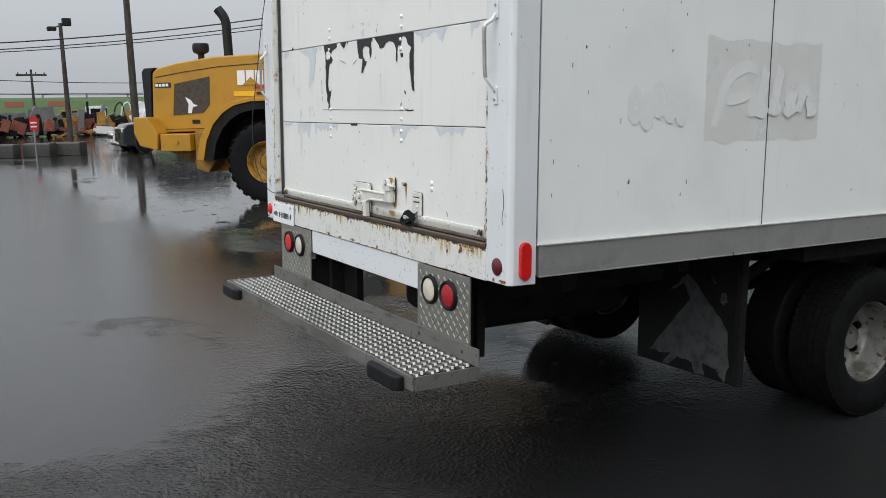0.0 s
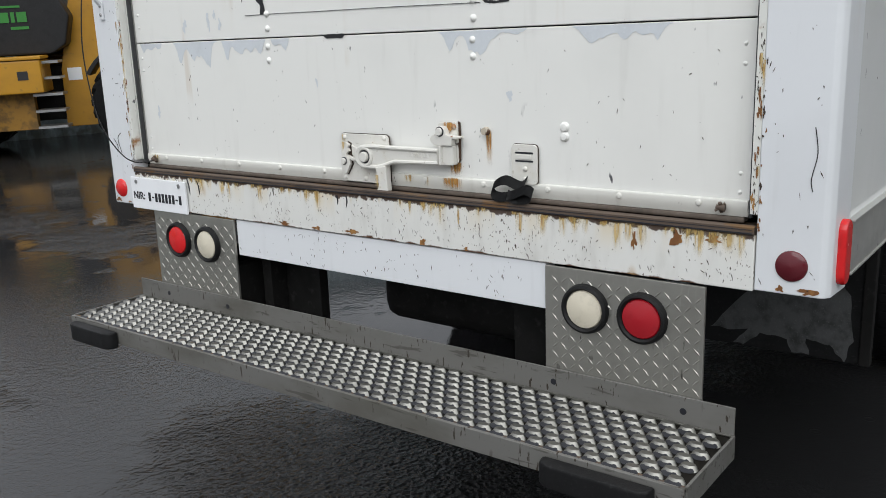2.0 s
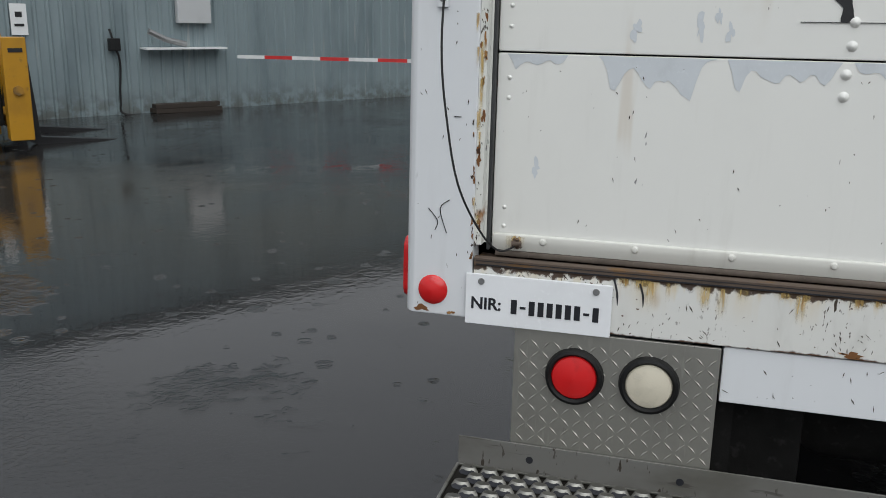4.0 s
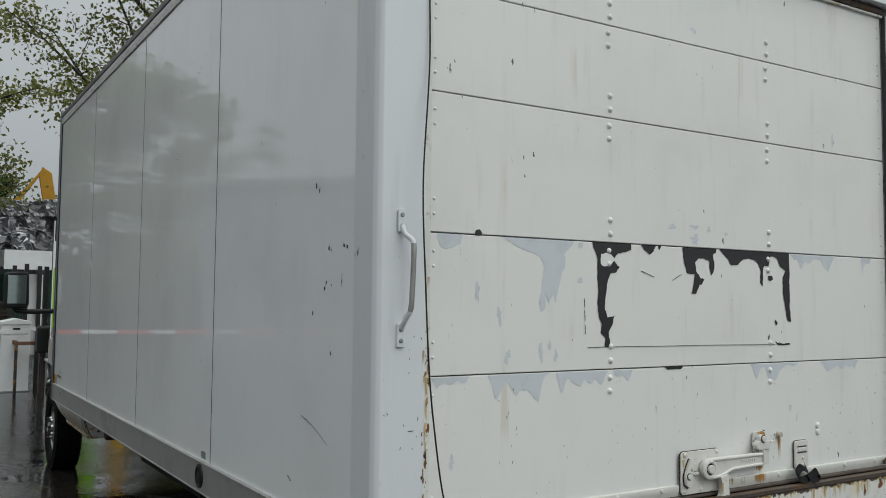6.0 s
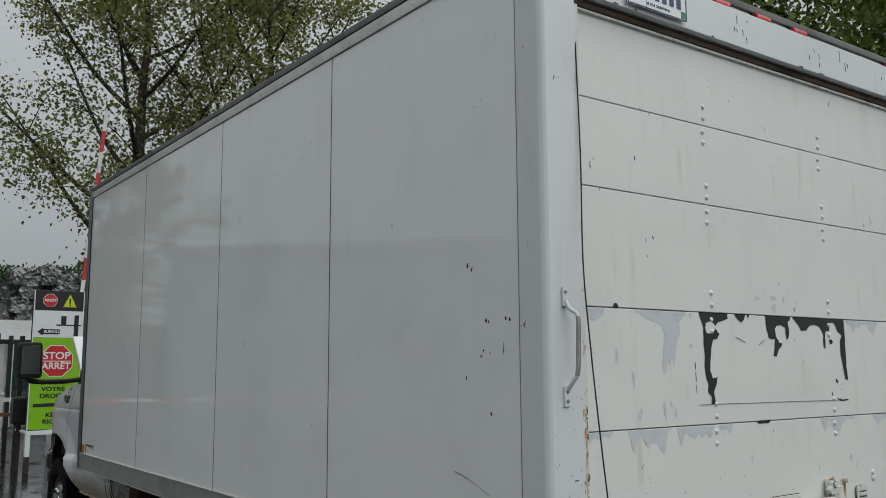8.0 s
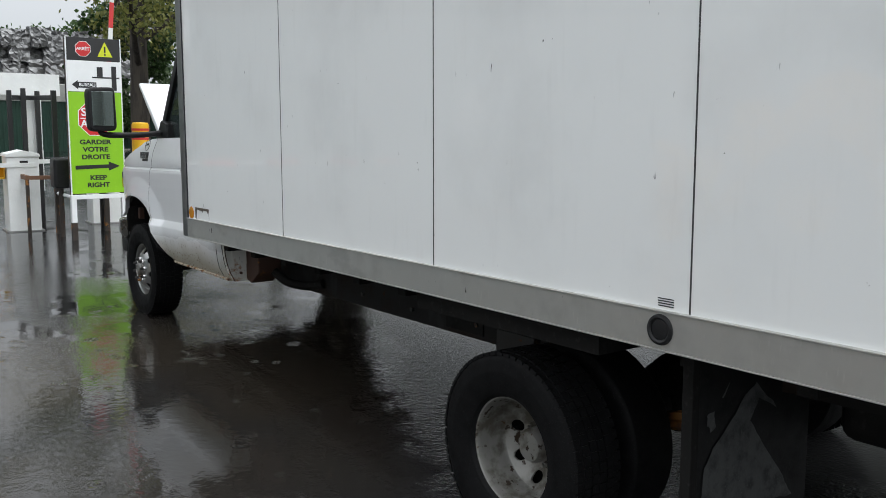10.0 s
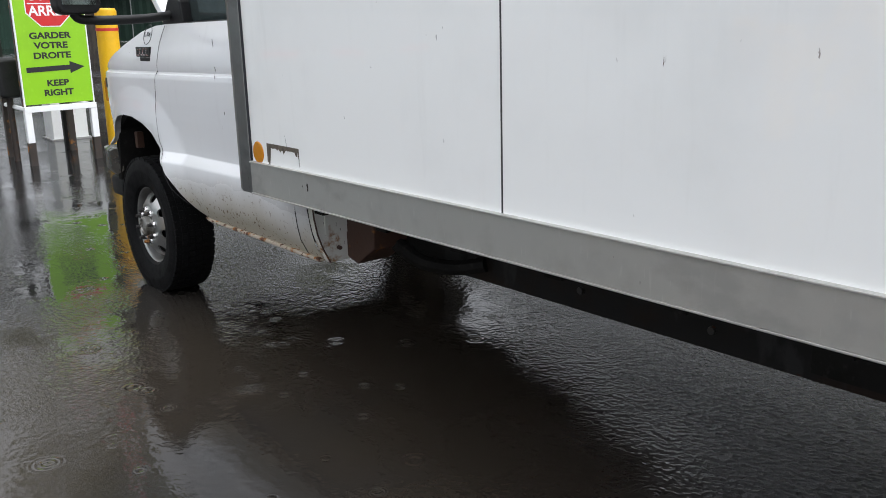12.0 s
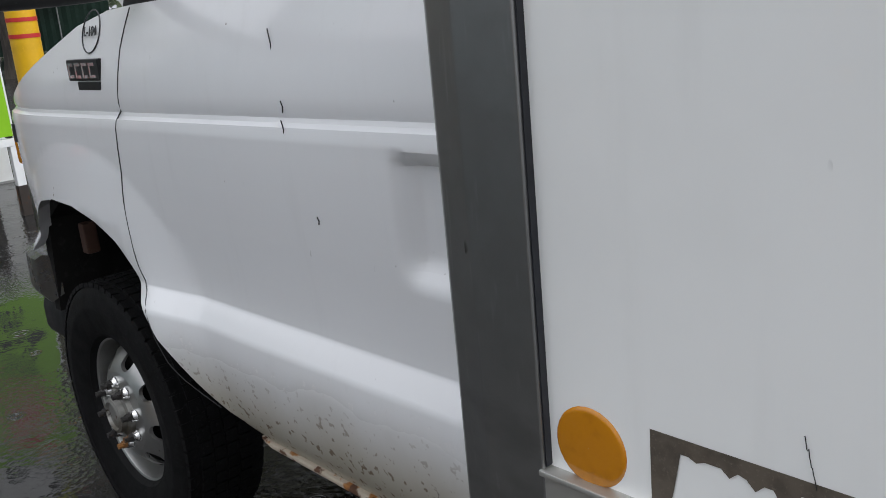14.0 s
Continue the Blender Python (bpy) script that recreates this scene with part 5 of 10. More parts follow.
for s in (1, -1):
    bm = cyl(bmesh.new(), (0.028, s * 0.992, 0.932), (0.028, s * 0.973, 0.934), 0.0075, 0.005, 10)
    cyl(bm, (0.036, s * 0.982, 0.922), (0.026, s * 0.981, 0.944), 0.004, 0.004, 8)
    cyl(bm, (0.034, s * 0.990, 0.942), (0.024, s * 0.972, 0.926), 0.003, 0.003, 8)
    part("corner_catch", bm, TRACK_STEEL, truck, "rusty corner catch")

# the loose wire along the left post
wire = curve_pts([(0.02, 1.045, 2.57), (-0.002, 1.068, 2.47), (-0.008, 1.066, 2.15), (-0.045, 1.104, 1.82), (-0.075, 1.112, 1.56), (-0.105, 1.116, 1.33), (-0.108, 1.098, 1.17), (-0.100, 1.075, 1.06), (-0.071, 1.035, 0.97), (-0.035, 1.005, 0.93), (0.03, 0.985, 0.928)], 7)
part("loose_wire", tube(bmesh.new(), wire, 0.0022, 6), BLACK_PLASTIC, truck, "thin loose black wire")

# side wall details
m = Mat("ghost_paint", (0.69, 0.685, 0.665), 0.35)
m.over(m.ramp(m.noise(6, 5), 0.4, 0.7), (0.73, 0.73, 0.715), 0.25)
GHOST = m.done()
GHOST_LIGHT = plain("ghost_letter_paint", (0.80, 0.80, 0.79), 0.2, vary=0.05)
for x0, x1 in ((0.93, 1.2955), (1.3045, 1.625)):
    bm = bmesh.new()
    n = 30
    rows_ = [[bm.verts.new((x0 + (x1 - x0) * i / n, -1.2126, 1.262 + 0.4 * j)) for j in (0, 1)] for i in range(n + 1)]
    for i, (lo, hi) in enumerate(rows_):
        lo.co.z += 0.03 * noise.noise(Vector((lo.co.x * 9, 1, 0)))
        hi.co.z += 0.02 * noise.noise(Vector((hi.co.x * 9, 7, 0)))
    for a, b in zip(rows_, rows_[1:]):
        bm.faces.new((a[0], b[0], b[1], a[1]))
    part("ghost_sign", bm, GHOST, truck, "faded patch of an old painted sign", smooth=False)
strokes = ([(0.98, 1.32), (1.05, 1.50), (1.16, 1.56), (1.22, 1.54)], [(1.05, 1.42), (1.18, 1.45)], [(1.19, 1.36), (1.21, 1.46)], [(1.23, 1.36), (1.27, 1.55), (1.25, 1.38), (1.29, 1.40)], [(1.31, 1.37), (1.36, 1.56), (1.33, 1.39), (1.37, 1.41)], [(1.40, 1.41), (1.45, 1.45), (1.41, 1.38), (1.47, 1.40)], [(1.48, 1.38), (1.51, 1.46), (1.55, 1.47)], [(1.57, 1.45), (1.55, 1.42), (1.58, 1.39), (1.54, 1.375)])
for depth, st in enumerate(strokes):
    pts = [p - Vector((0, i * 0.00003, 0)) for i, p in enumerate(curve_pts([(x, -1.2138 - depth * 0.0009, z) for x, z in st], 6))]
    bm = bmesh.new()
    prev = None
    for i, p in enumerate(pts):
        d = pts[min(i + 1, len(pts) - 1)] - pts[max(i - 1, 0)]
        nrm = Vector((-d.z, 0, d.x)).normalized() * 0.025 * (0.6 + 0.4 * math.sin(math.pi * i / (len(pts) - 1)))
        cur = (bm.verts.new(p + nrm), bm.verts.new(p - nrm))
        if prev:
            bm.faces.new((prev[0], cur[0], cur[1], prev[1]))
        prev = cur
    part("ghost_stroke", bm, GHOST_LIGHT, truck, smooth=False)
bm = bmesh.new()
for k in range(5):
    bmesh.ops.create_circle(bm, cap_ends=True, segments=18, radius=0.055, matrix=Matrix.Translation((0.56 + k * 0.06, -1.2142 - k * 0.0004, 1.40 + 0.05 * noise.noise(Vector((k * 1.7, 0, 0))))) @ Matrix.Rotation(math.pi / 2, 4, "X") @ Matrix.Diagonal((0.7, 1.3, 1, 1)))
part("ghost_stroke", bm, GHOST_LIGHT, truck, smooth=False)
part("side_reflector", lathe(bmesh.new(), [(0.0001, 0.0035), (0.034, 0.0035), (0.037, 0.002), (0.0385, 0.0)], (5.008, 1.212, 0.946), "y", 30), AMBER_LENS, truck, "round amber side reflector")
bm = bmesh.new()
prev = None
for i in range(31):
    x = 4.945 - 0.215 * i / 30
    h = 0.014 + 0.06 * max(0, noise.noise(Vector((x * 50, 3, 0)))) + (0.052 - i * 0.010 if i < 4 else 0) + (0.055 if i == 30 else 0)
    top = 0.984 - 0.0015 * i / 30
    a, b = bm.verts.new((x, 1.2128, top)), bm.verts.new((x, 1.2128, top - h))
    if prev:
        bm.faces.new((prev[0], a, b, prev[1]))
    prev = (a, b)
part("sticker_remains", bm, STICKER_BROWN, truck, "half-scraped brown sticker", smooth=False)
filler = part("fuel_filler", lathe(bmesh.new(), [(0.030, -0.02), (0.030, 0.004), (0.036, 0.008), (0.043, 0.006), (0.045, 0.0)], (1.392, 1.222, 0.856), "y", 30), BLACK_PLASTIC, truck, "round black fuel filler cup")
part("filler_cap", lathe(bmesh.new(), [(0.0001, 0.004), (0.026, 0.004), (0.0295, 0.002)], (1.392, 1.222, 0.856), "y", 24), BLACK_PLASTIC, filler)
bm = bmesh.new()
for k in range(4):
    bx(bm, 1.355, 1.41, 1.2124, 1.2134, 0.922 + k * 0.007, 0.925 + k * 0.007)
part("filler_sticker_lines", bm, BLACK_PRINT, truck, smooth=False)
for x0, z0, x1, z1, w in ((0.45, 1.185, 0.37, 1.165, 0.0022), (0.36, 1.162, 0.27, 1.125, 0.0012), (4.815, 1.02, 4.805, 0.98, 0.001), (0.55, 1.0, 0.52, 0.985, 0.002)):
    pts = [Vector((x0 + (x1 - x0) * k / 14, 1.2132, z0 + (z1 - z0) * k / 14 + 0.006 * noise.noise(Vector((k * 0.9, x0, 0))))) for k in range(15)]
    part("scratch", tube(bmesh.new(), pts, w * 0.4, 4), BLACK_PEEL, truck)
rng = random.Random(5)
for k, (x, z) in enumerate(((0.371, 1.845), (0.35, 1.83), (0.279, 1.662), (0.265, 1.655), (0.182, 1.664), (0.165, 1.66), (0.292, 1.566), (0.305, 1.55), (0.26, 1.56), (0.382, 1.482), (0.258, 1.373), (1.208, 1.354), (3.202, 1.631), (0.62, 1.42), (0.55, 1.95), (1.9, 1.7), (2.6, 1.3), (4.3, 1.25), (4.45, 1.1))):
    big = 1.6 if k < 11 else 0.7
    bm = blot(k + 200, 0, 0, 0, rng.uniform(0.005, 0.011) * big, rng.uniform(0.007, 0.016) * big, 9)
    bmesh.ops.transform(bm, verts=bm.verts[:], matrix=Matrix.Translation((x, 1.2129, z)) @ Matrix.Rotation(math.pi / 2, 4, "Z"))
    part("paint_chip", bm, BLACK_PEEL, truck, smooth=False)
for k in range(22):
    x, z = rng.uniform(1.5, 3.6), rng.uniform(2.1, 2.55)
    l = rng.uniform(0.01, 0.05)
    part("scuff", tube(bmesh.new(), [(x, 1.2124, z), (x + l, 1.2124, z + 0.12 * l)], 0.0008, 4), BOLT_STEEL, truck)
rng = random.Random(8)
for k in range(26):
    x, z = rng.uniform(0.15, 1.9), rng.uniform(0.95, 1.9)
    bm = blot(k + 300, 0, 0, 0, rng.uniform(0.004, 0.010), rng.uniform(0.010, 0.03), 8)
    bmesh.ops.transform(bm, verts=bm.verts[:], matrix=Matrix.Translation((x, -1.2129, z)) @ Matrix.Rotation(-math.pi / 2, 4, "Z"))
    part("paint_chip", bm, BLACK_PEEL, truck, smooth=False)


# wheels
def tyre_mesh(r, w, rim, cy):
    """A tyre round the y axis, with moulded ribs on its side walls; cy: the middle plane."""
    half = [(rim, 0.36), (rim + 0.012, 0.425), (rim + 0.018, 0.43), (rim + 0.024, 0.45), (rim + (r - rim) * 0.35, 0.488), (rim + (r - rim) * 0.52, 0.500), (rim + (r - rim) * 0.54, 0.506), (rim + (r - rim) * 0.60, 0.506), (rim + (r - rim) * 0.62, 0.500), (r - 0.036, 0.487), (r - 0.018, 0.462), (r - 0.009, 0.43), (r - 0.006, 0.40)]
    prof = [(a, -w * b) for a, b in half] + [(r - 0.005, 0)] + [(a, w * b) for a, b in reversed(half)]
    return lathe(bmesh.new(), prof, (0, cy, 0), "y", 64)


def tread_mesh(r, w, cy):
    """The blocks of the tread: low, close-set, with short shoulder lugs."""
    bm = bmesh.new()
    n = 62
    for k in range(n):
        a = 2 * math.pi * k / n
        for s in (-1, 1):
            for (y0, y1, da, low) in ((0.33, 0.465, 0.0, 0.004), (0.17, 0.31, 0.03, 0.0), (0.01, 0.145, 0.055, 0.0)):
                m = Matrix.Translation((0, cy, 0)) @ Matrix.Rotation(a + da * s, 4, "Y") @ Matrix.Translation((0, s * w * (y0 + y1) / 2, r - 0.006 - low)) @ Matrix.Rotation(s * (0.5 if low else 0.0) * 0.35, 4, "X") @ Matrix.Diagonal((2 * math.pi * r / n * 0.80, w * (y1 - y0), 0.012, 1))
                bmesh.ops.create_cube(bm, size=1, matrix=m)
    return bm


def pierced_disc(bm, table, n, rc, rh, r0, r1, centre, side, depth):
    """A dished ring from r0 to r1 with n round holes of radius rh on the circle rc; table: (radius, height) across the dish."""
    def put(r, a, drop=0.0):
        return Vector(centre) + Vector((r * math.cos(a), side * (lerp_at(table, r) - drop), r * math.sin(a)))
    half = math.pi / n
    for k in range(n):
        mid = 2 * half * k + 0.2
        rim_pts = [(r0, -half + 2 * half * i / 6) for i in range(6)] + [(r0 + (r1 - r0) * i / 4, half) for i in range(4)] + [(r1, half - 2 * half * i / 6) for i in range(6)] + [(r1 - (r1 - r0) * i / 4, -half) for i in range(4)]
        outer, inner, back = [], [], []
        for r, a in rim_pts:
            u, v = r * math.cos(a) - rc, r * math.sin(a)
            l = math.hypot(u, v)
            u, v = rc + u / l * rh, v / l * rh
            outer.append(bm.verts.new(put(r, mid + a)))
            inner.append(bm.verts.new(put(math.hypot(u, v), mid + math.atan2(v, u))))
            back.append(bm.verts.new(put(math.hypot(u, v), mid + math.atan2(v, u), depth)))
        m = len(rim_pts)
        for i in range(m):
            j = (i + 1) % m
            bm.faces.new((outer[i], outer[j], inner[j], inner[i]))
            bm.faces.new((inner[i], inner[j], back[j], back[i]))
    bmesh.ops.remove_doubles(bm, verts=bm.verts[:], dist=1e-5)
    bmesh.ops.recalc_face_normals(bm, faces=bm.faces[:])
    return bm


RIM_PROFILE = [(0.215, -0.085), (0.195, -0.075), (0.192, 0.06), (0.198, 0.078), (0.213, 0.086), (0.216, 0.082)]


def wheel(name, x, y, z, side, front):
    """A steel wheel with hand holes and lug nuts, and its tyre."""
    hub = thing(name, "", "", pose(x, y, z))
    hub.parent = truck
    cy = -side * 0.1125
    r = 0.364 if front else 0.372
    tyre = part("tyre", tyre_mesh(r, 0.225, 0.203, cy), TYRE, hub, "wet black all-terrain tyre", angle=40)
    tagged(part("tread", tread_mesh(r, 0.225, cy), TYRE, tyre, smooth=False), kind="stuff")
    paint = WHEEL_STEEL if front else WHEEL_DIRTY
    part("rim", lathe(bmesh.new(), RIM_PROFILE, (0, cy, 0), "y", 48, side), paint, hub, "silver painted steel rim")
    if front:
        dish = [(0.0, 0.096), (0.100, 0.096), (0.112, 0.094), (0.135, 0.084), (0.165, 0.058), (0.180, 0.034), (0.1935, 0.018)]
    else:
        dish = [(0.0, -0.105), (0.095, -0.105), (0.12, -0.10), (0.150, -0.085), (0.180, -0.05), (0.190, -0.03), (0.1935, 0.03)]
    bm = pierced_disc(bmesh.new(), dish, 8, 0.147, 0.0235, 0.112, 0.180, (0, cy, 0), side, 0.010)
    lathe(bm, [(q, lerp_at(dish, q)) for q in (0.1935, 0.188, 0.180)], (0, cy, 0), "y", 48, side)
    lathe(bm, [(q, lerp_at(dish, q)) for q in (0.112, 0.100, 0.0001)], (0, cy, 0), "y", 48, side)
    part("wheel_disc", bm, paint, hub, "silver wheel disc with round hand holes", angle=50)
    inward = 0.055 if front else -0.14
    part("brake_drum", lathe(bmesh.new(), [(0.178, inward - 0.09), (0.176, inward - 0.012), (0.165, inward - 0.03), (0.0001, inward - 0.03)], (0, cy, 0), "y", 32, side), UNDERBODY, hub)
    base = lerp_at(dish, 0.085)
    for k in range(8):
        a = 2 * math.pi * k / 8 + 0.59
        q = Vector((0.083 * math.cos(a), cy + side * base, 0.083 * math.sin(a)))
        out = Vector((0, side, 0))
        nut = part("lug_nut", lathe(bmesh.new(), [(0.0175, 0.0), (0.0175, 0.006), (0.014, 0.011), (0.0135, 0.020)], q, "y", 14, side), CHROME if front else paint, hub, "bright lug nut")
        bm = cyl(bmesh.new(), q + out * 0.010, q + out * 0.030, 0.0125, 0.0115, 6)
        cyl(bm, q + out * 0.030, q + out * 0.042, 0.008, None, 8)
        part("stud", bm, UNDER_RUST if front else paint, nut)
    prof = [(0.064, 0.094), (0.062, 0.108), (0.050, 0.112), (0.048, 0.128), (0.040, 0.132), (0.036, 0.124), (0.0001, 0.124)] if front else [(0.068, -0.11), (0.066, -0.03), (0.055, -0.01), (0.0001, -0.008)]
    part("hub_cap", lathe(bmesh.new(), prof, (0, cy, 0), "y", 26, side), WHEEL_DIRTY, hub, "dull grey-brown hub")
    return hub


wheel("wheel", 6.78, 0.985, 0.364, 1, True)
wheel("wheel", 6.78, -0.985, 0.364, -1, True)
for side in (1, -1):
    wheel("wheel", 2.15 if side > 0 else 2.27, side * 1.15, 0.252, side, False)
    inner = part("inner_tyre", tyre_mesh(0.372, 0.225, 0.203, 0), TYRE, truck, "inner twin tyre", angle=40)
    inner.matrix_basis = pose(2.15 if side > 0 else 2.27, side * 0.745, 0.252)
    bm = lathe(bmesh.new(), [(0.21, -0.08), (0.19, -0.07), (0.19, 0.07), (0.21, 0.08)], (0, 0, 0), "y", 30)
    place(part("inner_rim", bm, WHEEL_STEEL, truck), pose(2.15 if side > 0 else 2.27, side * 0.745, 0.252))

# underbody
for s in (1, -1):
    bm = prism(bmesh.new(), [(0.30, 0.56), (0.30, 0.72), (4.9, 0.72), (5.3, 0.62), (5.3, 0.46), (4.9, 0.43), (2.46, 0.428), (2.36, 0.46), (2.27, 0.58), (2.0, 0.60), (1.6, 0.55)], "y", s * 0.47, s * 0.55)
    part("chassis_rail", bm, RAIL_BLACK, truck, "black chassis rail with rust showing through")
    part("front_rail", box(5.2, 7.2, s * 0.39, s * 0.46, 0.46, 0.60), UNDERBODY, truck)
    for bx_, bz in ((3.05, 0.50), (3.25, 0.62), (3.6, 0.49), (3.66, 0.60), (4.1, 0.50), (4.5, 0.60), (4.62, 0.50)):
        part("rail_bolt", cyl(bmesh.new(), (bx_, s * 0.548, bz), (bx_, s * 0.562, bz), 0.014, 0.012, 8), UNDER_RUST, truck)
    part("rail_plate", box(3.00, 3.30, s * 0.5505, s * 0.556, 0.45, 0.66, bevel=0.002), UNDERBODY, truck)
    part("subframe_beam", box(0.12, 5.0, s * 0.36, s * 0.48, 0.722, 0.774), UNDERBODY, truck)
    part("leaf_spring", tube(bmesh.new(), curve_pts([(1.50, s * 0.55, 0.46), (1.9, s * 0.55, 0.34), (2.22, s * 0.55, 0.315), (2.52, s * 0.55, 0.315), (2.79, s * 0.55, 0.335)], 4), 0.024, 6), SPRING_RUST, truck, "orange brown rusty leaf spring")
    part("leaf_spring", tube(bmesh.new(), curve_pts([(1.75, s * 0.55, 0.34), (2.22, s * 0.55, 0.275), (2.68, s * 0.55, 0.292)], 4), 0.022, 6), SPRING_RUST, truck, "orange brown rusty leaf spring")
for k in range(13):
    part("cross_member", box(0.25 + k * 0.39, 0.31 + k * 0.39, -1.015, 1.015, 0.70, 0.774), UNDERBODY, truck)
bm = cyl(bmesh.new(), (2.22, -0.7, 0.252), (2.22, 0.7, 0.252), 0.06, None, 16)
lathe(bm, [(0.0001, -0.17), (0.10, -0.14), (0.17, -0.05), (0.17, 0.05), (0.10, 0.14), (0.0001, 0.17)], (2.25, 0.05, 0.27), "x", 20)
part("rear_axle", bm, UNDERBODY, truck)
for s in (1, -1):
    part("spring_hanger", prism(bmesh.new(), [(2.60, 0.52), (2.86, 0.52), (2.865, 0.40), (2.842, 0.345), (2.79, 0.31), (2.745, 0.32), (2.715, 0.36), (2.62, 0.44)], "y", s * 0.535, s * 0.59, bevel=0.008), UNDER_RUST, truck, "rusty spring hanger")
    part("spring_eye_bolt", cyl(bmesh.new(), (2.79, s * 0.588, 0.345), (2.79, s * 0.606, 0.345), 0.022, 0.019, 10), SPRING_RUST, truck)
    # dark slab added to hide the light gap above the rear wheel
    part("wheel_gap_slab", box(1.72, 2.74, s * 0.50, s * 1.12, 0.70, 0.772), UNDERBODY, truck)
part("drive_shaft", cyl(bmesh.new(), (2.5, 0.04, 0.30), (5.2, 0.0, 0.45), 0.05, None, 14), UNDERBODY, truck)
part("front_axle", cyl(bmesh.new(), (6.79, -0.85, 0.38), (6.79, 0.85, 0.38), 0.055, None, 12), UNDERBODY, truck)
# dark plates placed along the camera's view to close a bright gap
for s in (1, -1):
    bm = box(0.17, 0.21, s * 0.37, s * 0.76, 0.38, 0.70, bevel=0.006)
    bx(bm, 0.10, 0.165, s * 0.52, s * 0.56, 0.42, 0.64)
    bx(bm, 0.10, 0.165, s * 0.70, s * 0.74, 0.42, 0.64)
    part("step_support", bm, UNDERBODY, truck, "dark plate with brackets, added under the step")
part("fuel_tank", box(0.42, 1.35, -0.34, 0.34, 0.36, 0.70, bevel=0.06, seg=3), UNDERBODY, truck, "black fuel tank")
part("engine_sump", box(5.1, 6.9, -0.32, 0.32, 0.36, 0.95, bevel=0.06), UNDERBODY, truck)
part("muffler", cyl(bmesh.new(), (3.2, -0.68, 0.42), (4.3, -0.68, 0.42), 0.12, None, 18), UNDER_RUST, truck)
part("exhaust_pipe", tube(bmesh.new(), curve_pts([(3.2, -0.68, 0.42), (2.8, -0.62, 0.46), (2.3, -0.60, 0.62), (1.85, -0.62, 0.50), (1.60, -0.64, 0.47)], 5), 0.032, 10), UNDER_RUST, truck, "rusty exhaust pipe")
PRINT = [(0.579, 0.502), (0.706, 0.609), (0.761, 0.58), (0.825, 0.51), (0.917, 0.436), (0.963, 0.378), (0.981, 0.211), (0.958, 0.13), (0.905, 0.18), (0.823, 0.194), (0.842, 0.134), (0.774, 0.134), (0.756, 0.183), (0.662, 0.184), (0.6, 0.132), (0.559, 0.134), (0.613, 0.191), (0.472, 0.176), (0.527, 0.252), (0.649, 0.394), (0.729, 0.487), (0.687, 0.556)]
SPOT = [(0.923, 0.557), (0.956, 0.546), (0.954, 0.511), (0.935, 0.491), (0.912, 0.509)]
DASH = [(0.839, 0.639), (0.885, 0.595), (0.876, 0.588)]
for s in (1, -1):
    bm = prism(bmesh.new(), [(s * 0.379, 0.122), (s * 1.035, 0.128), (s * 1.035, 0.78), (s * 0.379, 0.78)], "x", 1.422, 1.437, bevel=0.003)
    flap = part("mud_flap", bm, RUBBER, truck, "black rubber mud flap with scuffed grey print")
    for outline in (PRINT, SPOT, DASH):
        bm = bmesh.new()
        vs = []
        for (y0, z0), (y1, z1) in zip(outline, outline[1:] + outline[:1]):
            for k in range(4):
                y, z = y0 + (y1 - y0) * k / 4, z0 + (z1 - z0) * k / 4
                d = noise.noise_vector(Vector((y * 40, z * 40, s))) * 0.010
                vs.append(bm.verts.new((1.418, s * (y + d.x), z + d.y)))
        bm.faces.new(vs)
        bm.normal_update()
        bmesh.ops.triangulate(bm, faces=bm.faces[:], ngon_method="EAR_CLIP")
        part("flap_print", bm, FLAP_GREY, flap, "worn grey print", smooth=False)
    part("flap_edge_bar", box(1.410, 1.450, s * 1.005, s * 1.041, 0.128, 0.79, bevel=0.004), UNDERBODY, flap)

# ---- the cab ----
TOP_LINE = [(5.10, 1.405), (6.38, 1.395), (6.50, 1.39), (6.66, 1.365), (6.86, 1.305), (7.09, 1.235), (7.24, 1.185), (7.34, 1.13), (7.40, 1.06), (7.43, 0.96)]
ARCH = [(5.10, 0.500), (5.99, 0.505), (6.03, 0.518), (6.10, 0.54), (6.18, 0.59), (6.27, 0.66), (6.42, 0.785), (6.53, 0.88), (6.62, 0.918), (6.74, 0.945), (6.88, 0.948), (7.0, 0.930), (7.10, 0.89), (7.17, 0.83), (7.23, 0.75), (7.43, 0.745)]
PROFILE = [(0.46, 0.935), (0.50, 0.952), (0.56, 0.985), (0.62, 1.000), (0.70, 1.012), (0.750, 1.010), (0.764, 1.006), (0.798, 0.981), (0.802, 0.9785), (0.806, 0.977), (0.83, 0.977), (0.88, 0.979), (0.96, 0.985), (1.04, 0.989), (1.10, 0.990), (1.150, 0.989), (1.166, 0.985), (1.172, 0.974), (1.180, 0.971), (1.188, 0.975), (1.215, 0.976), (1.26, 0.970), (1.31, 0.960), (1.36, 0.945), (1.41, 0.928)]


def ease(v):
    v = min(1.0, max(0.0, v))
    return v * v * (3 - 2 * v)


def cab_y(x, z):
    """How far out the cab's skin lies."""
    y = lerp_at(PROFILE, z - 0.008 * (6.0 - x))
    if x > 6.85:
        y -= 0.10 * ((x - 6.85) / 0.55) ** 2.5
    d = math.hypot((x - 6.72) * 0.95, z - 0.52)
    if x > 6.05:
        y += 0.026 * max(0.0, 1 - abs(d - 0.42) / 0.16)
    # the cup of the door handle
    return y - 0.030 * ease((5.53 - x) / 0.045) * ease((z - 0.935) / 0.050) * ease((1.140 - z) / 0.018)


SKIN_ROWS = sorted({z for z, _ in PROFILE} | {0.925 + 0.012 * k for k in range(19)})


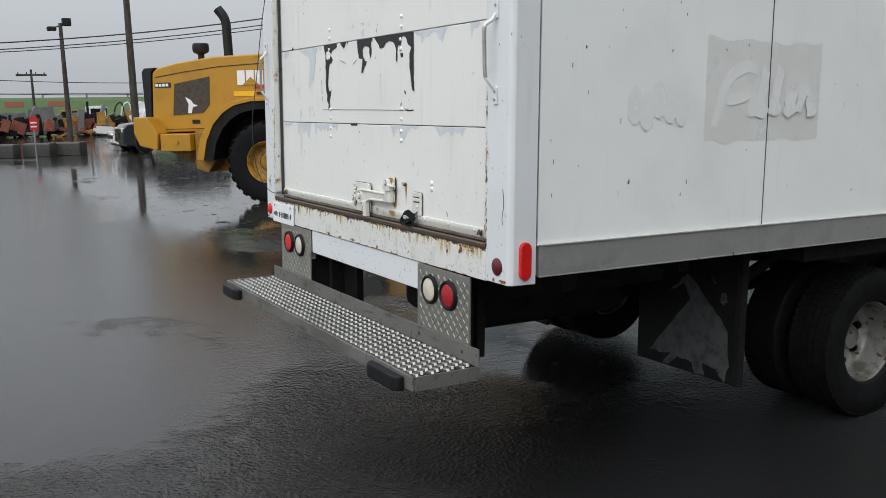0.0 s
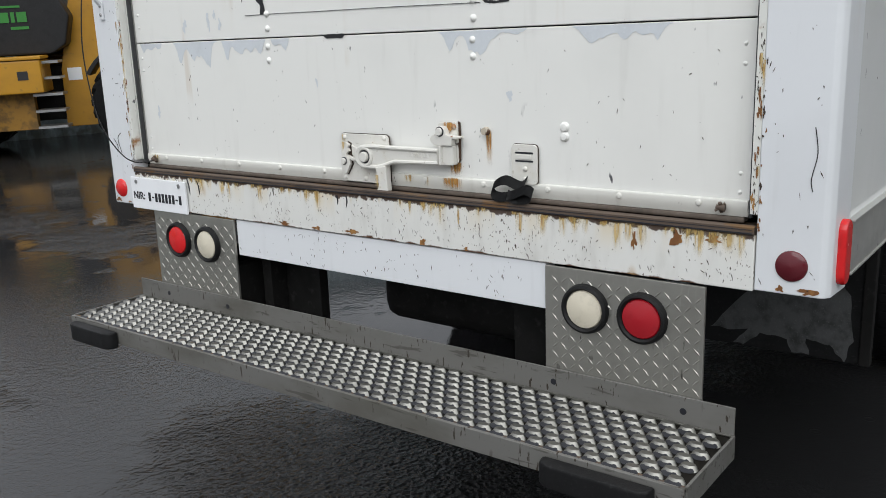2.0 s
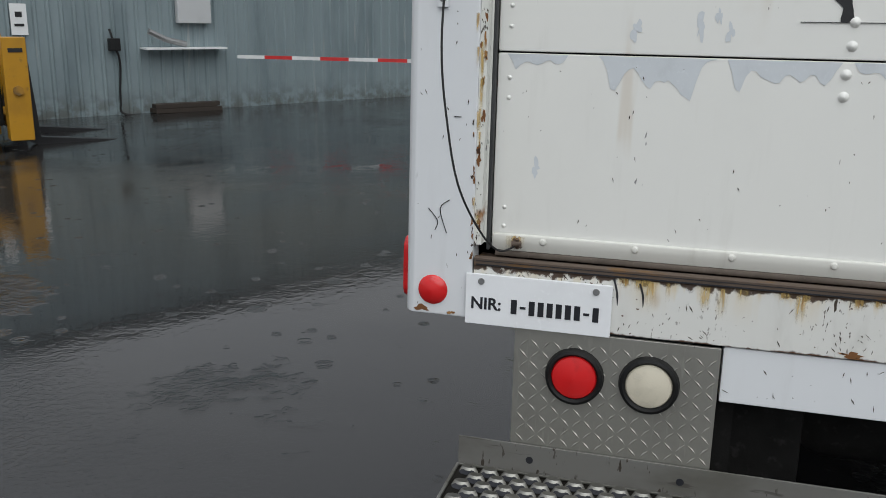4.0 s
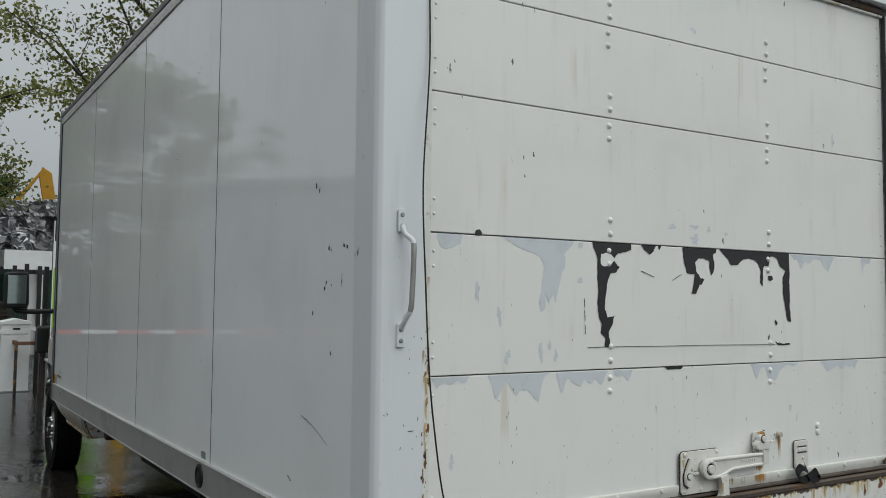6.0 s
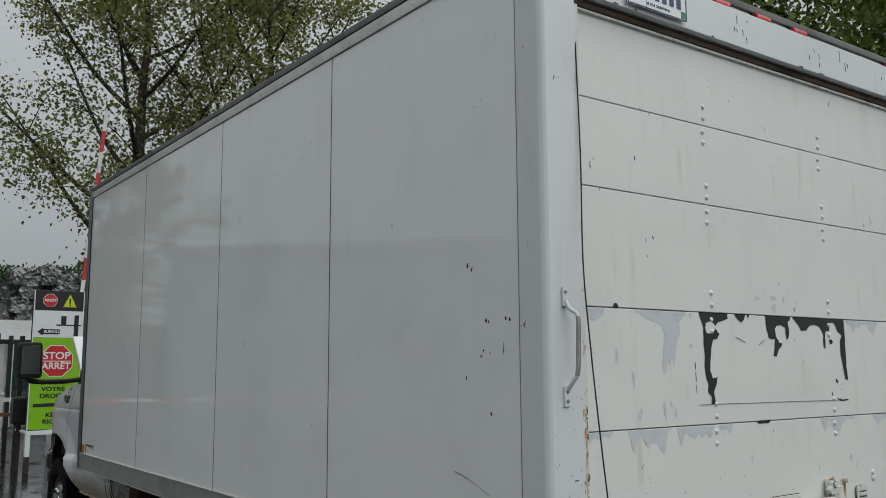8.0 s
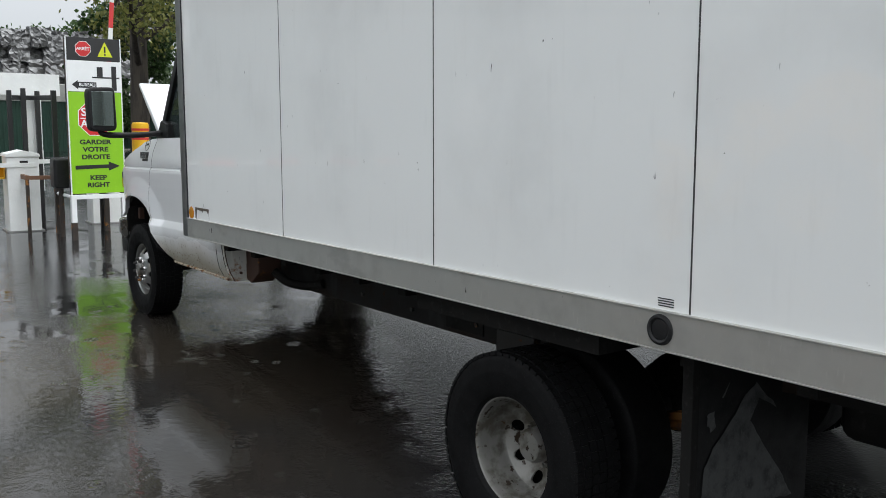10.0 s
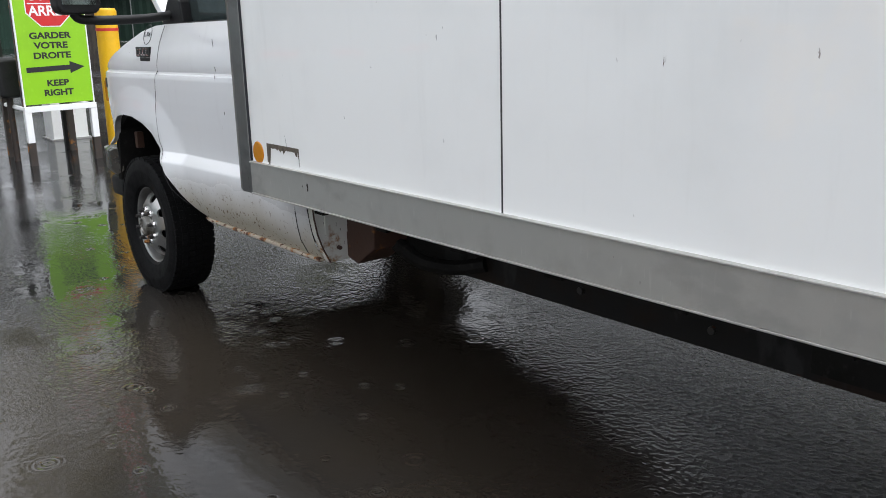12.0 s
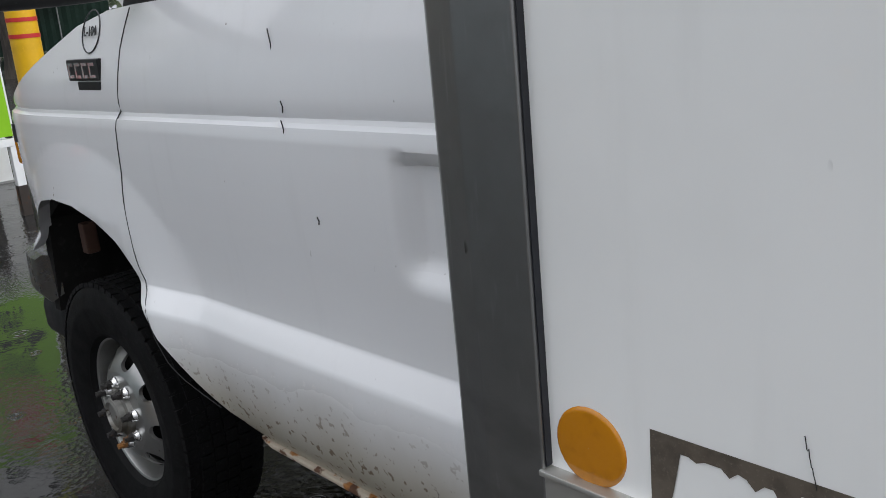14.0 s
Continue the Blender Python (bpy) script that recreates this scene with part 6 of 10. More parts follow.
def cab_side(s, x0, x1, nx, name, parent):
    bm = bmesh.new()
    cols = []
    for i in range(nx + 1):
        x = x0 + (x1 - x0) * i / nx
        lo, hi = lerp_at(ARCH, x), lerp_at(TOP_LINE, x)
        col = [bm.verts.new((x, s * (cab_y(x, lo) - 0.035), lo + 0.012))]
        for k in SKIN_ROWS:
            z = min(max(k + 0.008 * (6.0 - x), lo), hi)
            col.append(bm.verts.new((x, s * cab_y(x, z), z)))
        col.append(bm.verts.new((x, s * (cab_y(x, hi) - 0.05), hi + 0.006)))
        cols.append(col)
    for a, b in zip(cols, cols[1:]):
        for j in range(len(a) - 1):
            bm.faces.new((a[j], b[j], b[j + 1], a[j + 1]))
    bmesh.ops.remove_doubles(bm, verts=bm.verts[:], dist=0.0004)
    bmesh.ops.recalc_face_normals(bm, faces=bm.faces[:])
    return part(name, bm, CAB_PAINT, parent, angle=34)


for s in (1, -1):
    fender = cab_side(s, 6.459, 7.43, 120, "fender", truck)
    fender["label"] = "white front fender with a wide wheel arch"
    door = cab_side(s, 5.05, 6.459, 108, "cab_door", truck)
    door["label"] = "white cab door with a moulded crease"
    # dark liner inside the arch
    bm = bmesh.new()
    prism(bm, [(6.12, 0.53), (6.30, 0.70), (6.50, 0.89), (6.72, 0.965), (6.96, 0.955), (7.18, 0.84), (7.24, 0.55), (7.28, 0.55), (7.22, 0.88), (6.98, 1.0), (6.72, 1.01), (6.46, 0.93), (6.26, 0.73), (6.06, 0.53)], "y", s * 0.55, s * 0.93)
    part("arch_liner", bm, UNDERBODY, truck)
    part("inner_fender", box(5.95, 7.1, s * 0.50, s * 0.56, 0.45, 1.15), UNDERBODY, truck)
    # rocker with rust, rear lower corner
    part("rocker", prism(bmesh.new(), [(5.06, 0.490), (6.03, 0.500), (6.07, 0.515), (5.06, 0.505)], "y", s * 0.90, s * 0.968, bevel=0.006), ROCKER_RUST, truck, "rust-eaten rocker edge")
    part("cab_corner", prism(bmesh.new(), [(s * 0.80, 0.495)] + [(s * (cab_y(5.06, z) - 0.004), z) for z in (0.49, 0.55, 0.61, 0.67, 0.73, 0.79)] + [(s * 0.80, 0.79)], "x", 5.02, 5.054, bevel=0.003), JAMB_PAINT, truck, "white lower cab corner, rusting", angle=60)
    part("corner_plate", prism(bmesh.new(), [(s * 0.86, 0.60), (s * 0.955, 0.60), (s * 0.962, 0.73), (s * 0.95, 0.76), (s * 0.86, 0.76)], "x", 5.013, 5.021, bevel=0.003), JAMB_PAINT, truck, "bolted white cover plate")
    for by, bz in ((0.935, 0.74), (0.90, 0.545)):
        part("corner_bolt", cyl(bmesh.new(), (5.02, s * by, bz), (5.006, s * by, bz), 0.009, 0.008, 8), BROWN_RUST, truck)
    part("corner_edge", tube(bmesh.new(), [(5.02, s * (cab_y(5.06, z) - 0.006), z) for z in (0.49, 0.55, 0.61, 0.67, 0.73, 0.79)], 0.0035, 5), BROWN_RUST, truck)
    seam = [(5.16 + 0.05 * (0.78 - z) * 0, s * (cab_y(5.16, z) + 0.0006), z) for z in (0.80, 0.74, 0.68, 0.62, 0.57, 0.53, 0.505)]
    part("corner_seam", tube(bmesh.new(), [(x + 0.10 * (0.80 - z) - 0.03, y, z) for x, y, z in seam], 0.0022, 5), BLACK_PRINT, truck)
    part("body_mount", prism(bmesh.new(), [(4.84, 0.78), (4.84, 0.56), (4.96, 0.48), (5.03, 0.50), (5.03, 0.78)], "y", s * 0.70, s * 0.86, bevel=0.01), BROWN_RUST, truck, "rusty body mount")
    part("mount_arm", tube(bmesh.new(), curve_pts([(4.86, s * 0.74, 0.56), (4.76, s * 0.70, 0.50), (4.66, s * 0.62, 0.48), (4.56, s * 0.56, 0.50)], 4), 0.03, 8), UNDERBODY, truck)
    # upper cab: pillars, window, roof
    bm = prism(bmesh.new(), [(6.48, 1.385), (6.40, 1.40), (5.92, 2.05), (6.0, 2.05)], "y", s * 0.82, s * 0.90, bevel=0.01)
    part("windscreen_pillar", bm, BLACK_PLASTIC, truck)
    bm = prism(bmesh.new(), [(6.38, 1.40), (5.16, 1.40), (5.16, 2.02), (5.93, 2.02)], "y", s * 0.872, s * 0.878)
    part("side_window", bm, CAR_GLASS, door, "dark side window", smooth=False)
    part("window_sill_strip", prism(bmesh.new(), [(6.40, 1.382), (5.16, 1.396), (5.16, 1.412), (6.40, 1.400)], "y", s * 0.87, s * 0.918, bevel=0.003), RUBBER, door)
    part("mirror_sail", prism(bmesh.new(), [(6.46, 1.385), (6.20, 1.395), (6.22, 1.50), (6.34, 1.53)], "y", s * 0.86, s * 0.925, bevel=0.012), BLACK_PLASTIC, truck)
    # mirror
    mirror = part("wing_mirror", prism(bmesh.new(), [(s * y, z) for y, z in ((1.250, 1.475), (1.268, 1.448), (1.415, 1.443), (1.440, 1.465), (1.447, 1.725), (1.430, 1.752), (1.277, 1.757), (1.257, 1.742))], "x", 6.29, 6.40, bevel=0.020), BLACK_PLASTIC, truck, "large black wing mirror on an arm")
    part("mirror_glass", box(6.284, 6.2885, s * 1.276, s * 1.421, 1.485, 1.725, bevel=0.001), MIRROR, mirror, "mirror glass", smooth=False)
    part("mirror_arm", tube(bmesh.new(), curve_pts([(6.35, s * 1.36, 1.46), (6.35, s * 1.33, 1.425), (6.34, s * 1.20, 1.418), (6.34, s * 1.02, 1.424), (6.34, s * 0.90, 1.44)], 4), 0.021, 10), BLACK_PLASTIC, mirror)
    # bumper end
    bm = bmesh.new()
    bumper_path = curve_pts([(7.25, s * 0.945, 0.655), (7.34, s * 0.935, 0.655), (7.45, s * 0.88, 0.655), (7.54, s * 0.6, 0.655), (7.56, 0, 0.655)], 5)
    rings = []
    for p in bumper_path:
        rings.append([bm.verts.new(p + Vector(o)) for o in ((0, 0, 0.075), (0.025, s * 0.016, 0.06), (0.03, s * 0.018, -0.045), (0, 0, -0.075), (-0.03, -s * 0.03, -0.05), (-0.03, -s * 0.03, 0.06))])
    for a, b in zip(rings, rings[1:]):
        for k in range(6):
            bm.faces.new((a[k], b[k], b[(k + 1) % 6], a[(k + 1) % 6]))
    bm.faces.new(rings[0])
    bmesh.ops.recalc_face_normals(bm, faces=bm.faces[:])
    part("bumper", bm, DULL_CHROME, truck, "dull chrome front bumper")
    part("bumper_bracket", box(7.06, 7.10, s * 0.84, s * 0.88, 0.74, 0.83, bevel=0.006), BROWN_RUST, truck, "rusty bracket in the arch")
    part("bumper_valance", box(7.24, 7.44, s * 0.80, s * 0.925, 0.44, 0.565, bevel=0.03), BLACK_PLASTIC, truck)
    # badges: plain dark shapes
    bm = box(6.510, 6.690, s * 0.955, s * 0.974, 1.243, 1.292, bevel=0.004)
    bx(bm, 6.512, 6.640, s * 0.957, s * 0.975, 1.222, 1.2425, bevel=0.003)
    badge = part("fender_badge", bm, BLACK_PLASTIC, truck, "black plastic model badge")
    bm = bmesh.new()
    for k in range(4):
        x = 6.676 - k * 0.040
        bx(bm, x - 0.031, x, s * 0.974, s * 0.9765, 1.250, 1.257)
        bx(bm, x - 0.031, x, s * 0.974, s * 0.9765, 1.277, 1.284)
        bx(bm, x - 0.008, x, s * 0.974, s * 0.9765, 1.2575, 1.2765)
    part("badge_bars", bm, CHROME, badge, smooth=False)
    part("side_marker", box(7.20, 7.23, s * 0.88, s * (cab_y(7.215, 1.10) + 0.004), 1.07, 1.125, bevel=0.004), BLACK_PLASTIC, truck)
    part("turn_lamp", box(7.36, 7.455, s * 0.82, s * 0.893, 0.98, 1.10, bevel=0.012), AMBER_LENS, truck, "amber turn lamp")

# unit mark in an oval on the fender
bm = bmesh.new()
pts = [(6.572 + 0.048 * math.cos(a), 0, 1.350 + 0.046 * math.sin(a)) for a in [2 * math.pi * k / 28 for k in range(29)]]
tube(bm, [(x, cab_y(x, z) + 0.0015, z) for x, _, z in pts], 0.0016, 5)
part("unit_oval", bm, BLACK_PRINT, truck)
words("L-104", 0.030, Matrix.Translation((6.572, cab_y(6.572, 1.350) + 0.004, 1.350)) @ LEFT @ Matrix.Rotation(-0.28, 4, "X"), BLACK_PRINT, truck, bold=0.0006)
# door handle recess
part("door_handle", box(5.24, 5.40, 0.962, 0.992, 1.06, 1.118, bevel=0.006), BLACK_PLASTIC, truck, "black door handle")
bm = bmesh.new()
for x, z, h in ((5.83, 1.30, 0.05), (5.80, 1.20, 0.02), (5.79, 1.165, 0.03), (5.72, 1.02, 0.012)):
    y = cab_y(x, z)
    tube(bm, [(x, y + 0.001, z + h / 2), (x - 0.004, y + 0.001, z), (x - 0.002, y + 0.001, z - h / 2)], 0.0011, 4)
tagged(part("paint_run_marks", bm, BLACK_PEEL, truck), kind="stuff")

part("cab_roof", prism(bmesh.new(), [(5.14, 2.02), (5.14, 2.14), (5.5, 2.16), (5.92, 2.10), (6.0, 2.03)], "y", -0.90, 0.90, bevel=0.02), CAB_PAINT, truck)
part("windscreen", prism(bmesh.new(), [(6.46, 1.40), (6.02, 2.03), (6.005, 2.025), (6.445, 1.395)], "y", -0.82, 0.82), CAR_GLASS, truck, "tinted windscreen", smooth=False)
part("cab_back", box(5.14, 5.158, -0.93, 0.93, 0.55, 2.08), UNDERBODY, truck)
part("cab_floor", box(5.16, 6.4, -0.90, 0.90, 0.56, 0.62), UNDERBODY, truck)
part("dashboard", box(6.05, 6.45, -0.84, 0.84, 1.05, 1.38, bevel=0.05), BLACK_PLASTIC, truck)
for y in (0.45, -0.45):
    part("cab_seat", box(5.3, 5.75, y - 0.24, y + 0.24, 0.62, 1.05, bevel=0.06), BLACK_PLASTIC, truck)
    part("seat_back", box(5.22, 5.40, y - 0.24, y + 0.24, 1.0, 1.75, bevel=0.06), BLACK_PLASTIC, truck)
part("engine_bay", box(6.45, 7.32, -0.72, 0.72, 0.80, 1.10, bevel=0.04), UNDERBODY, truck, "dark open engine bay")
part("grille", box(7.36, 7.44, -0.80, 0.80, 0.74, 1.10, bevel=0.02), BLACK_PLASTIC, truck)
# the hood stands open
for s in (1, -1):
    edge = [(6.385, 1.39), (6.41, 1.31), (6.43, 1.20), (6.445, 1.10), (6.456, 1.0), (6.446, 0.91), (6.425, 0.84), (6.36, 0.755), (6.31, 0.66), (6.25, 0.61), (6.16, 0.565)]
    line = curve_pts([(x, 0, z) for x, z in edge], 5)
    part("door_gap", tube(bmesh.new(), [(p.x, s * (cab_y(p.x, p.z) + 0.0002), p.z) for p in line], [0.0017 if p.z > 0.98 else 0.0011 for p in line], 5), SEALANT, truck)
hood = part("hood", prism(bmesh.new(), [(6.56, 1.40), (6.60, 1.43), (6.80, 1.62), (7.05, 1.84), (7.09, 1.83), (6.84, 1.59), (6.62, 1.38)], "y", -0.84, 0.84, bevel=0.01), CAB_PAINT, truck, "white hood standing open", angle=60)


# ---- trees ----
m = Mat("bark", (0.055, 0.045, 0.036), 0.85)
m.over(m.ramp(m.noise(6, 5, (1, 1, 0.25)), 0.45, 0.6), (0.028, 0.023, 0.019))
m.bump(m.noise(16, 5, (1, 1, 0.2)), 0.8, 0.03)
BARK = m.done()


def leaf_material(name, a, b):
    m = Mat(name, a, 0.45, 0, 0.4)
    m.over(m.ramp(m.island(), 0.3, 0.9), b)
    thin = m.n.new("ShaderNodeBsdfTranslucent")   # leaves let some light through
    both = m.n.new("ShaderNodeMixShader")
    both.inputs[0].default_value = 0.4
    m.l.new(m.col, thin.inputs["Color"])
    m.l.new(m.b.outputs[0], both.inputs[1])
    m.l.new(thin.outputs[0], both.inputs[2])
    m.l.new(both.outputs[0], m.n["Material Output"].inputs["Surface"])
    return m.done()


LEAF_OLIVE = leaf_material("olive_spring_leaves", (0.140, 0.158, 0.040), (0.25, 0.25, 0.075))
LEAF_GREEN = leaf_material("fresh_green_leaves", (0.130, 0.190, 0.034), (0.25, 0.30, 0.07))
LEAF_DARK = leaf_material("deep_green_leaves", (0.032, 0.065, 0.020), (0.075, 0.125, 0.042))


def leaves(name, centres, per, spread, size, rng, material, parent):
    """Many small leaves, in loose clumps round the given points."""
    n = len(centres) * per
    g = np.random.default_rng(rng.randrange(10 ** 6))
    c = np.repeat(np.array([tuple(p) for p in centres]), per, axis=0)
    c = c + g.normal(0, 1, (n, 3)) * spread * np.array([1, 1, 0.75])
    a = g.normal(0, 1, (n, 3))
    a /= np.linalg.norm(a, axis=1)[:, None]
    b = np.cross(a, g.normal(0, 1, (n, 3)))
    b /= np.linalg.norm(b, axis=1)[:, None]
    s = (size * g.uniform(0.6, 1.25, n))[:, None]
    v = np.stack([c - a * s * 0.5, c + b * s * 0.36, c + a * s * 0.55, c - b * s * 0.36], axis=1).reshape(-1, 3)
    me = bpy.data.meshes.new(name)
    me.vertices.add(4 * n)
    me.vertices.foreach_set("co", v.ravel())
    me.loops.add(4 * n)
    me.loops.foreach_set("vertex_index", np.arange(4 * n))
    me.polygons.add(n)
    me.polygons.foreach_set("loop_start", np.arange(0, 4 * n, 4))
    me.update()
    me.validate()
    return part(name, me, material, parent, smooth=False)


def tree(x, y, height, trunk, crown, low, seed, leaf, per, size, label, limbs=11, lean=(0, 0), sweep=0.55, full=False):
    """A tapered trunk, limbs that fork twice, and clumps of leaves along the outer twigs."""
    rng = random.Random(seed)
    t = thing("tree", label, "tree", pose(x, y, gz(x, y) - 0.1), "trees round the yard")
    bm = bmesh.new()
    spine = []
    for k in range(9):
        u = k / 8
        spine.append(Vector((lean[0] * u * height + 0.25 * trunk * rng.uniform(-1, 1) * 3 * u, lean[1] * u * height + 0.25 * trunk * rng.uniform(-1, 1) * 3 * u, height * 0.93 * u)))
    pts = curve_pts(spine, 3)
    tube(bm, pts, [trunk * (1.25 if i == 0 else 1) * (1 - 0.92 * i / (len(pts) - 1)) + 0.015 for i in range(len(pts))], 9)
    part("trunk", bm, BARK, t, "dark wet bark", angle=60)
    tips = []
    for k in range(limbs):
        u = low + (0.93 - low) * (k + rng.uniform(0, 0.8)) / limbs
        i = min(int(u * (len(pts) - 1)), len(pts) - 2)
        p = pts[i].lerp(pts[i + 1], 0.5)
        ang = k * 2.4 + rng.uniform(-0.4, 0.4)
        reach = crown * (1.08 - 0.75 * max(0, (u - 0.45) / 0.5)) * rng.uniform(0.75, 1.1)
        d = Vector((math.cos(ang), math.sin(ang), 0))
        rise = sweep * reach * rng.uniform(0.7, 1.5)
        limb = curve_pts([p, p + d * reach * 0.35 + Vector((0, 0, rise * 0.25)), p + d * reach * 0.7 + Vector((0, 0, rise * 0.65)), p + d * reach + Vector((0, 0, rise))], 3)
        r0 = trunk * (0.28 if full else 0.42) * (1 - 0.6 * u)
        bm = bmesh.new()
        tube(bm, limb, [r0 * (1 - 0.9 * i / (len(limb) - 1)) + 0.008 for i in range(len(limb))], 6)
        for j in range(7):
            q = limb[3 + (j % 7)]
            dd = Vector((rng.uniform(-1, 1), rng.uniform(-1, 1), rng.uniform(-0.25, 0.9))).normalized()
            dd = (dd + d * 0.5).normalized()
            ln = reach * rng.uniform(0.22, 0.46)
            mid = q + dd * ln * 0.5 + Vector((0, 0, ln * 0.08))
            end = q + dd * ln + Vector((0, 0, -ln * 0.05))
            tube(bm, [q, mid, end], [0.028, 0.016, 0.006], 4)
            tips += [q + dd * ln * 0.55, mid.lerp(end, 0.5), end]
            for w in range(2):
                e2 = mid + Vector((rng.uniform(-1, 1), rng.uniform(-1, 1), rng.uniform(-0.4, 0.7))).normalized() * ln * 0.45
                tube(bm, [mid, e2], [0.010, 0.004], 3)
                tips.append(e2)
        tips += [limb[-1], limb[-3], limb[5], limb[4]]
        if full:
            tips += [p + Vector((rng.uniform(-0.5, 0.5), rng.uniform(-0.5, 0.5), -0.25)) for p in limb[2:]]
        part("limb", bm, BARK, t, angle=60)
    for k in range(limbs):
        tips.append(pts[-1] + Vector((rng.uniform(-1, 1) * crown * 0.25, rng.uniform(-1, 1) * crown * 0.25, rng.uniform(-0.18, 0.08) * height * 0.6)))
    leaves("crown", tips, per, crown * 0.085, size, rng, leaf, t)
    return t


def at_yaw(eye, yaw, d):
    return eye[0] + d * math.cos(radians(yaw)), eye[1] + d * math.sin(radians(yaw))


E5, E7, E9 = (-1.67, 1.78), (-2.1, 2.9), (-1.07, 3.17)
for (x, y), h, tr, cr, low, seed, leaf, per, size, lab, lim in (
        (at_yaw(E9, -17.2, 30), 18.0, 0.30, 4.6, 0.14, 4, LEAF_OLIVE, 34, 0.14, "tall poplar with sparse olive spring leaves", 22),
        (at_yaw(E7, -24.0, 32), 17.0, 0.28, 4.8, 0.14, 5, LEAF_OLIVE, 34, 0.14, "tall poplar with sparse olive spring leaves", 22),
        (at_yaw(E5, 4.4, 46), 17.0, 0.42, 5.0, 0.14, 6, LEAF_GREEN, 17, 0.24, "tall forked poplar behind the green fence", 14),
        (at_yaw(E5, -0.2, 47), 17.5, 0.42, 5.0, 0.14, 7, LEAF_OLIVE, 17, 0.24, "tall forked poplar behind the green fence", 14),
        (at_yaw(E5, 8.6, 44), 13.0, 0.25, 4.6, 0.04, 8, LEAF_GREEN, 18, 0.24, "dense bright green roadside tree", 14),
        (at_yaw(E5, 12.5, 45), 13.0, 0.25, 4.6, 0.04, 9, LEAF_GREEN, 18, 0.24, "dense bright green roadside tree", 14),
        (at_yaw(E5, -3.6, 75), 10.0, 0.25, 3.6, 0.1, 10, LEAF_DARK, 20, 0.32, "distant dark green tree", 12),
        (at_yaw(E9, -9.6, 85), 9.0, 0.25, 4.0, 0.1, 11, LEAF_DARK, 18, 0.34, "distant dark green tree", 12),
        (at_yaw(E9, -17.4, 44), 10.5, 0.25, 2.5, 0.06, 13, LEAF_DARK, 30, 0.22, "dense dark green tree behind the gate sign", 16),
        (at_yaw(E9, -13.5, 80), 8.0, 0.25, 5.0, 0.1, 12, LEAF_DARK, 18, 0.34, "distant dark green tree", 12)):
    tree(x, y, h, tr, cr, low, seed, leaf, per, size, lab, lim, (0, 0), 0.95 if per == 34 else 0.55)
tree(6.6, -18.6, 16.0, 0.62, 7.6, 0.30, 21, LEAF_GREEN, 95, 0.17, "large old tree with a thick dark trunk", 24, (0.0, 0.0), 0.62, True)

# low bushes in front of the far fence and by the shed
def bush(x, y, h, w, seed, leaf, label):
    rng = random.Random(seed)
    t = thing("bush", label, "bush", pose(x, y, gz(x, y)), "bushes by the fences")
    bm = bmesh.new()
    tips = []
    for k in range(9):
        e = Vector((rng.uniform(-w, w), rng.uniform(-w, w), h * rng.uniform(0.45, 1)))
        tube(bm, [(0, 0, 0), e * 0.5 + Vector((0, 0, 0.1)), e], [0.03, 0.02, 0.006], 5)
        tips += [e, e * 0.75, e * 0.5 + Vector((0, 0, 0.1))]
    part("stem", bm, BARK, t)
    leaves("leafage", tips, 34, w * 0.30, 0.15, rng, leaf, t)


bush(9.2, -20.1, 2.9, 0.8, 3, LEAF_GREEN, "green sapling beside the shed fence")
bush(*at_yaw(E5, 10.5, 40), 3.2, 1.6, 4, LEAF_GREEN, "bright green bush by the fence")

# ---- the gate: sign, barriers, bollards ----
SIGN_GREEN = plain("lime_green_sign_sheet", (0.24, 0.52, 0.012), 0.35, vary=0.08, scale=3)
SIGN_WHITE = plain("white_sign_sheet", (0.78, 0.79, 0.80), 0.35, vary=0.06, scale=3)
SIGN_BLACK = plain("black_sign_sheet", (0.015, 0.015, 0.017), 0.4, vary=0.15)
SIGN_RED = plain("stop_red_sheet", (0.55, 0.022, 0.025), 0.35, vary=0.1)
SIGN_YELLOW = plain("lime_yellow_sheet", (0.62, 0.66, 0.02), 0.35, vary=0.08)
POST_BROWN = rusted("brown_painted_post", (0.030, 0.022, 0.018), 0.15)
GATE_WHITE = plain("gate_white_paint", (0.74, 0.75, 0.75), 0.4, vary=0.12, scale=4)
YELLOW_PAINT = plain("bollard_yellow_plastic", (0.78, 0.44, 0.012), 0.4, vary=0.12, scale=5)
ARM_RED = plain("barrier_red_tape", (0.58, 0.035, 0.035), 0.4, vary=0.12)
BROWN_WOOD = plain("weathered_brown_board", (0.17, 0.085, 0.05), 0.7, vary=0.4, scale=6, bump=0.2)

sign = thing("gate_sign", "lime green and white gate sign on brown posts", "sign", pose(11.22, 0.07, 0, 0, 0, 2))
W2 = 0.318
board = part("green_board", box(-0.012, 0.012, -W2, W2, 0.575, 1.815, bevel=0.003), SIGN_GREEN, sign, "lime green board with arrow")
part("board_edge", box(-0.011, 0.011, -W2 - 0.012, -W2 - 0.0005, 0.56, 2.47), SIGN_WHITE, sign)
part("board_edge", box(-0.011, 0.011, W2 + 0.0005, W2 + 0.012, 0.56, 2.47), SIGN_WHITE, sign)
white_board = part("white_board", box(-0.012, 0.012, -W2, W2, 1.819, 2.19, bevel=0.003), SIGN_WHITE, sign, "white office sign")
black_board = part("black_board", box(-0.012, 0.012, -W2, W2, 2.194, 2.465, bevel=0.003), SIGN_BLACK, sign, "black warning sign")


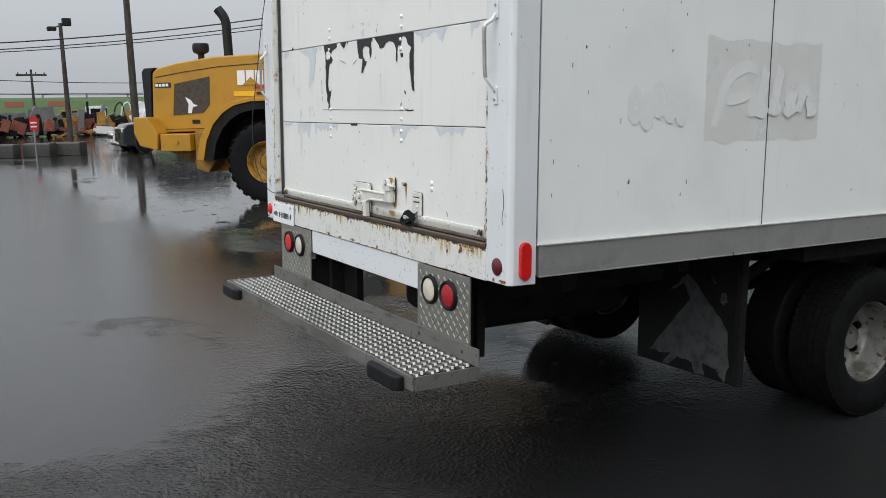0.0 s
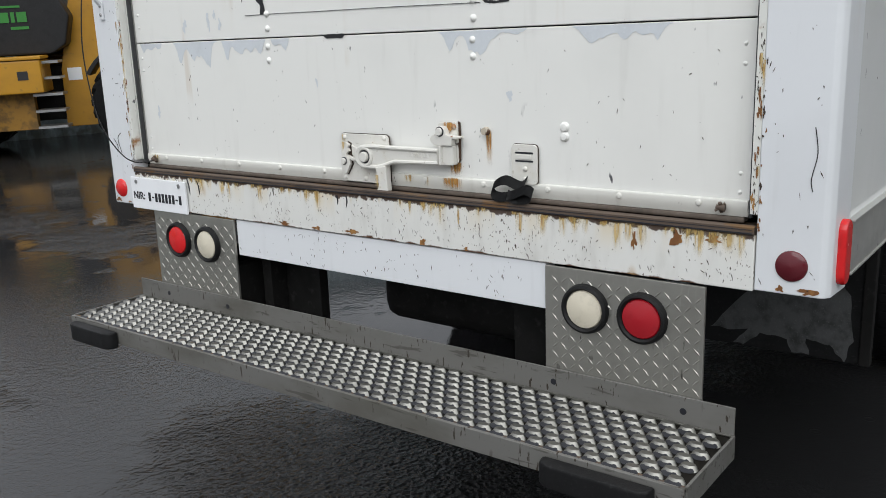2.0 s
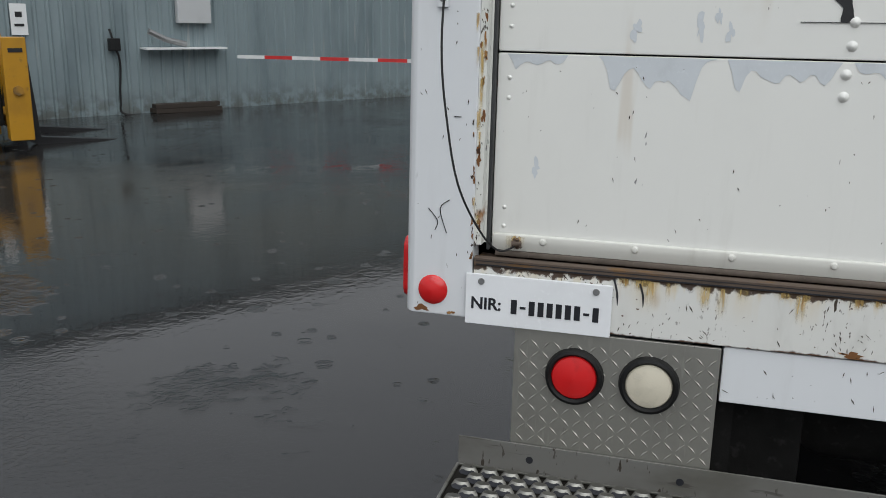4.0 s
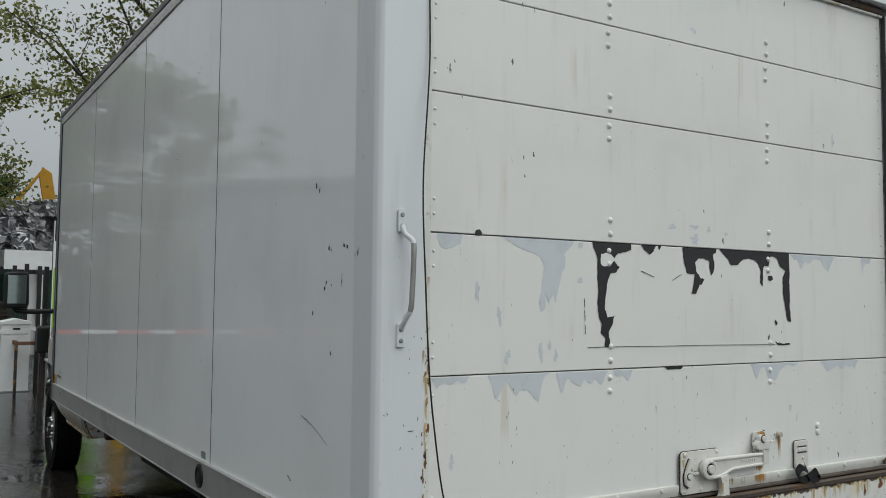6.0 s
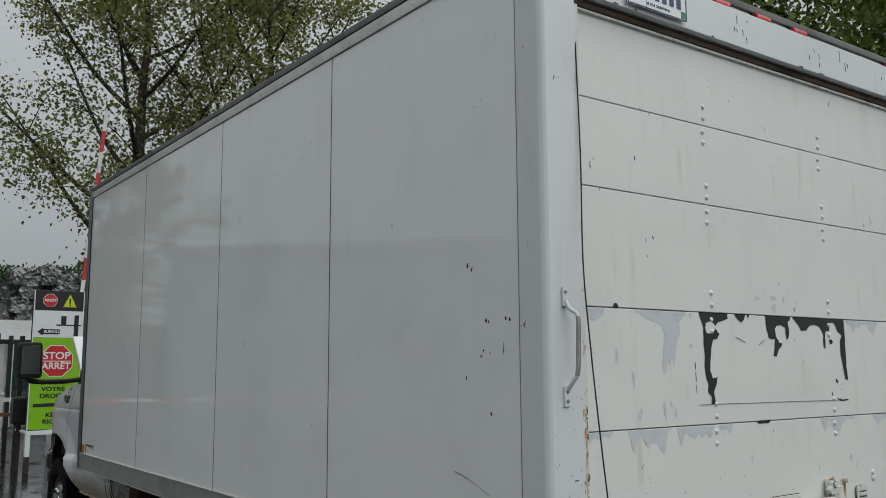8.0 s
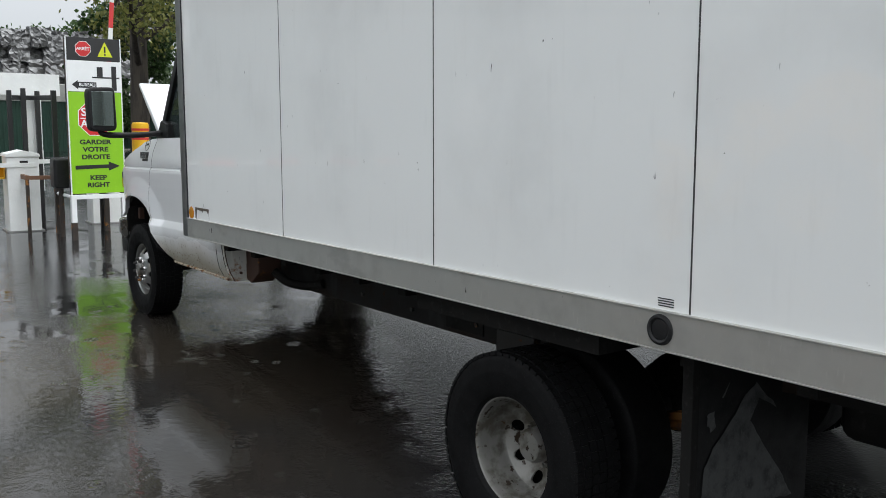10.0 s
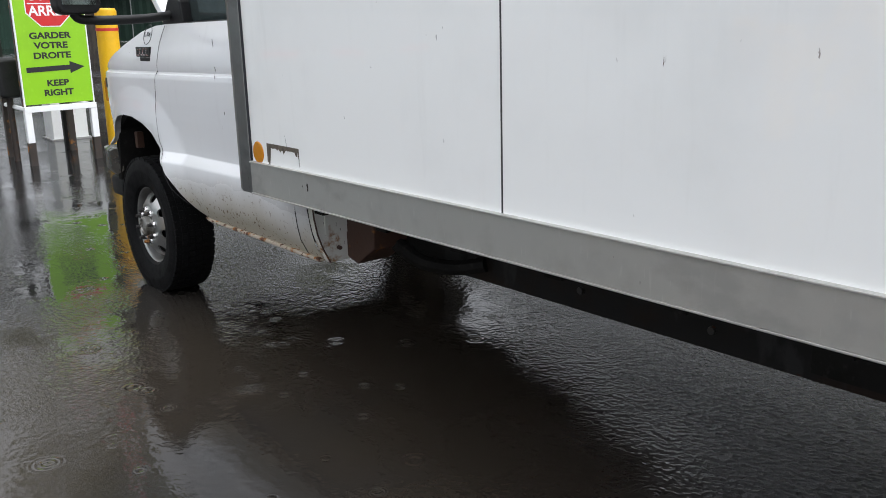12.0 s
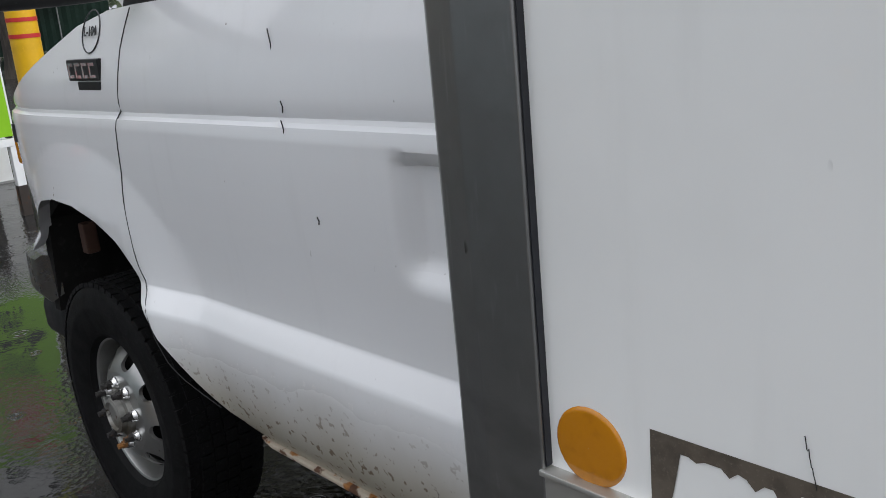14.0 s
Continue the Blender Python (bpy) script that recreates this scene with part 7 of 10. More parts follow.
def octagon(parent, y, z, r, material, x=-0.0135):
    pts = [(y + r * math.cos(math.pi / 8 + k * math.pi / 4), z + r * math.sin(math.pi / 8 + k * math.pi / 4)) for k in range(8)]
    return part("octagon", prism(bmesh.new(), pts, "x", x, x + 0.001), material, parent, smooth=False)


def sign_words(body, size, y, z, parent, material, bold=0.0015, wide=1.15, x=-0.0128):
    words(body, size, Matrix.Translation((x, y, z)) @ REAR, material, parent, bold=bold, wide=wide, depth=0.0008)


octagon(board, 0.0, 1.50, 0.232, SIGN_WHITE, -0.0132)
octagon(board, 0.0, 1.50, 0.222, SIGN_RED, -0.0146)
sign_words("STOP", 0.135, 0.0, 1.568, board, SIGN_WHITE, 0.003, 1.1, -0.0158)
sign_words("ARRÊT", 0.125, 0.0, 1.428, board, SIGN_WHITE, 0.003, 1.0, -0.0158)
part("octagon_rule", box(-0.0160, -0.0150, -0.19, 0.19, 1.492, 1.502), SIGN_WHITE, board, smooth=False)
for word, z in (("GARDER", 1.205), ("VOTRE", 1.115), ("DROITE", 1.022)):
    sign_words(word, 0.078, 0.02, z, board, SIGN_BLACK, 0.003, 1.25)
for word, z in (("KEEP", 0.765), ("RIGHT", 0.675)):
    sign_words(word, 0.078, 0.0, z, board, SIGN_BLACK, 0.003, 1.2)
part("arrow", prism(bmesh.new(), [(0.27, 0.872), (-0.13, 0.885), (-0.13, 0.85), (-0.27, 0.908), (-0.13, 0.965), (-0.13, 0.93), (0.27, 0.920)], "x", -0.0142, -0.0128), SIGN_BLACK, board, smooth=False)
octagon(black_board, 0.125, 2.33, 0.098, SIGN_WHITE, -0.0134)
octagon(black_board, 0.125, 2.33, 0.092, SIGN_RED, -0.0148)
sign_words("ARRÊT", 0.052, 0.125, 2.33, black_board, SIGN_WHITE, 0.001, 1.0, -0.0160)
part("warning_triangle", prism(bmesh.new(), [(-0.045, 2.245), (-0.225, 2.245), (-0.135, 2.425)], "x", -0.0142, -0.0128), SIGN_YELLOW, black_board, smooth=False)
bm = box(-0.0154, -0.0144, -0.145, -0.125, 2.295, 2.37)
bx(bm, -0.0154, -0.0144, -0.144, -0.126, 2.262, 2.282)
part("warning_mark", bm, SIGN_BLACK, black_board, smooth=False)
part("desk_mark", box(-0.0144, -0.0130, -0.30, 0.03, 1.985, 2.002), SIGN_BLACK, white_board, smooth=False)
part("upright_mark", box(-0.0144, -0.0130, -0.265, -0.205, 1.84, 2.135, bevel=0.0004), SIGN_BLACK, white_board, smooth=False)
part("upright_mark", box(-0.0144, -0.0130, -0.10, -0.03, 2.003, 2.12, bevel=0.0004), SIGN_BLACK, white_board, smooth=False)
part("office_arrow", prism(bmesh.new(), [(0.27, 1.90), (0.20, 1.955), (0.20, 1.935), (-0.02, 1.935), (-0.02, 1.865), (0.20, 1.865), (0.20, 1.845)], "x", -0.0142, -0.0128), SIGN_BLACK, white_board, smooth=False)
sign_words("BUREAU", 0.052, 0.09, 1.90, white_board, SIGN_WHITE, 0.001, 1.0, -0.0152)
part("cross_rail", box(-0.03, 0.03, -W2 - 0.02, W2 + 0.02, 0.505, 0.558, bevel=0.004), SIGN_WHITE, sign, "white rail under the boards")
for y in (W2 - 0.01, -W2 + 0.01):
    part("front_leg", box(-0.028, 0.028, y - 0.03, y + 0.03, 0.22, 0.504), SIGN_WHITE, sign, "white upper leg")
    part("leg_foot", box(-0.03, 0.03, y - 0.032, y + 0.032, 0, 0.219), POST_BROWN, sign, "dark brown leg")
    part("rear_leg", box(0.66, 0.72, y - 0.03, y + 0.03, 0, 0.60), POST_BROWN, sign, "dark brown leg")
    part("stay", tube(bmesh.new(), [(0.69, y, 0.53), (0.0, y, 0.53)], 0.022, 6), SIGN_WHITE, sign)
    part("back_post", box(0.0125, 0.055, y - 0.025, y + 0.025, 0.56, 2.45), POST_BROWN, sign)


def barrier(x, y, label, arm=None):
    """A white barrier cabinet with a pitched cap."""
    t = thing("barrier_cabinet", label, "barrier", pose(x, y, 0), "gate barriers")
    part("body", box(-0.16, 0.16, -0.195, 0.195, 0.0, 0.98, bevel=0.012), GATE_WHITE, t)
    part("cap", prism(bmesh.new(), [(-0.21, 0.98), (0.21, 0.98), (0.20, 1.02), (0.0, 1.065), (-0.20, 1.02)], "x", -0.175, 0.175, bevel=0.006), GATE_WHITE, t)
    part("key_plate", box(-0.166, -0.160, -0.06, 0.04, 0.90, 0.93), BLACK_PLASTIC, t)
    part("base_flange", box(-0.19, 0.19, -0.225, 0.225, 0.0, 0.015), BOLT_STEEL, t)
    return t


def striped_arm(cabinet, p, q, label, n=9):
    """A barrier arm with red and white fields."""
    t = new("barrier_arm")
    t.parent = cabinet
    t["label"] = label
    p, q = Vector(p) - cabinet.location, Vector(q) - cabinet.location
    for k in range(n):
        a, b = p.lerp(q, k / n), p.lerp(q, (k + 0.995) / n)
        bm = bmesh.new()
        d = (b - a)
        mtx = Matrix.Translation((a + b) / 2) @ d.to_track_quat("Z", "X").to_matrix().to_4x4() @ Matrix.Diagonal((0.056, 0.035, d.length, 1))
        vs = bmesh.ops.create_cube(bm, size=1, matrix=mtx)
        part("arm_field", bm, GATE_WHITE if k % 2 == 0 else ARM_RED, t, smooth=False)
    return t


cabinet_a = barrier(12.50, 0.705, "white barrier cabinet with pitched cap on asphalt")
cabinet_b = barrier(12.9, -0.45, "white barrier cabinet behind the gate sign")
t = thing("warning_beacon", "orange beacon box on the barrier cabinet side", "beacon", pose(12.47, 0.940, 0.78))
part("housing", box(-0.06, 0.06, -0.028, 0.05, -0.09, 0.09, bevel=0.015), YELLOW_PAINT, t)
part("lens", box(-0.068, -0.0605, -0.01, 0.035, -0.06, 0.06, bevel=0.003), AMBER_LENS, t)
striped_arm(cabinet_a, (12.35, 0.55, 0.875), (12.30, 8.2, 0.84), "lowered red and white barrier arm", 15)
striped_arm(cabinet_a, (12.65, 0.5, 0.90), (12.70, -0.2, 0.90), "short white arm stub", 1)
striped_arm(cabinet_b, (12.88, -0.50, 1.0), (12.85, -0.84, 5.55), "raised red and white barrier arm", 13)


def bollard(x, y, h, r, bands, label):
    t = thing("bollard", label, "bollard", pose(x, y, gz(x, y)), "yellow bollards")
    part("sleeve", lathe(bmesh.new(), [(r, 0.0), (r, h - 0.03), (r * 0.85, h - 0.005), (0.0001, h)], (0, 0, 0), "z", 22), YELLOW_PAINT, t)
    for z in bands:
        part("band", lathe(bmesh.new(), [(r + 0.001, z), (r + 0.003, z), (r + 0.003, z + 0.03), (r + 0.001, z + 0.03)], (0, 0, 0), "z", 22), ARM_RED, t, "red band")
    part("base_ring", lathe(bmesh.new(), [(r + 0.05, 0.0), (r + 0.05, 0.02), (r + 0.002, 0.03)], (0, 0, 0), "z", 22), BOLT_STEEL, t)


bollard(13.3, 1.115, 1.27, 0.088, (), "yellow plastic bollard beside the barrier")
bollard(11.75, -0.64, 1.45, 0.11, (1.22, 1.34), "tall yellow bollard with red bands")

t = thing("post_frame", "black steel post frame with white panels", "frame", None)
for x, y, h in ((12.05, 0.36, 1.84), (13.25, 0.66, 1.85), (13.15, 0.50, 1.88), (13.25, 0.30, 1.85), (12.05, -0.20, 1.1)):
    part("post", box(x - 0.03, x + 0.03, y - 0.03, y + 0.03, 0, h, bevel=0.003), SIGN_BLACK, t)
part("rail", box(12.08, 13.22, 0.34, 0.39, 1.72, 1.78), SIGN_BLACK, t)
part("rail", box(13.19, 13.219, 0.33, 0.63, 1.72, 1.78), SIGN_BLACK, t)
part("white_panel", box(13.30, 13.32, 0.24, 0.50, 0.45, 1.75, bevel=0.002), GATE_WHITE, t)
part("white_panel", box(13.40, 13.42, -0.04, 0.80, 1.79, 2.09, bevel=0.002), GATE_WHITE, t)
part("panel_post", box(13.43, 13.47, 0.42, 0.47, 0, 2.05), SIGN_BLACK, t)
t = thing("plank_rail", "weathered brown plank between barrier and post", "plank", None)
part("plank", box(12.04, 12.335, 0.70, 0.745, 0.70, 0.755), BROWN_WOOD, t)
part("plank_foot", box(12.05, 12.09, 0.70, 0.74, 0.0, 0.70), POST_BROWN, t)
part("plank_end", box(12.04, 12.075, 0.40, 0.7, 0.70, 0.75), BROWN_WOOD, t)
t = thing("call_box", "rounded black call box on its post", "intercom", pose(11.62, 0.42, 0))
part("housing", box(-0.12, 0.12, -0.10, 0.10, 0.62, 1.0, bevel=0.04, seg=3), BLACK_PLASTIC, t)
part("stand", cyl(bmesh.new(), (0, 0, 0), (0, 0, 0.63), 0.03), POST_BROWN, t)

# ---- the far fence, pallets, scrap ----
FENCE_GREEN = plain("dark_green_fence_sheet", (0.010, 0.040, 0.026), 0.55, vary=0.4, scale=0.8)


def fence_run(p, q, h, label, n):
    t = thing("fence", label, "fence", None, "green screen fences")
    p, q = Vector((*p, 0)), Vector((*q, 0))
    d = (q - p).normalized()
    nrm = Vector((-d.y, d.x, 0))
    for k in range(n):
        a, b = p.lerp(q, k / n), p.lerp(q, (k + 1) / n)
        bm = bmesh.new()
        cols = []
        for i in range(13):
            c = a.lerp(b, i / 12) + nrm * (0.025 if i % 2 else -0.025)
            z = gz(c.x, c.y)
            cols.append((bm.verts.new((c.x, c.y, z + 0.03)), bm.verts.new((c.x, c.y, z + h + 0.02 * math.sin(k * 3.1 + i * 0.3)))))
        for u, v in zip(cols, cols[1:]):
            bm.faces.new((u[0], v[0], v[1], u[1]))
        bmesh.ops.solidify(bm, geom=bm.faces[:], thickness=0.015)
        part("fence_panel", bm, FENCE_GREEN, t, smooth=False)
        part("fence_post", cyl(bmesh.new(), (a.x, a.y, gz(a.x, a.y)), (a.x, a.y, gz(a.x, a.y) + h + 0.05), 0.035, None, 8), BOLT_STEEL, t)


fence_run((39.5, 16), (41.0, -14), 1.85, "long dark green screen fence behind pallet stacks", 14)
fence_run((17.0, -18.2), (9.23, -21.2), 2.7, "tall dark green screen fence before the shed", 5)

m = Mat("pallet_wood", (0.060, 0.042, 0.030), 0.75)
m.over(m.ramp(m.rnd(), 0.2, 0.8), (0.030, 0.022, 0.017))
m.over(m.ramp(m.noise(12, 4, (1, 0.2, 1)), 0.4, 0.7), (0.03, 0.023, 0.018), None, 0.7)
PALLET_WOOD = m.done()
PALLET_NEW = plain("pale_new_pallet_wood", (0.17, 0.105, 0.055), 0.7, vary=0.4)


def pallet_boards(material):
    """The three kinds of board in a pallet, with the places where they lie."""
    kinds = []
    for name, size, spots in (("deck_board", (0.10, 1.0, 0.022), [(-0.55 + k * 0.18, 0, 0.133) for k in range(7)]),
                              ("base_board", (0.10, 1.0, 0.020), [(-0.55 + k * 0.275, 0, 0.010) for k in range(5)]),
                              ("stringer", (1.2, 0.08, 0.101), [(0, y, 0.071) for y in (-0.46, 0.0, 0.46)])):
        me = bpy.data.meshes.new(name)
        bm = box(-size[0] / 2, size[0] / 2, -size[1] / 2, size[1] / 2, -size[2] / 2, size[2] / 2)
        bm.to_mesh(me)
        bm.free()
        me.materials.append(material)
        kinds.append((name, me, spots))
    return kinds


PALLET, PALLET_B = pallet_boards(PALLET_WOOD), pallet_boards(PALLET_NEW)


def pallet(m, boards=PALLET, label="weathered wooden pallet in a stack"):
    t = thing("pallet", label, "pallet", m, "wooden pallets by the fence")
    for name, me, spots in boards:
        for spot in spots:
            place(part(name, me, None, t, smooth=False), pose(*spot))


rng = random.Random(14)
for yaw_, d, n in ((12.3, 39, 8), (10.9, 38.5, 8), (9.4, 38, 7), (8.0, 38, 6), (6.5, 38, 8), (5.5, 37.2, 4), (4.9, 38.4, 9), (4.2, 38.6, 7), (2.5, 36.8, 6), (2.3, 38.6, 10), (1.2, 38.4, 7), (0.35, 38.2, 8), (-0.7, 38.7, 5), (-1.9, 38.6, 6), (-2.9, 38.9, 4), (-3.9, 38.5, 5)):
    x, y = at_yaw(E5, yaw_, d)
    askew = rng.uniform(-24, 24)
    for k in range(n):
        pallet(pose(x + rng.uniform(-0.08, 0.08), y + rng.uniform(-0.08, 0.08), gz(x, y) + 0.146 * k, 0, 0, 90 + askew + rng.uniform(-9, 9)), PALLET_B if d < 37 and rng.random() < 0.7 else PALLET)
for yaw_, d, tilt, mesh in ((5.1, 36.6, 50, PALLET), (1.4, 36.9, 48, PALLET), (0.9, 36.6, 58, PALLET), (0.35, 36.6, 80, PALLET), (-0.75, 36.3, 42, PALLET_B), (-1.2, 37.1, 55, PALLET), (-2.1, 36.8, 62, PALLET), (-2.8, 36.5, 40, PALLET), (6.0, 36.8, 60, PALLET)):
    x, y = at_yaw(E5, yaw_, d)
    pallet(pose(x, y, gz(x, y) + 0.55 * math.sin(radians(tilt)) + 0.02, 0, -tilt, rng.uniform(-14, 14)), mesh, "wooden pallet leaning against a stack")
STEEL_PLATE = plain("grey_steel_plate", (0.20, 0.20, 0.20), 0.5, vary=0.3)
t = thing("crate_stand", "tall dark wooden stand among the pallets", "crate", pose(*at_yaw(E5, 3.6, 37.4), gz(36, 3.5)))
for x in (-0.5, 0.5):
    for y in (-0.55, 0.55):
        part("upright", box(x - 0.05, x + 0.05, y - 0.05, y + 0.05, 0, 1.5), PALLET_WOOD, t)
part("top", box(-0.6, 0.6, -0.68, 0.68, 1.5, 1.56), STEEL_PLATE, t)

SCRAP = metal("crushed_scrap_metal", (0.27, 0.27, 0.275), 0.55, 0.5, 0.8)
SCRAP_BRIGHT = metal("bright_scrap_sheet", (0.34, 0.345, 0.355), 0.45, 0.5, 0.6)
SCRAP_RED = rusted("rusty_red_scrap", (0.20, 0.05, 0.035), 0.3)


def bale(seed, w):
    """A pressed bale of scrap: a block of folded, dented sheet."""
    rng = random.Random(seed)
    bm = bmesh.new()
    bmesh.ops.create_cube(bm, size=1)
    bmesh.ops.subdivide_edges(bm, edges=bm.edges[:], cuts=6, use_grid_fill=True)
    for v in bm.verts:
        n = noise.noise_vector(v.co * 4.3 + Vector((seed * 3.7, 0, 0))) * 0.10 + noise.noise_vector(v.co * 13 + Vector((seed, 5, 0))) * 0.13
        v.co += n
        v.co.x *= w
        v.co.z += 0.5
    return bm


bales = []
for k, mat in ((1, SCRAP), (2, SCRAP), (3, SCRAP), (4, SCRAP)):
    me = bpy.data.meshes.new("scrap_bale")
    bm = bale(k, 1.3)
    bm.to_mesh(me)
    bm.free()
    me.materials.append(mat)
    bales.append(me)
rng = random.Random(41)
for row in range(5):
    for k in range(14):
        yaw_ = -5.6 - k * 0.82 + 0.3 * (row % 2)
        x, y = at_yaw(E9, yaw_, 60 + rng.uniform(-0.6, 0.6) + row * 0.15)
        if row == 4 and rng.random() < 0.35:
            continue
        ob = new("scrap_bale", bales[rng.randrange(4)])
        ob.matrix_basis = pose(x, y, gz(x, y) + 2.05 + row * 0.90, 0, 0, 90 * rng.randrange(4) + rng.uniform(-9, 9)) @ Matrix.Diagonal((1.05, 1.05, rng.uniform(0.9, 1.1), 1))
        tagged(ob, "pressed bale of grey scrap metal in a high stack", "scrap bale", "scrap bales")
t = thing("block_wall", "low concrete block wall under the scrap heap", "wall", None)
for k in range(9):
    x, y = at_yaw(E9, -5.2 - k * 1.35, 58.2)
    part("wall_block", box(x - 0.6, x + 0.6, y - 0.72, y + 0.72, gz(x, y), gz(x, y) + 3.20, bevel=0.03), plain("weathered_wall_concrete", (0.26, 0.24, 0.21), 0.85, vary=0.35, scale=2) if k == 0 else bpy.data.materials["weathered_wall_concrete"], t)


def scrap_heap(yaw_, d, w, h, z0, n, seed, material, label):
    """A heap of bent sheet and bars."""
    g = random.Random(seed)
    cx, cy = at_yaw(E5, yaw_, d)
    bm = bmesh.new()
    for k in range(n):
        a, r = g.uniform(0, 6.28), w * math.sqrt(g.random())
        z = z0 + h * (1 - (r / w) ** 1.4) * g.uniform(0.2, 1.05)
        mtx = Matrix.Translation((cx + r * math.cos(a), cy + r * math.sin(a), z)) @ Euler((g.uniform(-1.5, 1.5), g.uniform(-1.5, 1.5), g.uniform(0, 6))).to_matrix().to_4x4() @ Matrix.Diagonal((g.uniform(0.2, 1.4), g.uniform(0.1, 0.7), 0.05, 1))
        vs = bmesh.ops.create_cube(bm, size=1, matrix=mtx)["verts"]
        for v in vs:
            v.co += Vector((g.uniform(-0.12, 0.12), g.uniform(-0.12, 0.12), g.uniform(-0.12, 0.12)))
    tagged(part("scrap_heap", bm, material, None, smooth=False), label, "scrap heap", kind="stuff")


scrap_heap(-4.0, 56, 2.7, 2.0, 2.7, 330, 2, SCRAP_BRIGHT, "heap of bright crumpled scrap sheet metal")
scrap_heap(2.2, 54, 2.6, 2.3, 0.7, 240, 3, SCRAP_RED, "heap of rusty red scrap behind the fence")
scrap_heap(5.8, 54, 2.0, 1.9, 0.6, 130, 4, SCRAP_RED, "heap of rusty red scrap behind the fence")
t = thing("block_wall", "grey concrete block wall holding back the scrap", "wall", None)
for k in range(7):
    x, y = at_yaw(E5, -0.5 - k * 1.16, 50)
    part("wall_block", box(x - 0.5, x + 0.5, y - 0.49, y + 0.49, gz(x, y), 2.52 + 0.08 * (k % 2), bevel=0.03), bpy.data.materials["weathered_wall_concrete"], t)
t = thing("site_container", "long green container with pale roof edge", "container", None)
cx, cy = at_yaw(E9, -10.3, 42)
CONTAINER_GREEN = plain("container_green", (0.012, 0.045, 0.03), 0.5, vary=0.3, scale=1)
bm = bmesh.new()
prof = []
for k in range(40):
    prof += [(cx - 0.03 * (k % 2), cy - 2.6 + k * 0.13), (cx - 0.03 * (k % 2), cy - 2.6 + k * 0.13 + 0.08)]
prism(bm, prof + [(cx + 2.4, cy + 2.6), (cx + 2.4, cy - 2.6)], "z", gz(cx, cy), gz(cx, cy) + 2.15)
part("body", bm, CONTAINER_GREEN, t, smooth=False)
part("roof", box(cx - 0.1, cx + 2.5, cy - 2.65, cy + 2.65, gz(cx, cy) + 2.15, gz(cx, cy) + 2.9, bevel=0.04), plain("pale_grey_roof_sheet", (0.42, 0.42, 0.40), 0.5, vary=0.3, scale=2), t)

# ---- the grey shed beyond the parked cars ----
m = Mat("grey_corrugated_cladding", (0.50, 0.51, 0.52), 0.45, 0.0)
m.over(m.ramp(m.noise(0.7, 5), 0.4, 0.75), (0.42, 0.43, 0.44))
m.over(m.ramp(m.noise(3, 4, (1, 1, 0.1)), 0.6, 0.8), (0.20, 0.20, 0.20), None, 0.5)
CLADDING = m.done()
shed = thing("shed", "grey corrugated metal shed with a dark downpipe", "building", pose(13.4, -25.2, 0.3, 0, 0, 27.5), kind="structure")
for x0, x1, dy in ((-14, -1.45, 0.0), (-1.4, 16, 0.05)):
    prof = []
    z = 0.0
    while z < 6.6:
        prof += [(dy, z), (dy, z + 0.04), (dy + 0.035, z + 0.055), (dy + 0.035, z + 0.095)]
        z += 0.11
    bm = prism(bmesh.new(), prof + [(-0.25, z), (-0.25, 0.0)], "x", x0, x1)
    part("cladding", bm, CLADDING, shed, smooth=False)
part("side_wall", box(-14.2, -14.0, -12, 0, 0, 6.6), CLADDING, shed)
part("roof", prism(bmesh.new(), [(0.30, 6.68), (0.30, 6.80), (-6, 7.8), (-12, 6.80), (-12, 6.68)], "x", -14.3, 16.2), plain("shed_roof_metal", (0.13, 0.13, 0.135), 0.5, vary=0.3), shed, "dark roof edge")
part("downpipe", cyl(bmesh.new(), (-1.5, 0.16, 0.1), (-1.5, 0.16, 6.6), 0.09, None, 12), CLADDING, shed)
part("dark_pole", cyl(bmesh.new(), (-2.0, 0.35, 0.0), (-2.0, 0.35, 6.4), 0.12, None, 12), BARK, shed, "dark service pole")
for k, (z, w) in enumerate(((5.2, 0.6), (4.5, 0.9), (4.1, 0.5), (5.8, 0.4))):
    part("cable", tube(bmesh.new(), curve_pts([(-2.0, 0.45, z), (-2.4, 0.5, z - 0.25), (-2.6 - w, 0.5, z - 0.1), (-4.5 - w, 0.3, z + 0.4)], 4), 0.025, 5), BLACK_PLASTIC, shed)


# ---- vehicles ----
CAR_WHITE = plain("white_car_paint", (0.72, 0.73, 0.74), 0.25, vary=0.06, scale=2, coat=0.5)
CAR_GREY = plain("silver_grey_car_paint", (0.33, 0.34, 0.35), 0.3, 0.3, vary=0.12, scale=2, coat=0.5)
CAR_DARK = plain("charcoal_car_paint", (0.012, 0.013, 0.016), 0.22, 0.2, vary=0.15, scale=2, coat=0.5)
DARK_GLASS = plain("blackened_window_glass", (0.008, 0.009, 0.010), 0.10, vary=0.1, spec=0.35)
ALLOY = metal("alloy_wheel", (0.55, 0.55, 0.56), 0.3, 0.2, 0.3)


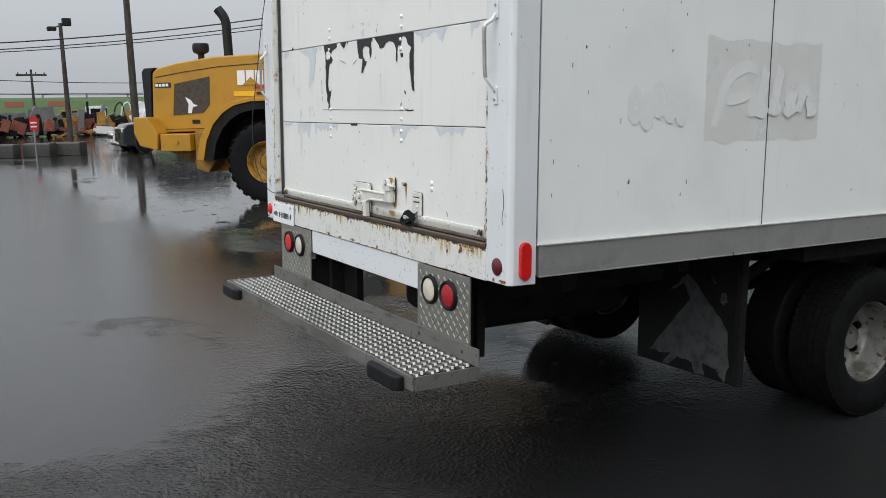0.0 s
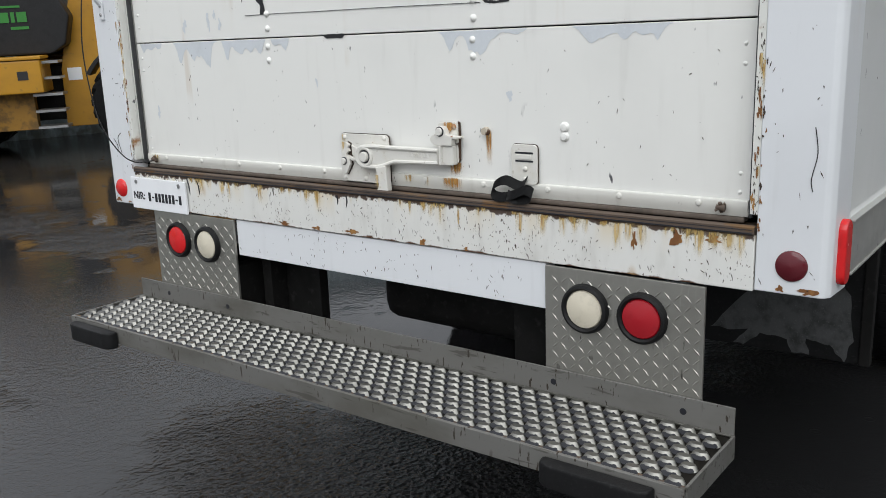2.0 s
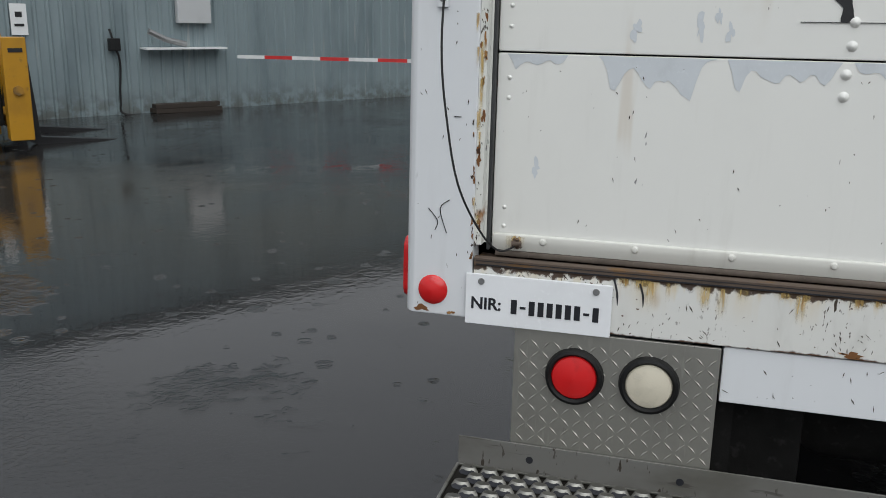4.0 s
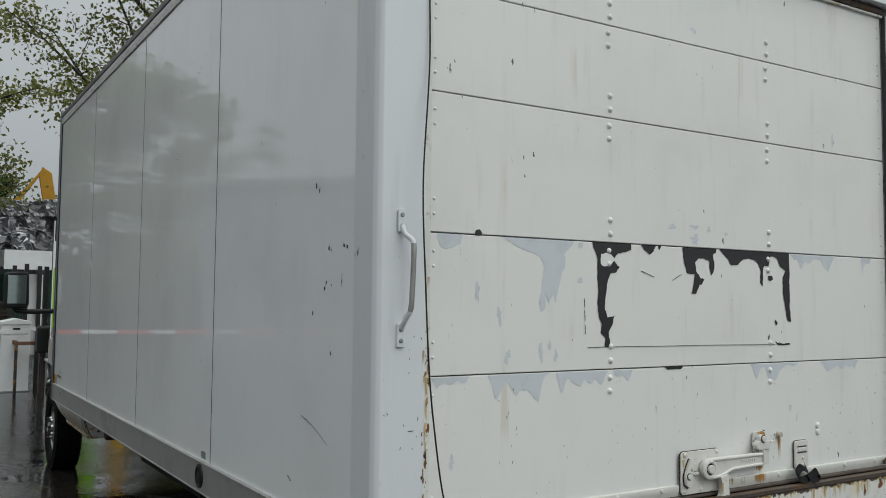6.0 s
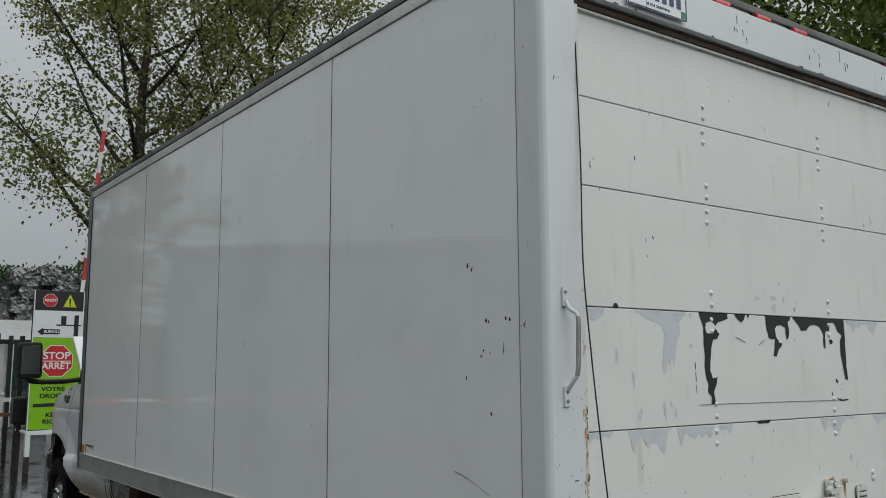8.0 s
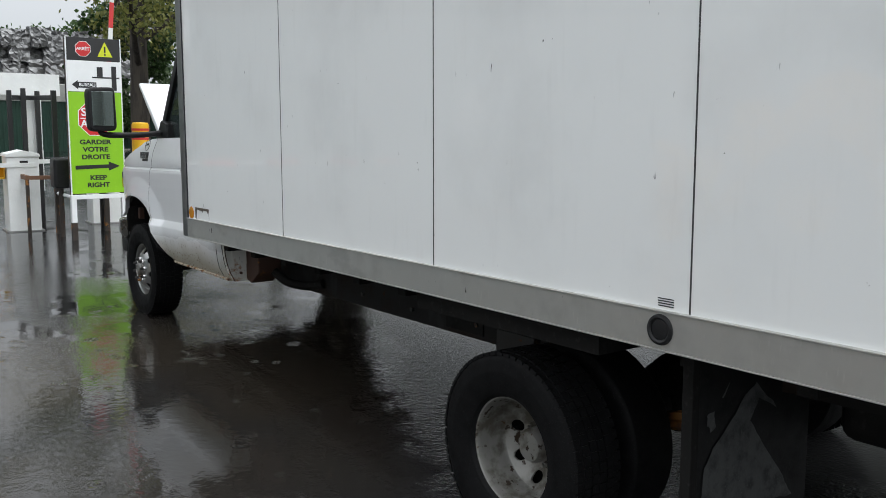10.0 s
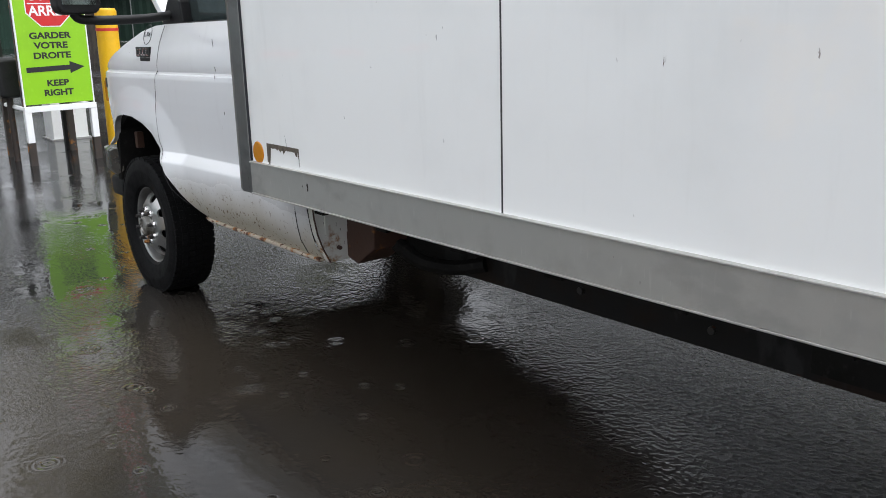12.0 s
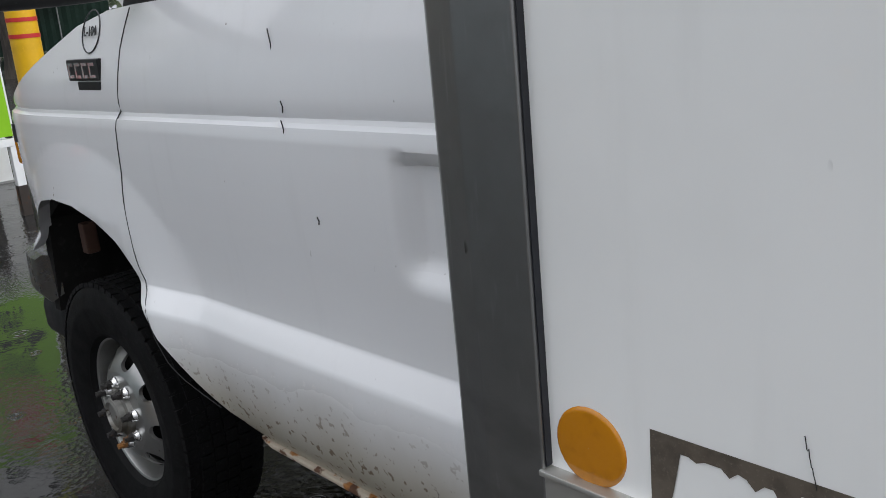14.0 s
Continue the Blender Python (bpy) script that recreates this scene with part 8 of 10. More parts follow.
def car_wheel(parent, x, y, r, s, spokes=10):
    w = part("wheel", lathe(bmesh.new(), [(r * 0.62, -0.10), (r * 0.92, -0.11), (r, -0.08), (r, 0.08), (r * 0.92, 0.11), (r * 0.62, 0.10)], (x, y, r), "y", 30), TYRE, parent, "black tyre")
    part("rim", lathe(bmesh.new(), [(r * 0.62, 0.085), (r * 0.56, 0.095), (r * 0.54, 0.03), (0.0001, 0.03)], (x, y, r), "y", 28, s), SIGN_BLACK, w)
    for k in range(spokes):
        a = 2 * math.pi * k / spokes
        bm = bmesh.new()
        mtx = Matrix.Translation((x, y + s * 0.075, r)) @ Matrix.Rotation(a, 4, "Y") @ Matrix.Translation((r * 0.31, 0, 0)) @ Matrix.Diagonal((r * 0.56, 0.03, r * 0.09, 1))
        bmesh.ops.create_cube(bm, size=1, matrix=mtx)
        part("spoke", bm, ALLOY, w, smooth=False)
    part("hub", cyl(bmesh.new(), (x, y + s * 0.03, r), (x, y + s * 0.10, r), r * 0.14), ALLOY, w)


def shell(prof, w, inset, belt, bm=None):
    """A car body from its side view (x, z): narrows above the belt line; rounded at its corners."""
    bm = bm or bmesh.new()
    n = len(prof)
    rings = []
    for u in (-1, -0.94, -0.8, -0.4, 0, 0.4, 0.8, 0.94, 1):
        ring = []
        for x, z in prof:
            k = max(0.0, (z - belt))
            half = w / 2 - inset * k
            pinch = 0.035 * (abs(u) - 0.8) / 0.2 if abs(u) > 0.8 else 0
            cx = sum(p[0] for p in prof) / n
            ring.append(bm.verts.new((x + (cx - x) * pinch, u * half, z - (0.02 if abs(u) == 1 else 0))))
        rings.append(ring)
    for a, b in zip(rings, rings[1:]):
        for k in range(n):
            bm.faces.new((a[k], a[(k + 1) % n], b[(k + 1) % n], b[k]))
    bm.faces.new(rings[0])
    bm.faces.new(rings[-1][::-1])
    bmesh.ops.recalc_face_normals(bm, faces=bm.faces[:])
    return bm


def car(kind, m, paint, label, group="parked cars"):
    """A parked car, x forward, standing on z = 0."""
    t = thing(kind, label, "car", m, group)
    if kind == "suv":
        prof = [(-2.25, 0.35), (-2.3, 0.75), (-2.22, 1.05), (-2.05, 1.55), (-1.85, 1.66), (0.3, 1.70), (0.55, 1.62), (1.15, 1.12), (2.05, 1.02), (2.25, 0.85), (2.28, 0.40), (2.1, 0.30), (-2.1, 0.28)]
        glass_prof = [(-2.05, 1.10), (-1.92, 1.50), (0.30, 1.55), (0.98, 1.12)]
        w, r, wb = 1.84, 0.36, 1.36
    else:
        prof = [(-2.25, 0.35), (-2.3, 0.75), (-2.2, 0.98), (-1.55, 1.05), (-1.0, 1.40), (-0.6, 1.46), (0.25, 1.45), (1.05, 1.0), (2.0, 0.86), (2.25, 0.68), (2.27, 0.38), (2.1, 0.28), (-2.1, 0.28)]
        glass_prof = [(-1.35, 1.03), (-0.92, 1.33), (0.22, 1.37), (0.82, 1.02)]
        w, r, wb = 1.76, 0.32, 1.35
    part("body", shell(prof, w, 0.26, 0.98), paint, t, angle=40)
    for s in (1, -1):
        y = s * (w / 2 - 0.045)
        part("side_glass", prism(bmesh.new(), glass_prof, "y", s * (w / 2 - 0.17), y), DARK_GLASS, t, smooth=False)
        part("window_pillar", box(-0.35, -0.27, s * (w / 2 - 0.15), s * (w / 2 - 0.04), 1.05, 1.5), paint, t)
        for x in (-wb, wb):
            part("wheel_arch", lathe(bmesh.new(), [(r + 0.07, 0.0), (r + 0.07, 0.02), (0.001, 0.021)], (x, s * (w / 2 - 0.012), r + 0.02), "y", 26, s), SIGN_BLACK, t)
            car_wheel(t, x, s * (w / 2 - 0.07), r, s)
        part("headlamp", box(2.0, 2.24, s * (w / 2 - 0.42), s * (w / 2 - 0.06), 0.74, 0.90, bevel=0.03), CLEAR_LENS, t)
        part("tail_lamp", box(-2.30, -2.16, s * (w / 2 - 0.32), s * (w / 2 - 0.04), 0.85, 1.05, bevel=0.02), RED_LENS, t)
        part("door_mirror", box(0.75, 0.92, s * (w / 2 + 0.01), s * (w / 2 + 0.18), 1.05, 1.2, bevel=0.04), paint, t)
        part("door_handle", box(-0.95, -0.80, s * (w / 2 - 0.01), s * (w / 2 + 0.015), 0.93, 0.96), BLACK_PLASTIC, t)
    part("windscreen", prism(bmesh.new(), [(0.42, 1.60), (0.45, 1.63), (1.12, 1.12), (1.06, 1.10)] if kind == "suv" else [(0.30, 1.42), (0.33, 1.45), (1.04, 1.02), (0.98, 1.0)], "y", -w / 2 + 0.22, w / 2 - 0.22), DARK_GLASS, t, smooth=False)
    part("grille", box(2.18, 2.30, -0.5, 0.5, 0.55, 0.72, bevel=0.01), BLACK_PLASTIC, t)
    part("lower_trim", box(-2.0, 2.1, -w / 2 + 0.03, w / 2 - 0.03, 0.22, 0.34, bevel=0.03), BLACK_PLASTIC, t)
    return t


car("suv", pose(11.14, -18.22, gz(0, -18.2), 0, 0, 212), CAR_GREY, "silver grey suv parked by the green fence")
car("suv", pose(8.80, 37.9, gz(6, 37.5), 0, 0, 178) @ Matrix.Diagonal((1.1, 1.1, 1.22, 1)), CAR_DARK, "dark charcoal suv parked behind the loader")
car("sedan", pose(8.8, 41.0, gz(6, 41), 0, 0, 181), CAR_WHITE, "white sedan parked beside the dark suv")

# the white pickup with its canopy (x forward)
pick = thing("pickup_truck", "white pickup with dark-windowed canopy on wet asphalt", "pickup", pose(6.64, -17.75, gz(0, -16.5), 0, 0, -89), "parked cars")
part("bed_side", box(-2.50, -0.45, -0.86, 0.86, 0.52, 1.05, bevel=0.05, seg=3), CAR_WHITE, pick, "white cargo bed")
part("cab", shell([(-0.45, 0.45), (-0.45, 1.1), (-0.30, 1.66), (0.55, 1.68), (1.05, 1.12), (2.3, 1.02), (2.45, 0.85), (2.45, 0.45)], 1.74, 0.25, 1.05), CAR_WHITE, pick, angle=40)
canopy = part("canopy", shell([(-2.46, 1.055), (-2.20, 1.72), (-2.05, 1.78), (-0.50, 1.78), (-0.46, 1.055)], 1.70, 0.22, 1.06), CAR_WHITE, pick, "white fibreglass canopy", angle=40)
part("canopy_rear_window", prism(bmesh.new(), [(-2.475, 1.10), (-2.465, 1.10), (-2.235, 1.67), (-2.245, 1.67)], "y", -0.70, 0.70), DARK_GLASS, canopy, "blackened rear window", smooth=False)
part("canopy_lamp", box(-2.22, -2.16, -0.12, 0.12, 1.70, 1.735), RED_LENS, canopy)
for s in (1, -1):
    part("canopy_side_window", prism(bmesh.new(), [(-2.1, 1.16), (-2.0, 1.60), (-1.45, 1.62), (-1.45, 1.16)], "y", s * 0.73, s * 0.835), DARK_GLASS, canopy, smooth=False)
    part("canopy_side_window", prism(bmesh.new(), [(-1.35, 1.16), (-1.35, 1.62), (-0.62, 1.62), (-0.62, 1.16)], "y", s * 0.73, s * 0.835), DARK_GLASS, canopy, smooth=False)
    part("cab_window", prism(bmesh.new(), [(-0.25, 1.14), (-0.2, 1.56), (0.48, 1.58), (0.86, 1.14)], "y", s * 0.70, s * 0.835), DARK_GLASS, pick, smooth=False)
    part("tail_lamp", box(-2.53, -2.35, s * 0.735, s * 0.868, 0.72, 1.0, bevel=0.02), RED_LENS, pick, "red tail lamp")
    for x in (-1.55, 1.6):
        part("wheel_arch", lathe(bmesh.new(), [(0.42, 0.0), (0.42, 0.02), (0.001, 0.021)], (x, s * 0.85, 0.40), "y", 26, s), SIGN_BLACK, pick)
        car_wheel(pick, x, s * 0.79, 0.355, s, 5)
part("tailgate", box(-2.525, -2.495, -0.73, 0.73, 0.60, 1.03, bevel=0.02), CAR_WHITE, pick, "white tailgate")
part("tailgate_handle", box(-2.535, -2.522, -0.08, 0.08, 0.92, 0.98, bevel=0.01), BLACK_PLASTIC, pick)
part("maker_oval", lathe(bmesh.new(), [(0.0001, 0.012), (0.06, 0.012), (0.075, 0.0)], (-2.525, 0, 0.77), "x", 20, -1), SIGN_BLACK, pick)
part("name_bars", box(-2.529, -2.524, 0.42, 0.66, 0.76, 0.80), SIGN_BLACK, pick)
part("rear_bumper", box(-2.66, -2.50, -0.84, 0.84, 0.44, 0.62, bevel=0.03), BLACK_PLASTIC, pick, "black rear bumper")
plate = part("number_plate", box(-2.672, -2.662, -0.15, 0.15, 0.45, 0.60), SIGN_WHITE, pick)
bm = bmesh.new()
for k in range(6):
    bx(bm, -2.676, -2.672, 0.115 - k * 0.042, 0.145 - k * 0.042, 0.485, 0.55)
part("plate_bars", bm, PLATE_BLUE, plate, smooth=False)
part("underside", box(-2.4, 2.2, -0.7, 0.7, 0.30, 0.52), UNDERBODY, pick)
part("roof_beacon", box(-0.15, 0.1, -0.35, -0.1, 1.69, 1.80, bevel=0.03), AMBER_LENS, pick, "amber roof beacon")

# ---- the wheel loader (x forward, its right side towards the truck) ----
m = Mat("loader_yellow_paint", (0.44, 0.218, 0.011), 0.42, 0, 0.5, 0.15)
m.over(m.ramp(m.noise(3, 5), 0.45, 0.75), (0.36, 0.178, 0.010), 0.5)
m.over(m.ramp(m.noise(14, 5, shift=(2, 2, 2)), 0.62, 0.75), (0.22, 0.13, 0.03), 0.7, 0.6)
LOADER_YELLOW = m.done()
m = Mat("dirty_loader_yellow", (0.33, 0.165, 0.018), 0.55)
m.over(m.ramp(m.noise(7, 5), 0.45, 0.65), (0.16, 0.09, 0.025), 0.75)
LOADER_DIRTY = m.done()
m = Mat("worn_rim_yellow", (0.36, 0.19, 0.016), 0.5)
m.over(m.ramp(m.noise(9, 5), 0.45, 0.65), (0.20, 0.11, 0.022), 0.7)
m.over(m.ramp(m.noise(40, 4), 0.55, 0.7), (0.10, 0.065, 0.03), 0.8, 0.6)
RIM_YELLOW = m.done()
PALE_YELLOW = plain("pale_new_yellow_paint", (0.66, 0.43, 0.07), 0.4, vary=0.15)
LOGO_RED = plain("logo_red", (0.35, 0.03, 0.03), 0.4, vary=0.1)
LOGO_GREEN = plain("logo_green", (0.03, 0.20, 0.03), 0.4, vary=0.1)

load = thing("wheel_loader", "yellow wheel loader with pallet forks on wet asphalt", "loader", pose(5.63, 11.40, -0.17, 0, 0, -41.6))


def loader_wheel(x, s):
    hub = part("wheel", lathe(bmesh.new(), [(0.36, -0.24), (0.52, -0.27), (0.66, -0.26), (0.705, -0.235), (0.715, 0), (0.705, 0.235), (0.66, 0.26), (0.52, 0.27), (0.36, 0.24)], (x, s * 1.03, 0.745), "y", 48), TYRE, load, "big black loader tyre")
    for k in range(26):
        a = 2 * math.pi * k / 26
        for side in (1, -1):
            bm = bmesh.new()
            mtx = Matrix.Translation((x, s * 1.03, 0.745)) @ Matrix.Rotation(a + (0.12 if side > 0 else 0), 4, "Y") @ Matrix.Translation((0, side * 0.135, 0.708)) @ Matrix.Rotation(side * 0.45, 4, "Z") @ Matrix.Diagonal((0.095, 0.26, 0.040, 1))
            bmesh.ops.create_cube(bm, size=1, matrix=mtx)
            part("lug", bm, TYRE, hub, smooth=False)
    part("rim", lathe(bmesh.new(), [(0.375, 0.235), (0.362, 0.252), (0.348, 0.240), (0.340, 0.212), (0.330, 0.222), (0.318, 0.205), (0.305, 0.10), (0.250, 0.075), (0.242, 0.092), (0.178, 0.092), (0.172, 0.062), (0.164, 0.10), (0.132, 0.115), (0.122, 0.145), (0.088, 0.150), (0.080, 0.168), (0.0001, 0.170)], (x, s * 1.03, 0.745), "y", 44, s), RIM_YELLOW, hub, "worn yellow dished rim")
    for k in range(16):
        a = 2 * math.pi * k / 16
        q = Vector((x + 0.211 * math.cos(a), s * (1.03 + 0.088), 0.745 + 0.211 * math.sin(a)))
        part("rim_bolt", cyl(bmesh.new(), q, q + Vector((0, s * 0.022, 0)), 0.0125, None, 6), BOLT_STEEL, hub)


for x in (-1.46, 1.46):
    for s in (1, -1):
        loader_wheel(x, s)
# rear body: hood, grille, counterweight, side boxes
hood_prof = [(-3.78, 1.28), (-3.85, 1.50), (-3.80, 2.38), (-3.72, 2.46), (-3.30, 2.555), (-2.57, 2.645), (-1.31, 2.68), (-1.31, 1.86), (-1.8, 1.80), (-2.2, 1.66), (-2.5, 1.40), (-2.62, 1.30)]
part("engine_hood", prism(bmesh.new(), hood_prof, "y", -0.80, 0.80, bevel=0.04), LOADER_YELLOW, load, "yellow engine hood", angle=40)
part("hood_top_line", prism(bmesh.new(), [(-3.74, 2.29), (-3.2, 2.37), (-2.5, 2.45), (-1.33, 2.505), (-1.33, 2.52), (-2.5, 2.465), (-3.2, 2.385), (-3.74, 2.305)], "y", -0.806, 0.806), SIGN_BLACK, load)
part("hood_low_line", prism(bmesh.new(), [(-3.76, 1.335), (-2.75, 1.345), (-2.75, 1.355), (-3.76, 1.345)], "y", -0.806, 0.806), SIGN_BLACK, load)
part("rear_grille", prism(bmesh.new(), [(-3.86, 1.50), (-3.98, 1.55), (-4.00, 2.40), (-3.95, 2.47), (-3.73, 2.48), (-3.81, 2.38)], "y", -0.815, 0.815, bevel=0.02), BLACK_PLASTIC, load, "black rear grille")
part("counterweight", prism(bmesh.new(), [(-3.62, 0.98), (-3.93, 1.06), (-4.03, 1.30), (-4.02, 1.58), (-3.75, 1.57), (-3.55, 1.28), (-3.58, 0.98)], "y", -1.20, 1.20, bevel=0.02), LOADER_YELLOW, load, "yellow rear counterweight")
part("rear_bumper_step", box(-3.545, -2.95, -1.15, 1.15, 0.95, 1.265, bevel=0.02), LOADER_YELLOW, load, "yellow battery box")
part("box_knob", cyl(bmesh.new(), (-3.22, -1.15, 1.12), (-3.22, -1.175, 1.12), 0.045, None, 14), LOADER_YELLOW, load)
part("rear_frame", prism(bmesh.new(), [(-3.75, 0.95), (-2.95, 0.56), (-2.45, 0.53), (-1.5, 0.55), (-0.2, 0.50), (-0.2, 1.40), (-3.6, 1.25)], "y", -0.55, 0.55, bevel=0.02), LOADER_DIRTY, load)
part("frame_plate", prism(bmesh.new(), [(-2.94, 0.62), (-2.70, 0.55), (-2.52, 0.80), (-2.62, 1.30), (-2.93, 1.30)], "y", -1.0, 1.0, bevel=0.01), LOADER_DIRTY, load, "dirty yellow frame plate")
win = part("hood_window", prism(bmesh.new(), [(-3.42, 1.60), (-3.36, 2.17), (-2.66, 2.29), (-2.69, 1.78), (-2.82, 1.64)], "y", -0.812, -0.803), plain("dusty_brown_vent_mesh", (0.055, 0.040, 0.025), 0.6, vary=0.4, scale=20), load, "brown mesh vent window", smooth=False)
part("window_mark", prism(bmesh.new(), [(-3.12, 1.63), (-3.10, 1.80), (-3.16, 1.93), (-3.06, 1.88), (-3.0, 1.80), (-2.92, 1.77), (-3.02, 1.74), (-3.05, 1.63)], "y", -0.816, -0.813), SIGN_WHITE, win, smooth=False)
part("hood_latch", box(-3.05, -2.90, -0.81, -0.803, 1.44, 1.51), BLACK_PLASTIC, load)
for s in (-1, 1):
    # fender over the rear wheel
    outer = [(-2.80, 0.80), (-2.70, 1.20), (-2.52, 1.52), (-2.32, 1.70), (-2.07, 1.83), (-1.70, 1.885), (-0.79, 1.89)]
    inner = [(-0.79, 1.835), (-1.70, 1.82), (-2.02, 1.755), (-2.25, 1.62), (-2.44, 1.42), (-2.58, 1.14), (-2.66, 0.79)]
    part("rear_fender", prism(bmesh.new(), outer + inner, "y", s * 0.62, s * 1.26, bevel=0.012), LOADER_YELLOW, load, "yellow arched fender")
    part("fender_liner", prism(bmesh.new(), [(-0.80, 1.82), (-1.70, 1.79), (-1.98, 1.70), (-2.18, 1.55), (-2.35, 1.32), (-2.46, 1.0), (-2.45, 0.6), (-0.8, 0.6)], "y", s * 0.50, s * 0.64), UNDERBODY, load)
    part("mud_edge", prism(bmesh.new(), [(-0.80, 1.833), (-1.70, 1.818), (-2.015, 1.752), (-2.245, 1.617), (-2.435, 1.418), (-2.575, 1.138), (-2.655, 0.79), (-2.48, 0.79), (-2.42, 1.08), (-2.28, 1.34), (-2.10, 1.52), (-1.92, 1.62), (-1.66, 1.68), (-0.80, 1.70)], "y", s * 0.64, s * 1.235), UNDERBODY, load, "black rubber arch edge")
    part("step_box", box(-0.62, 0.12, s * 0.60, s * 1.22, 0.96, 1.42, bevel=0.03), LOADER_YELLOW, load, "yellow step box")
    part("box_lid", box(-0.64, 0.14, s * 0.72, s * 1.235, 1.425, 1.47, bevel=0.01), LOADER_YELLOW, load)
    part("side_plate", box(-0.75, -0.10, s * 0.80, s * 0.92, 0.43, 0.955, bevel=0.01), LOADER_DIRTY, load, "dirty yellow side plate")
    part("lid_mark", box(-0.20, -0.06, s * 1.2, s * 1.2255, 1.15, 1.27), SIGN_BLACK, load)
    for z in (0.45, 0.68, 0.91, 1.14, 1.36):
        part("step_tread", box(-0.06, 0.34, s * 0.80, s * 1.12, z, z + 0.035), BOLT_STEEL, load)
part("exhaust_stack", tube(bmesh.new(), curve_pts([(-2.50, -0.25, 2.60), (-2.51, -0.25, 3.0), (-2.53, -0.25, 3.33), (-2.66, -0.27, 3.54)], 5), [0.085] * 11 + [0.088] * 5, 16), BLACK_PLASTIC, load, "black exhaust stack")
part("air_precleaner", lathe(bmesh.new(), [(0.06, 2.50), (0.06, 2.72), (0.14, 2.76), (0.155, 2.80), (0.155, 2.90), (0.13, 2.93), (0.0001, 2.94)], (-3.08, -0.2, 0), "z", 22), BLACK_PLASTIC, load, "round black air intake")
# marks: plain shapes in their colours
for k in range(3):
    part("white_logo_block", box(-2.12 + k * 0.175, -1.97 + k * 0.175, -0.8105, -0.8065, 2.12, 2.38), SIGN_WHITE, load, smooth=False)
part("logo_wedge", prism(bmesh.new(), [(-2.02, 2.12), (-1.70, 2.12), (-1.86, 2.26)], "y", -0.8145, -0.8108), LOADER_YELLOW, load, smooth=False)
part("logo_hexagon", prism(bmesh.new(), [(-1.615, 2.39), (-1.54, 2.39), (-1.455, 2.25), (-1.55, 2.05), (-1.80, 2.05), (-1.78, 2.10), (-1.60, 2.11), (-1.53, 2.25)], "y", -0.8105, -0.8065), LOGO_RED, load, smooth=False)
part("maker_strip", box(-2.20, -1.80, -0.8100, -0.8065, 1.92, 2.01), YELLOW_PAINT, load, smooth=False)
part("unit_bar", box(-1.76, -1.50, -0.8100, -0.8065, 1.94, 1.99), SIGN_BLACK, load, smooth=False)
part("model_bar", box(-3.75, -3.43, -0.8100, -0.8065, 2.11, 2.20), SIGN_BLACK, load, smooth=False)
bm = bmesh.new()
for k in range(4):
    bx(bm, -3.735 + k * 0.068, -3.685 + k * 0.068, -0.8130, -0.8102, 2.13, 2.18)
part("model_mark", bm, SIGN_WHITE, load, smooth=False)
# cab
part("cab_lower", prism(bmesh.new(), [(-1.29, 1.72), (-1.29, 2.45), (0.30, 2.45), (0.52, 2.0), (0.42, 1.60), (0.20, 1.48), (-0.7, 1.48)], "y", -0.785, 0.785, bevel=0.04), BLACK_PLASTIC, load, "black cab side panel")
part("cab_glass", prism(bmesh.new(), [(-1.22, 2.46), (-1.10, 3.15), (0.10, 3.15), (0.29, 2.46)], "y", -0.74, 0.74), DARK_GLASS, load, smooth=False)
part("cab_roof", box(-1.32, 0.30, -0.86, 0.86, 3.16, 3.32, bevel=0.06, seg=3), LOADER_YELLOW, load)
for x, x2 in ((-1.26, -1.14), (0.28, 0.10)):
    for s in (1, -1):
        part("cab_pillar", tube(bmesh.new(), [(x, s * 0.76, 2.4), (x2, s * 0.76, 3.18)], 0.05, 8), BLACK_PLASTIC, load)
bm = bmesh.new()
for x, w in ((-0.42, 0.13), (-0.26, 0.05), (-0.18, 0.13)):
    bx(bm, x, x + w, -0.795, -0.789, 1.94, 2.08)
bx(bm, -0.42, -0.12, -0.795, -0.789, 2.14, 2.17)
bx(bm, -0.28, -0.04, -0.795, -0.789, 1.84, 1.88)
part("green_logo", bm, LOGO_GREEN, load, smooth=False)
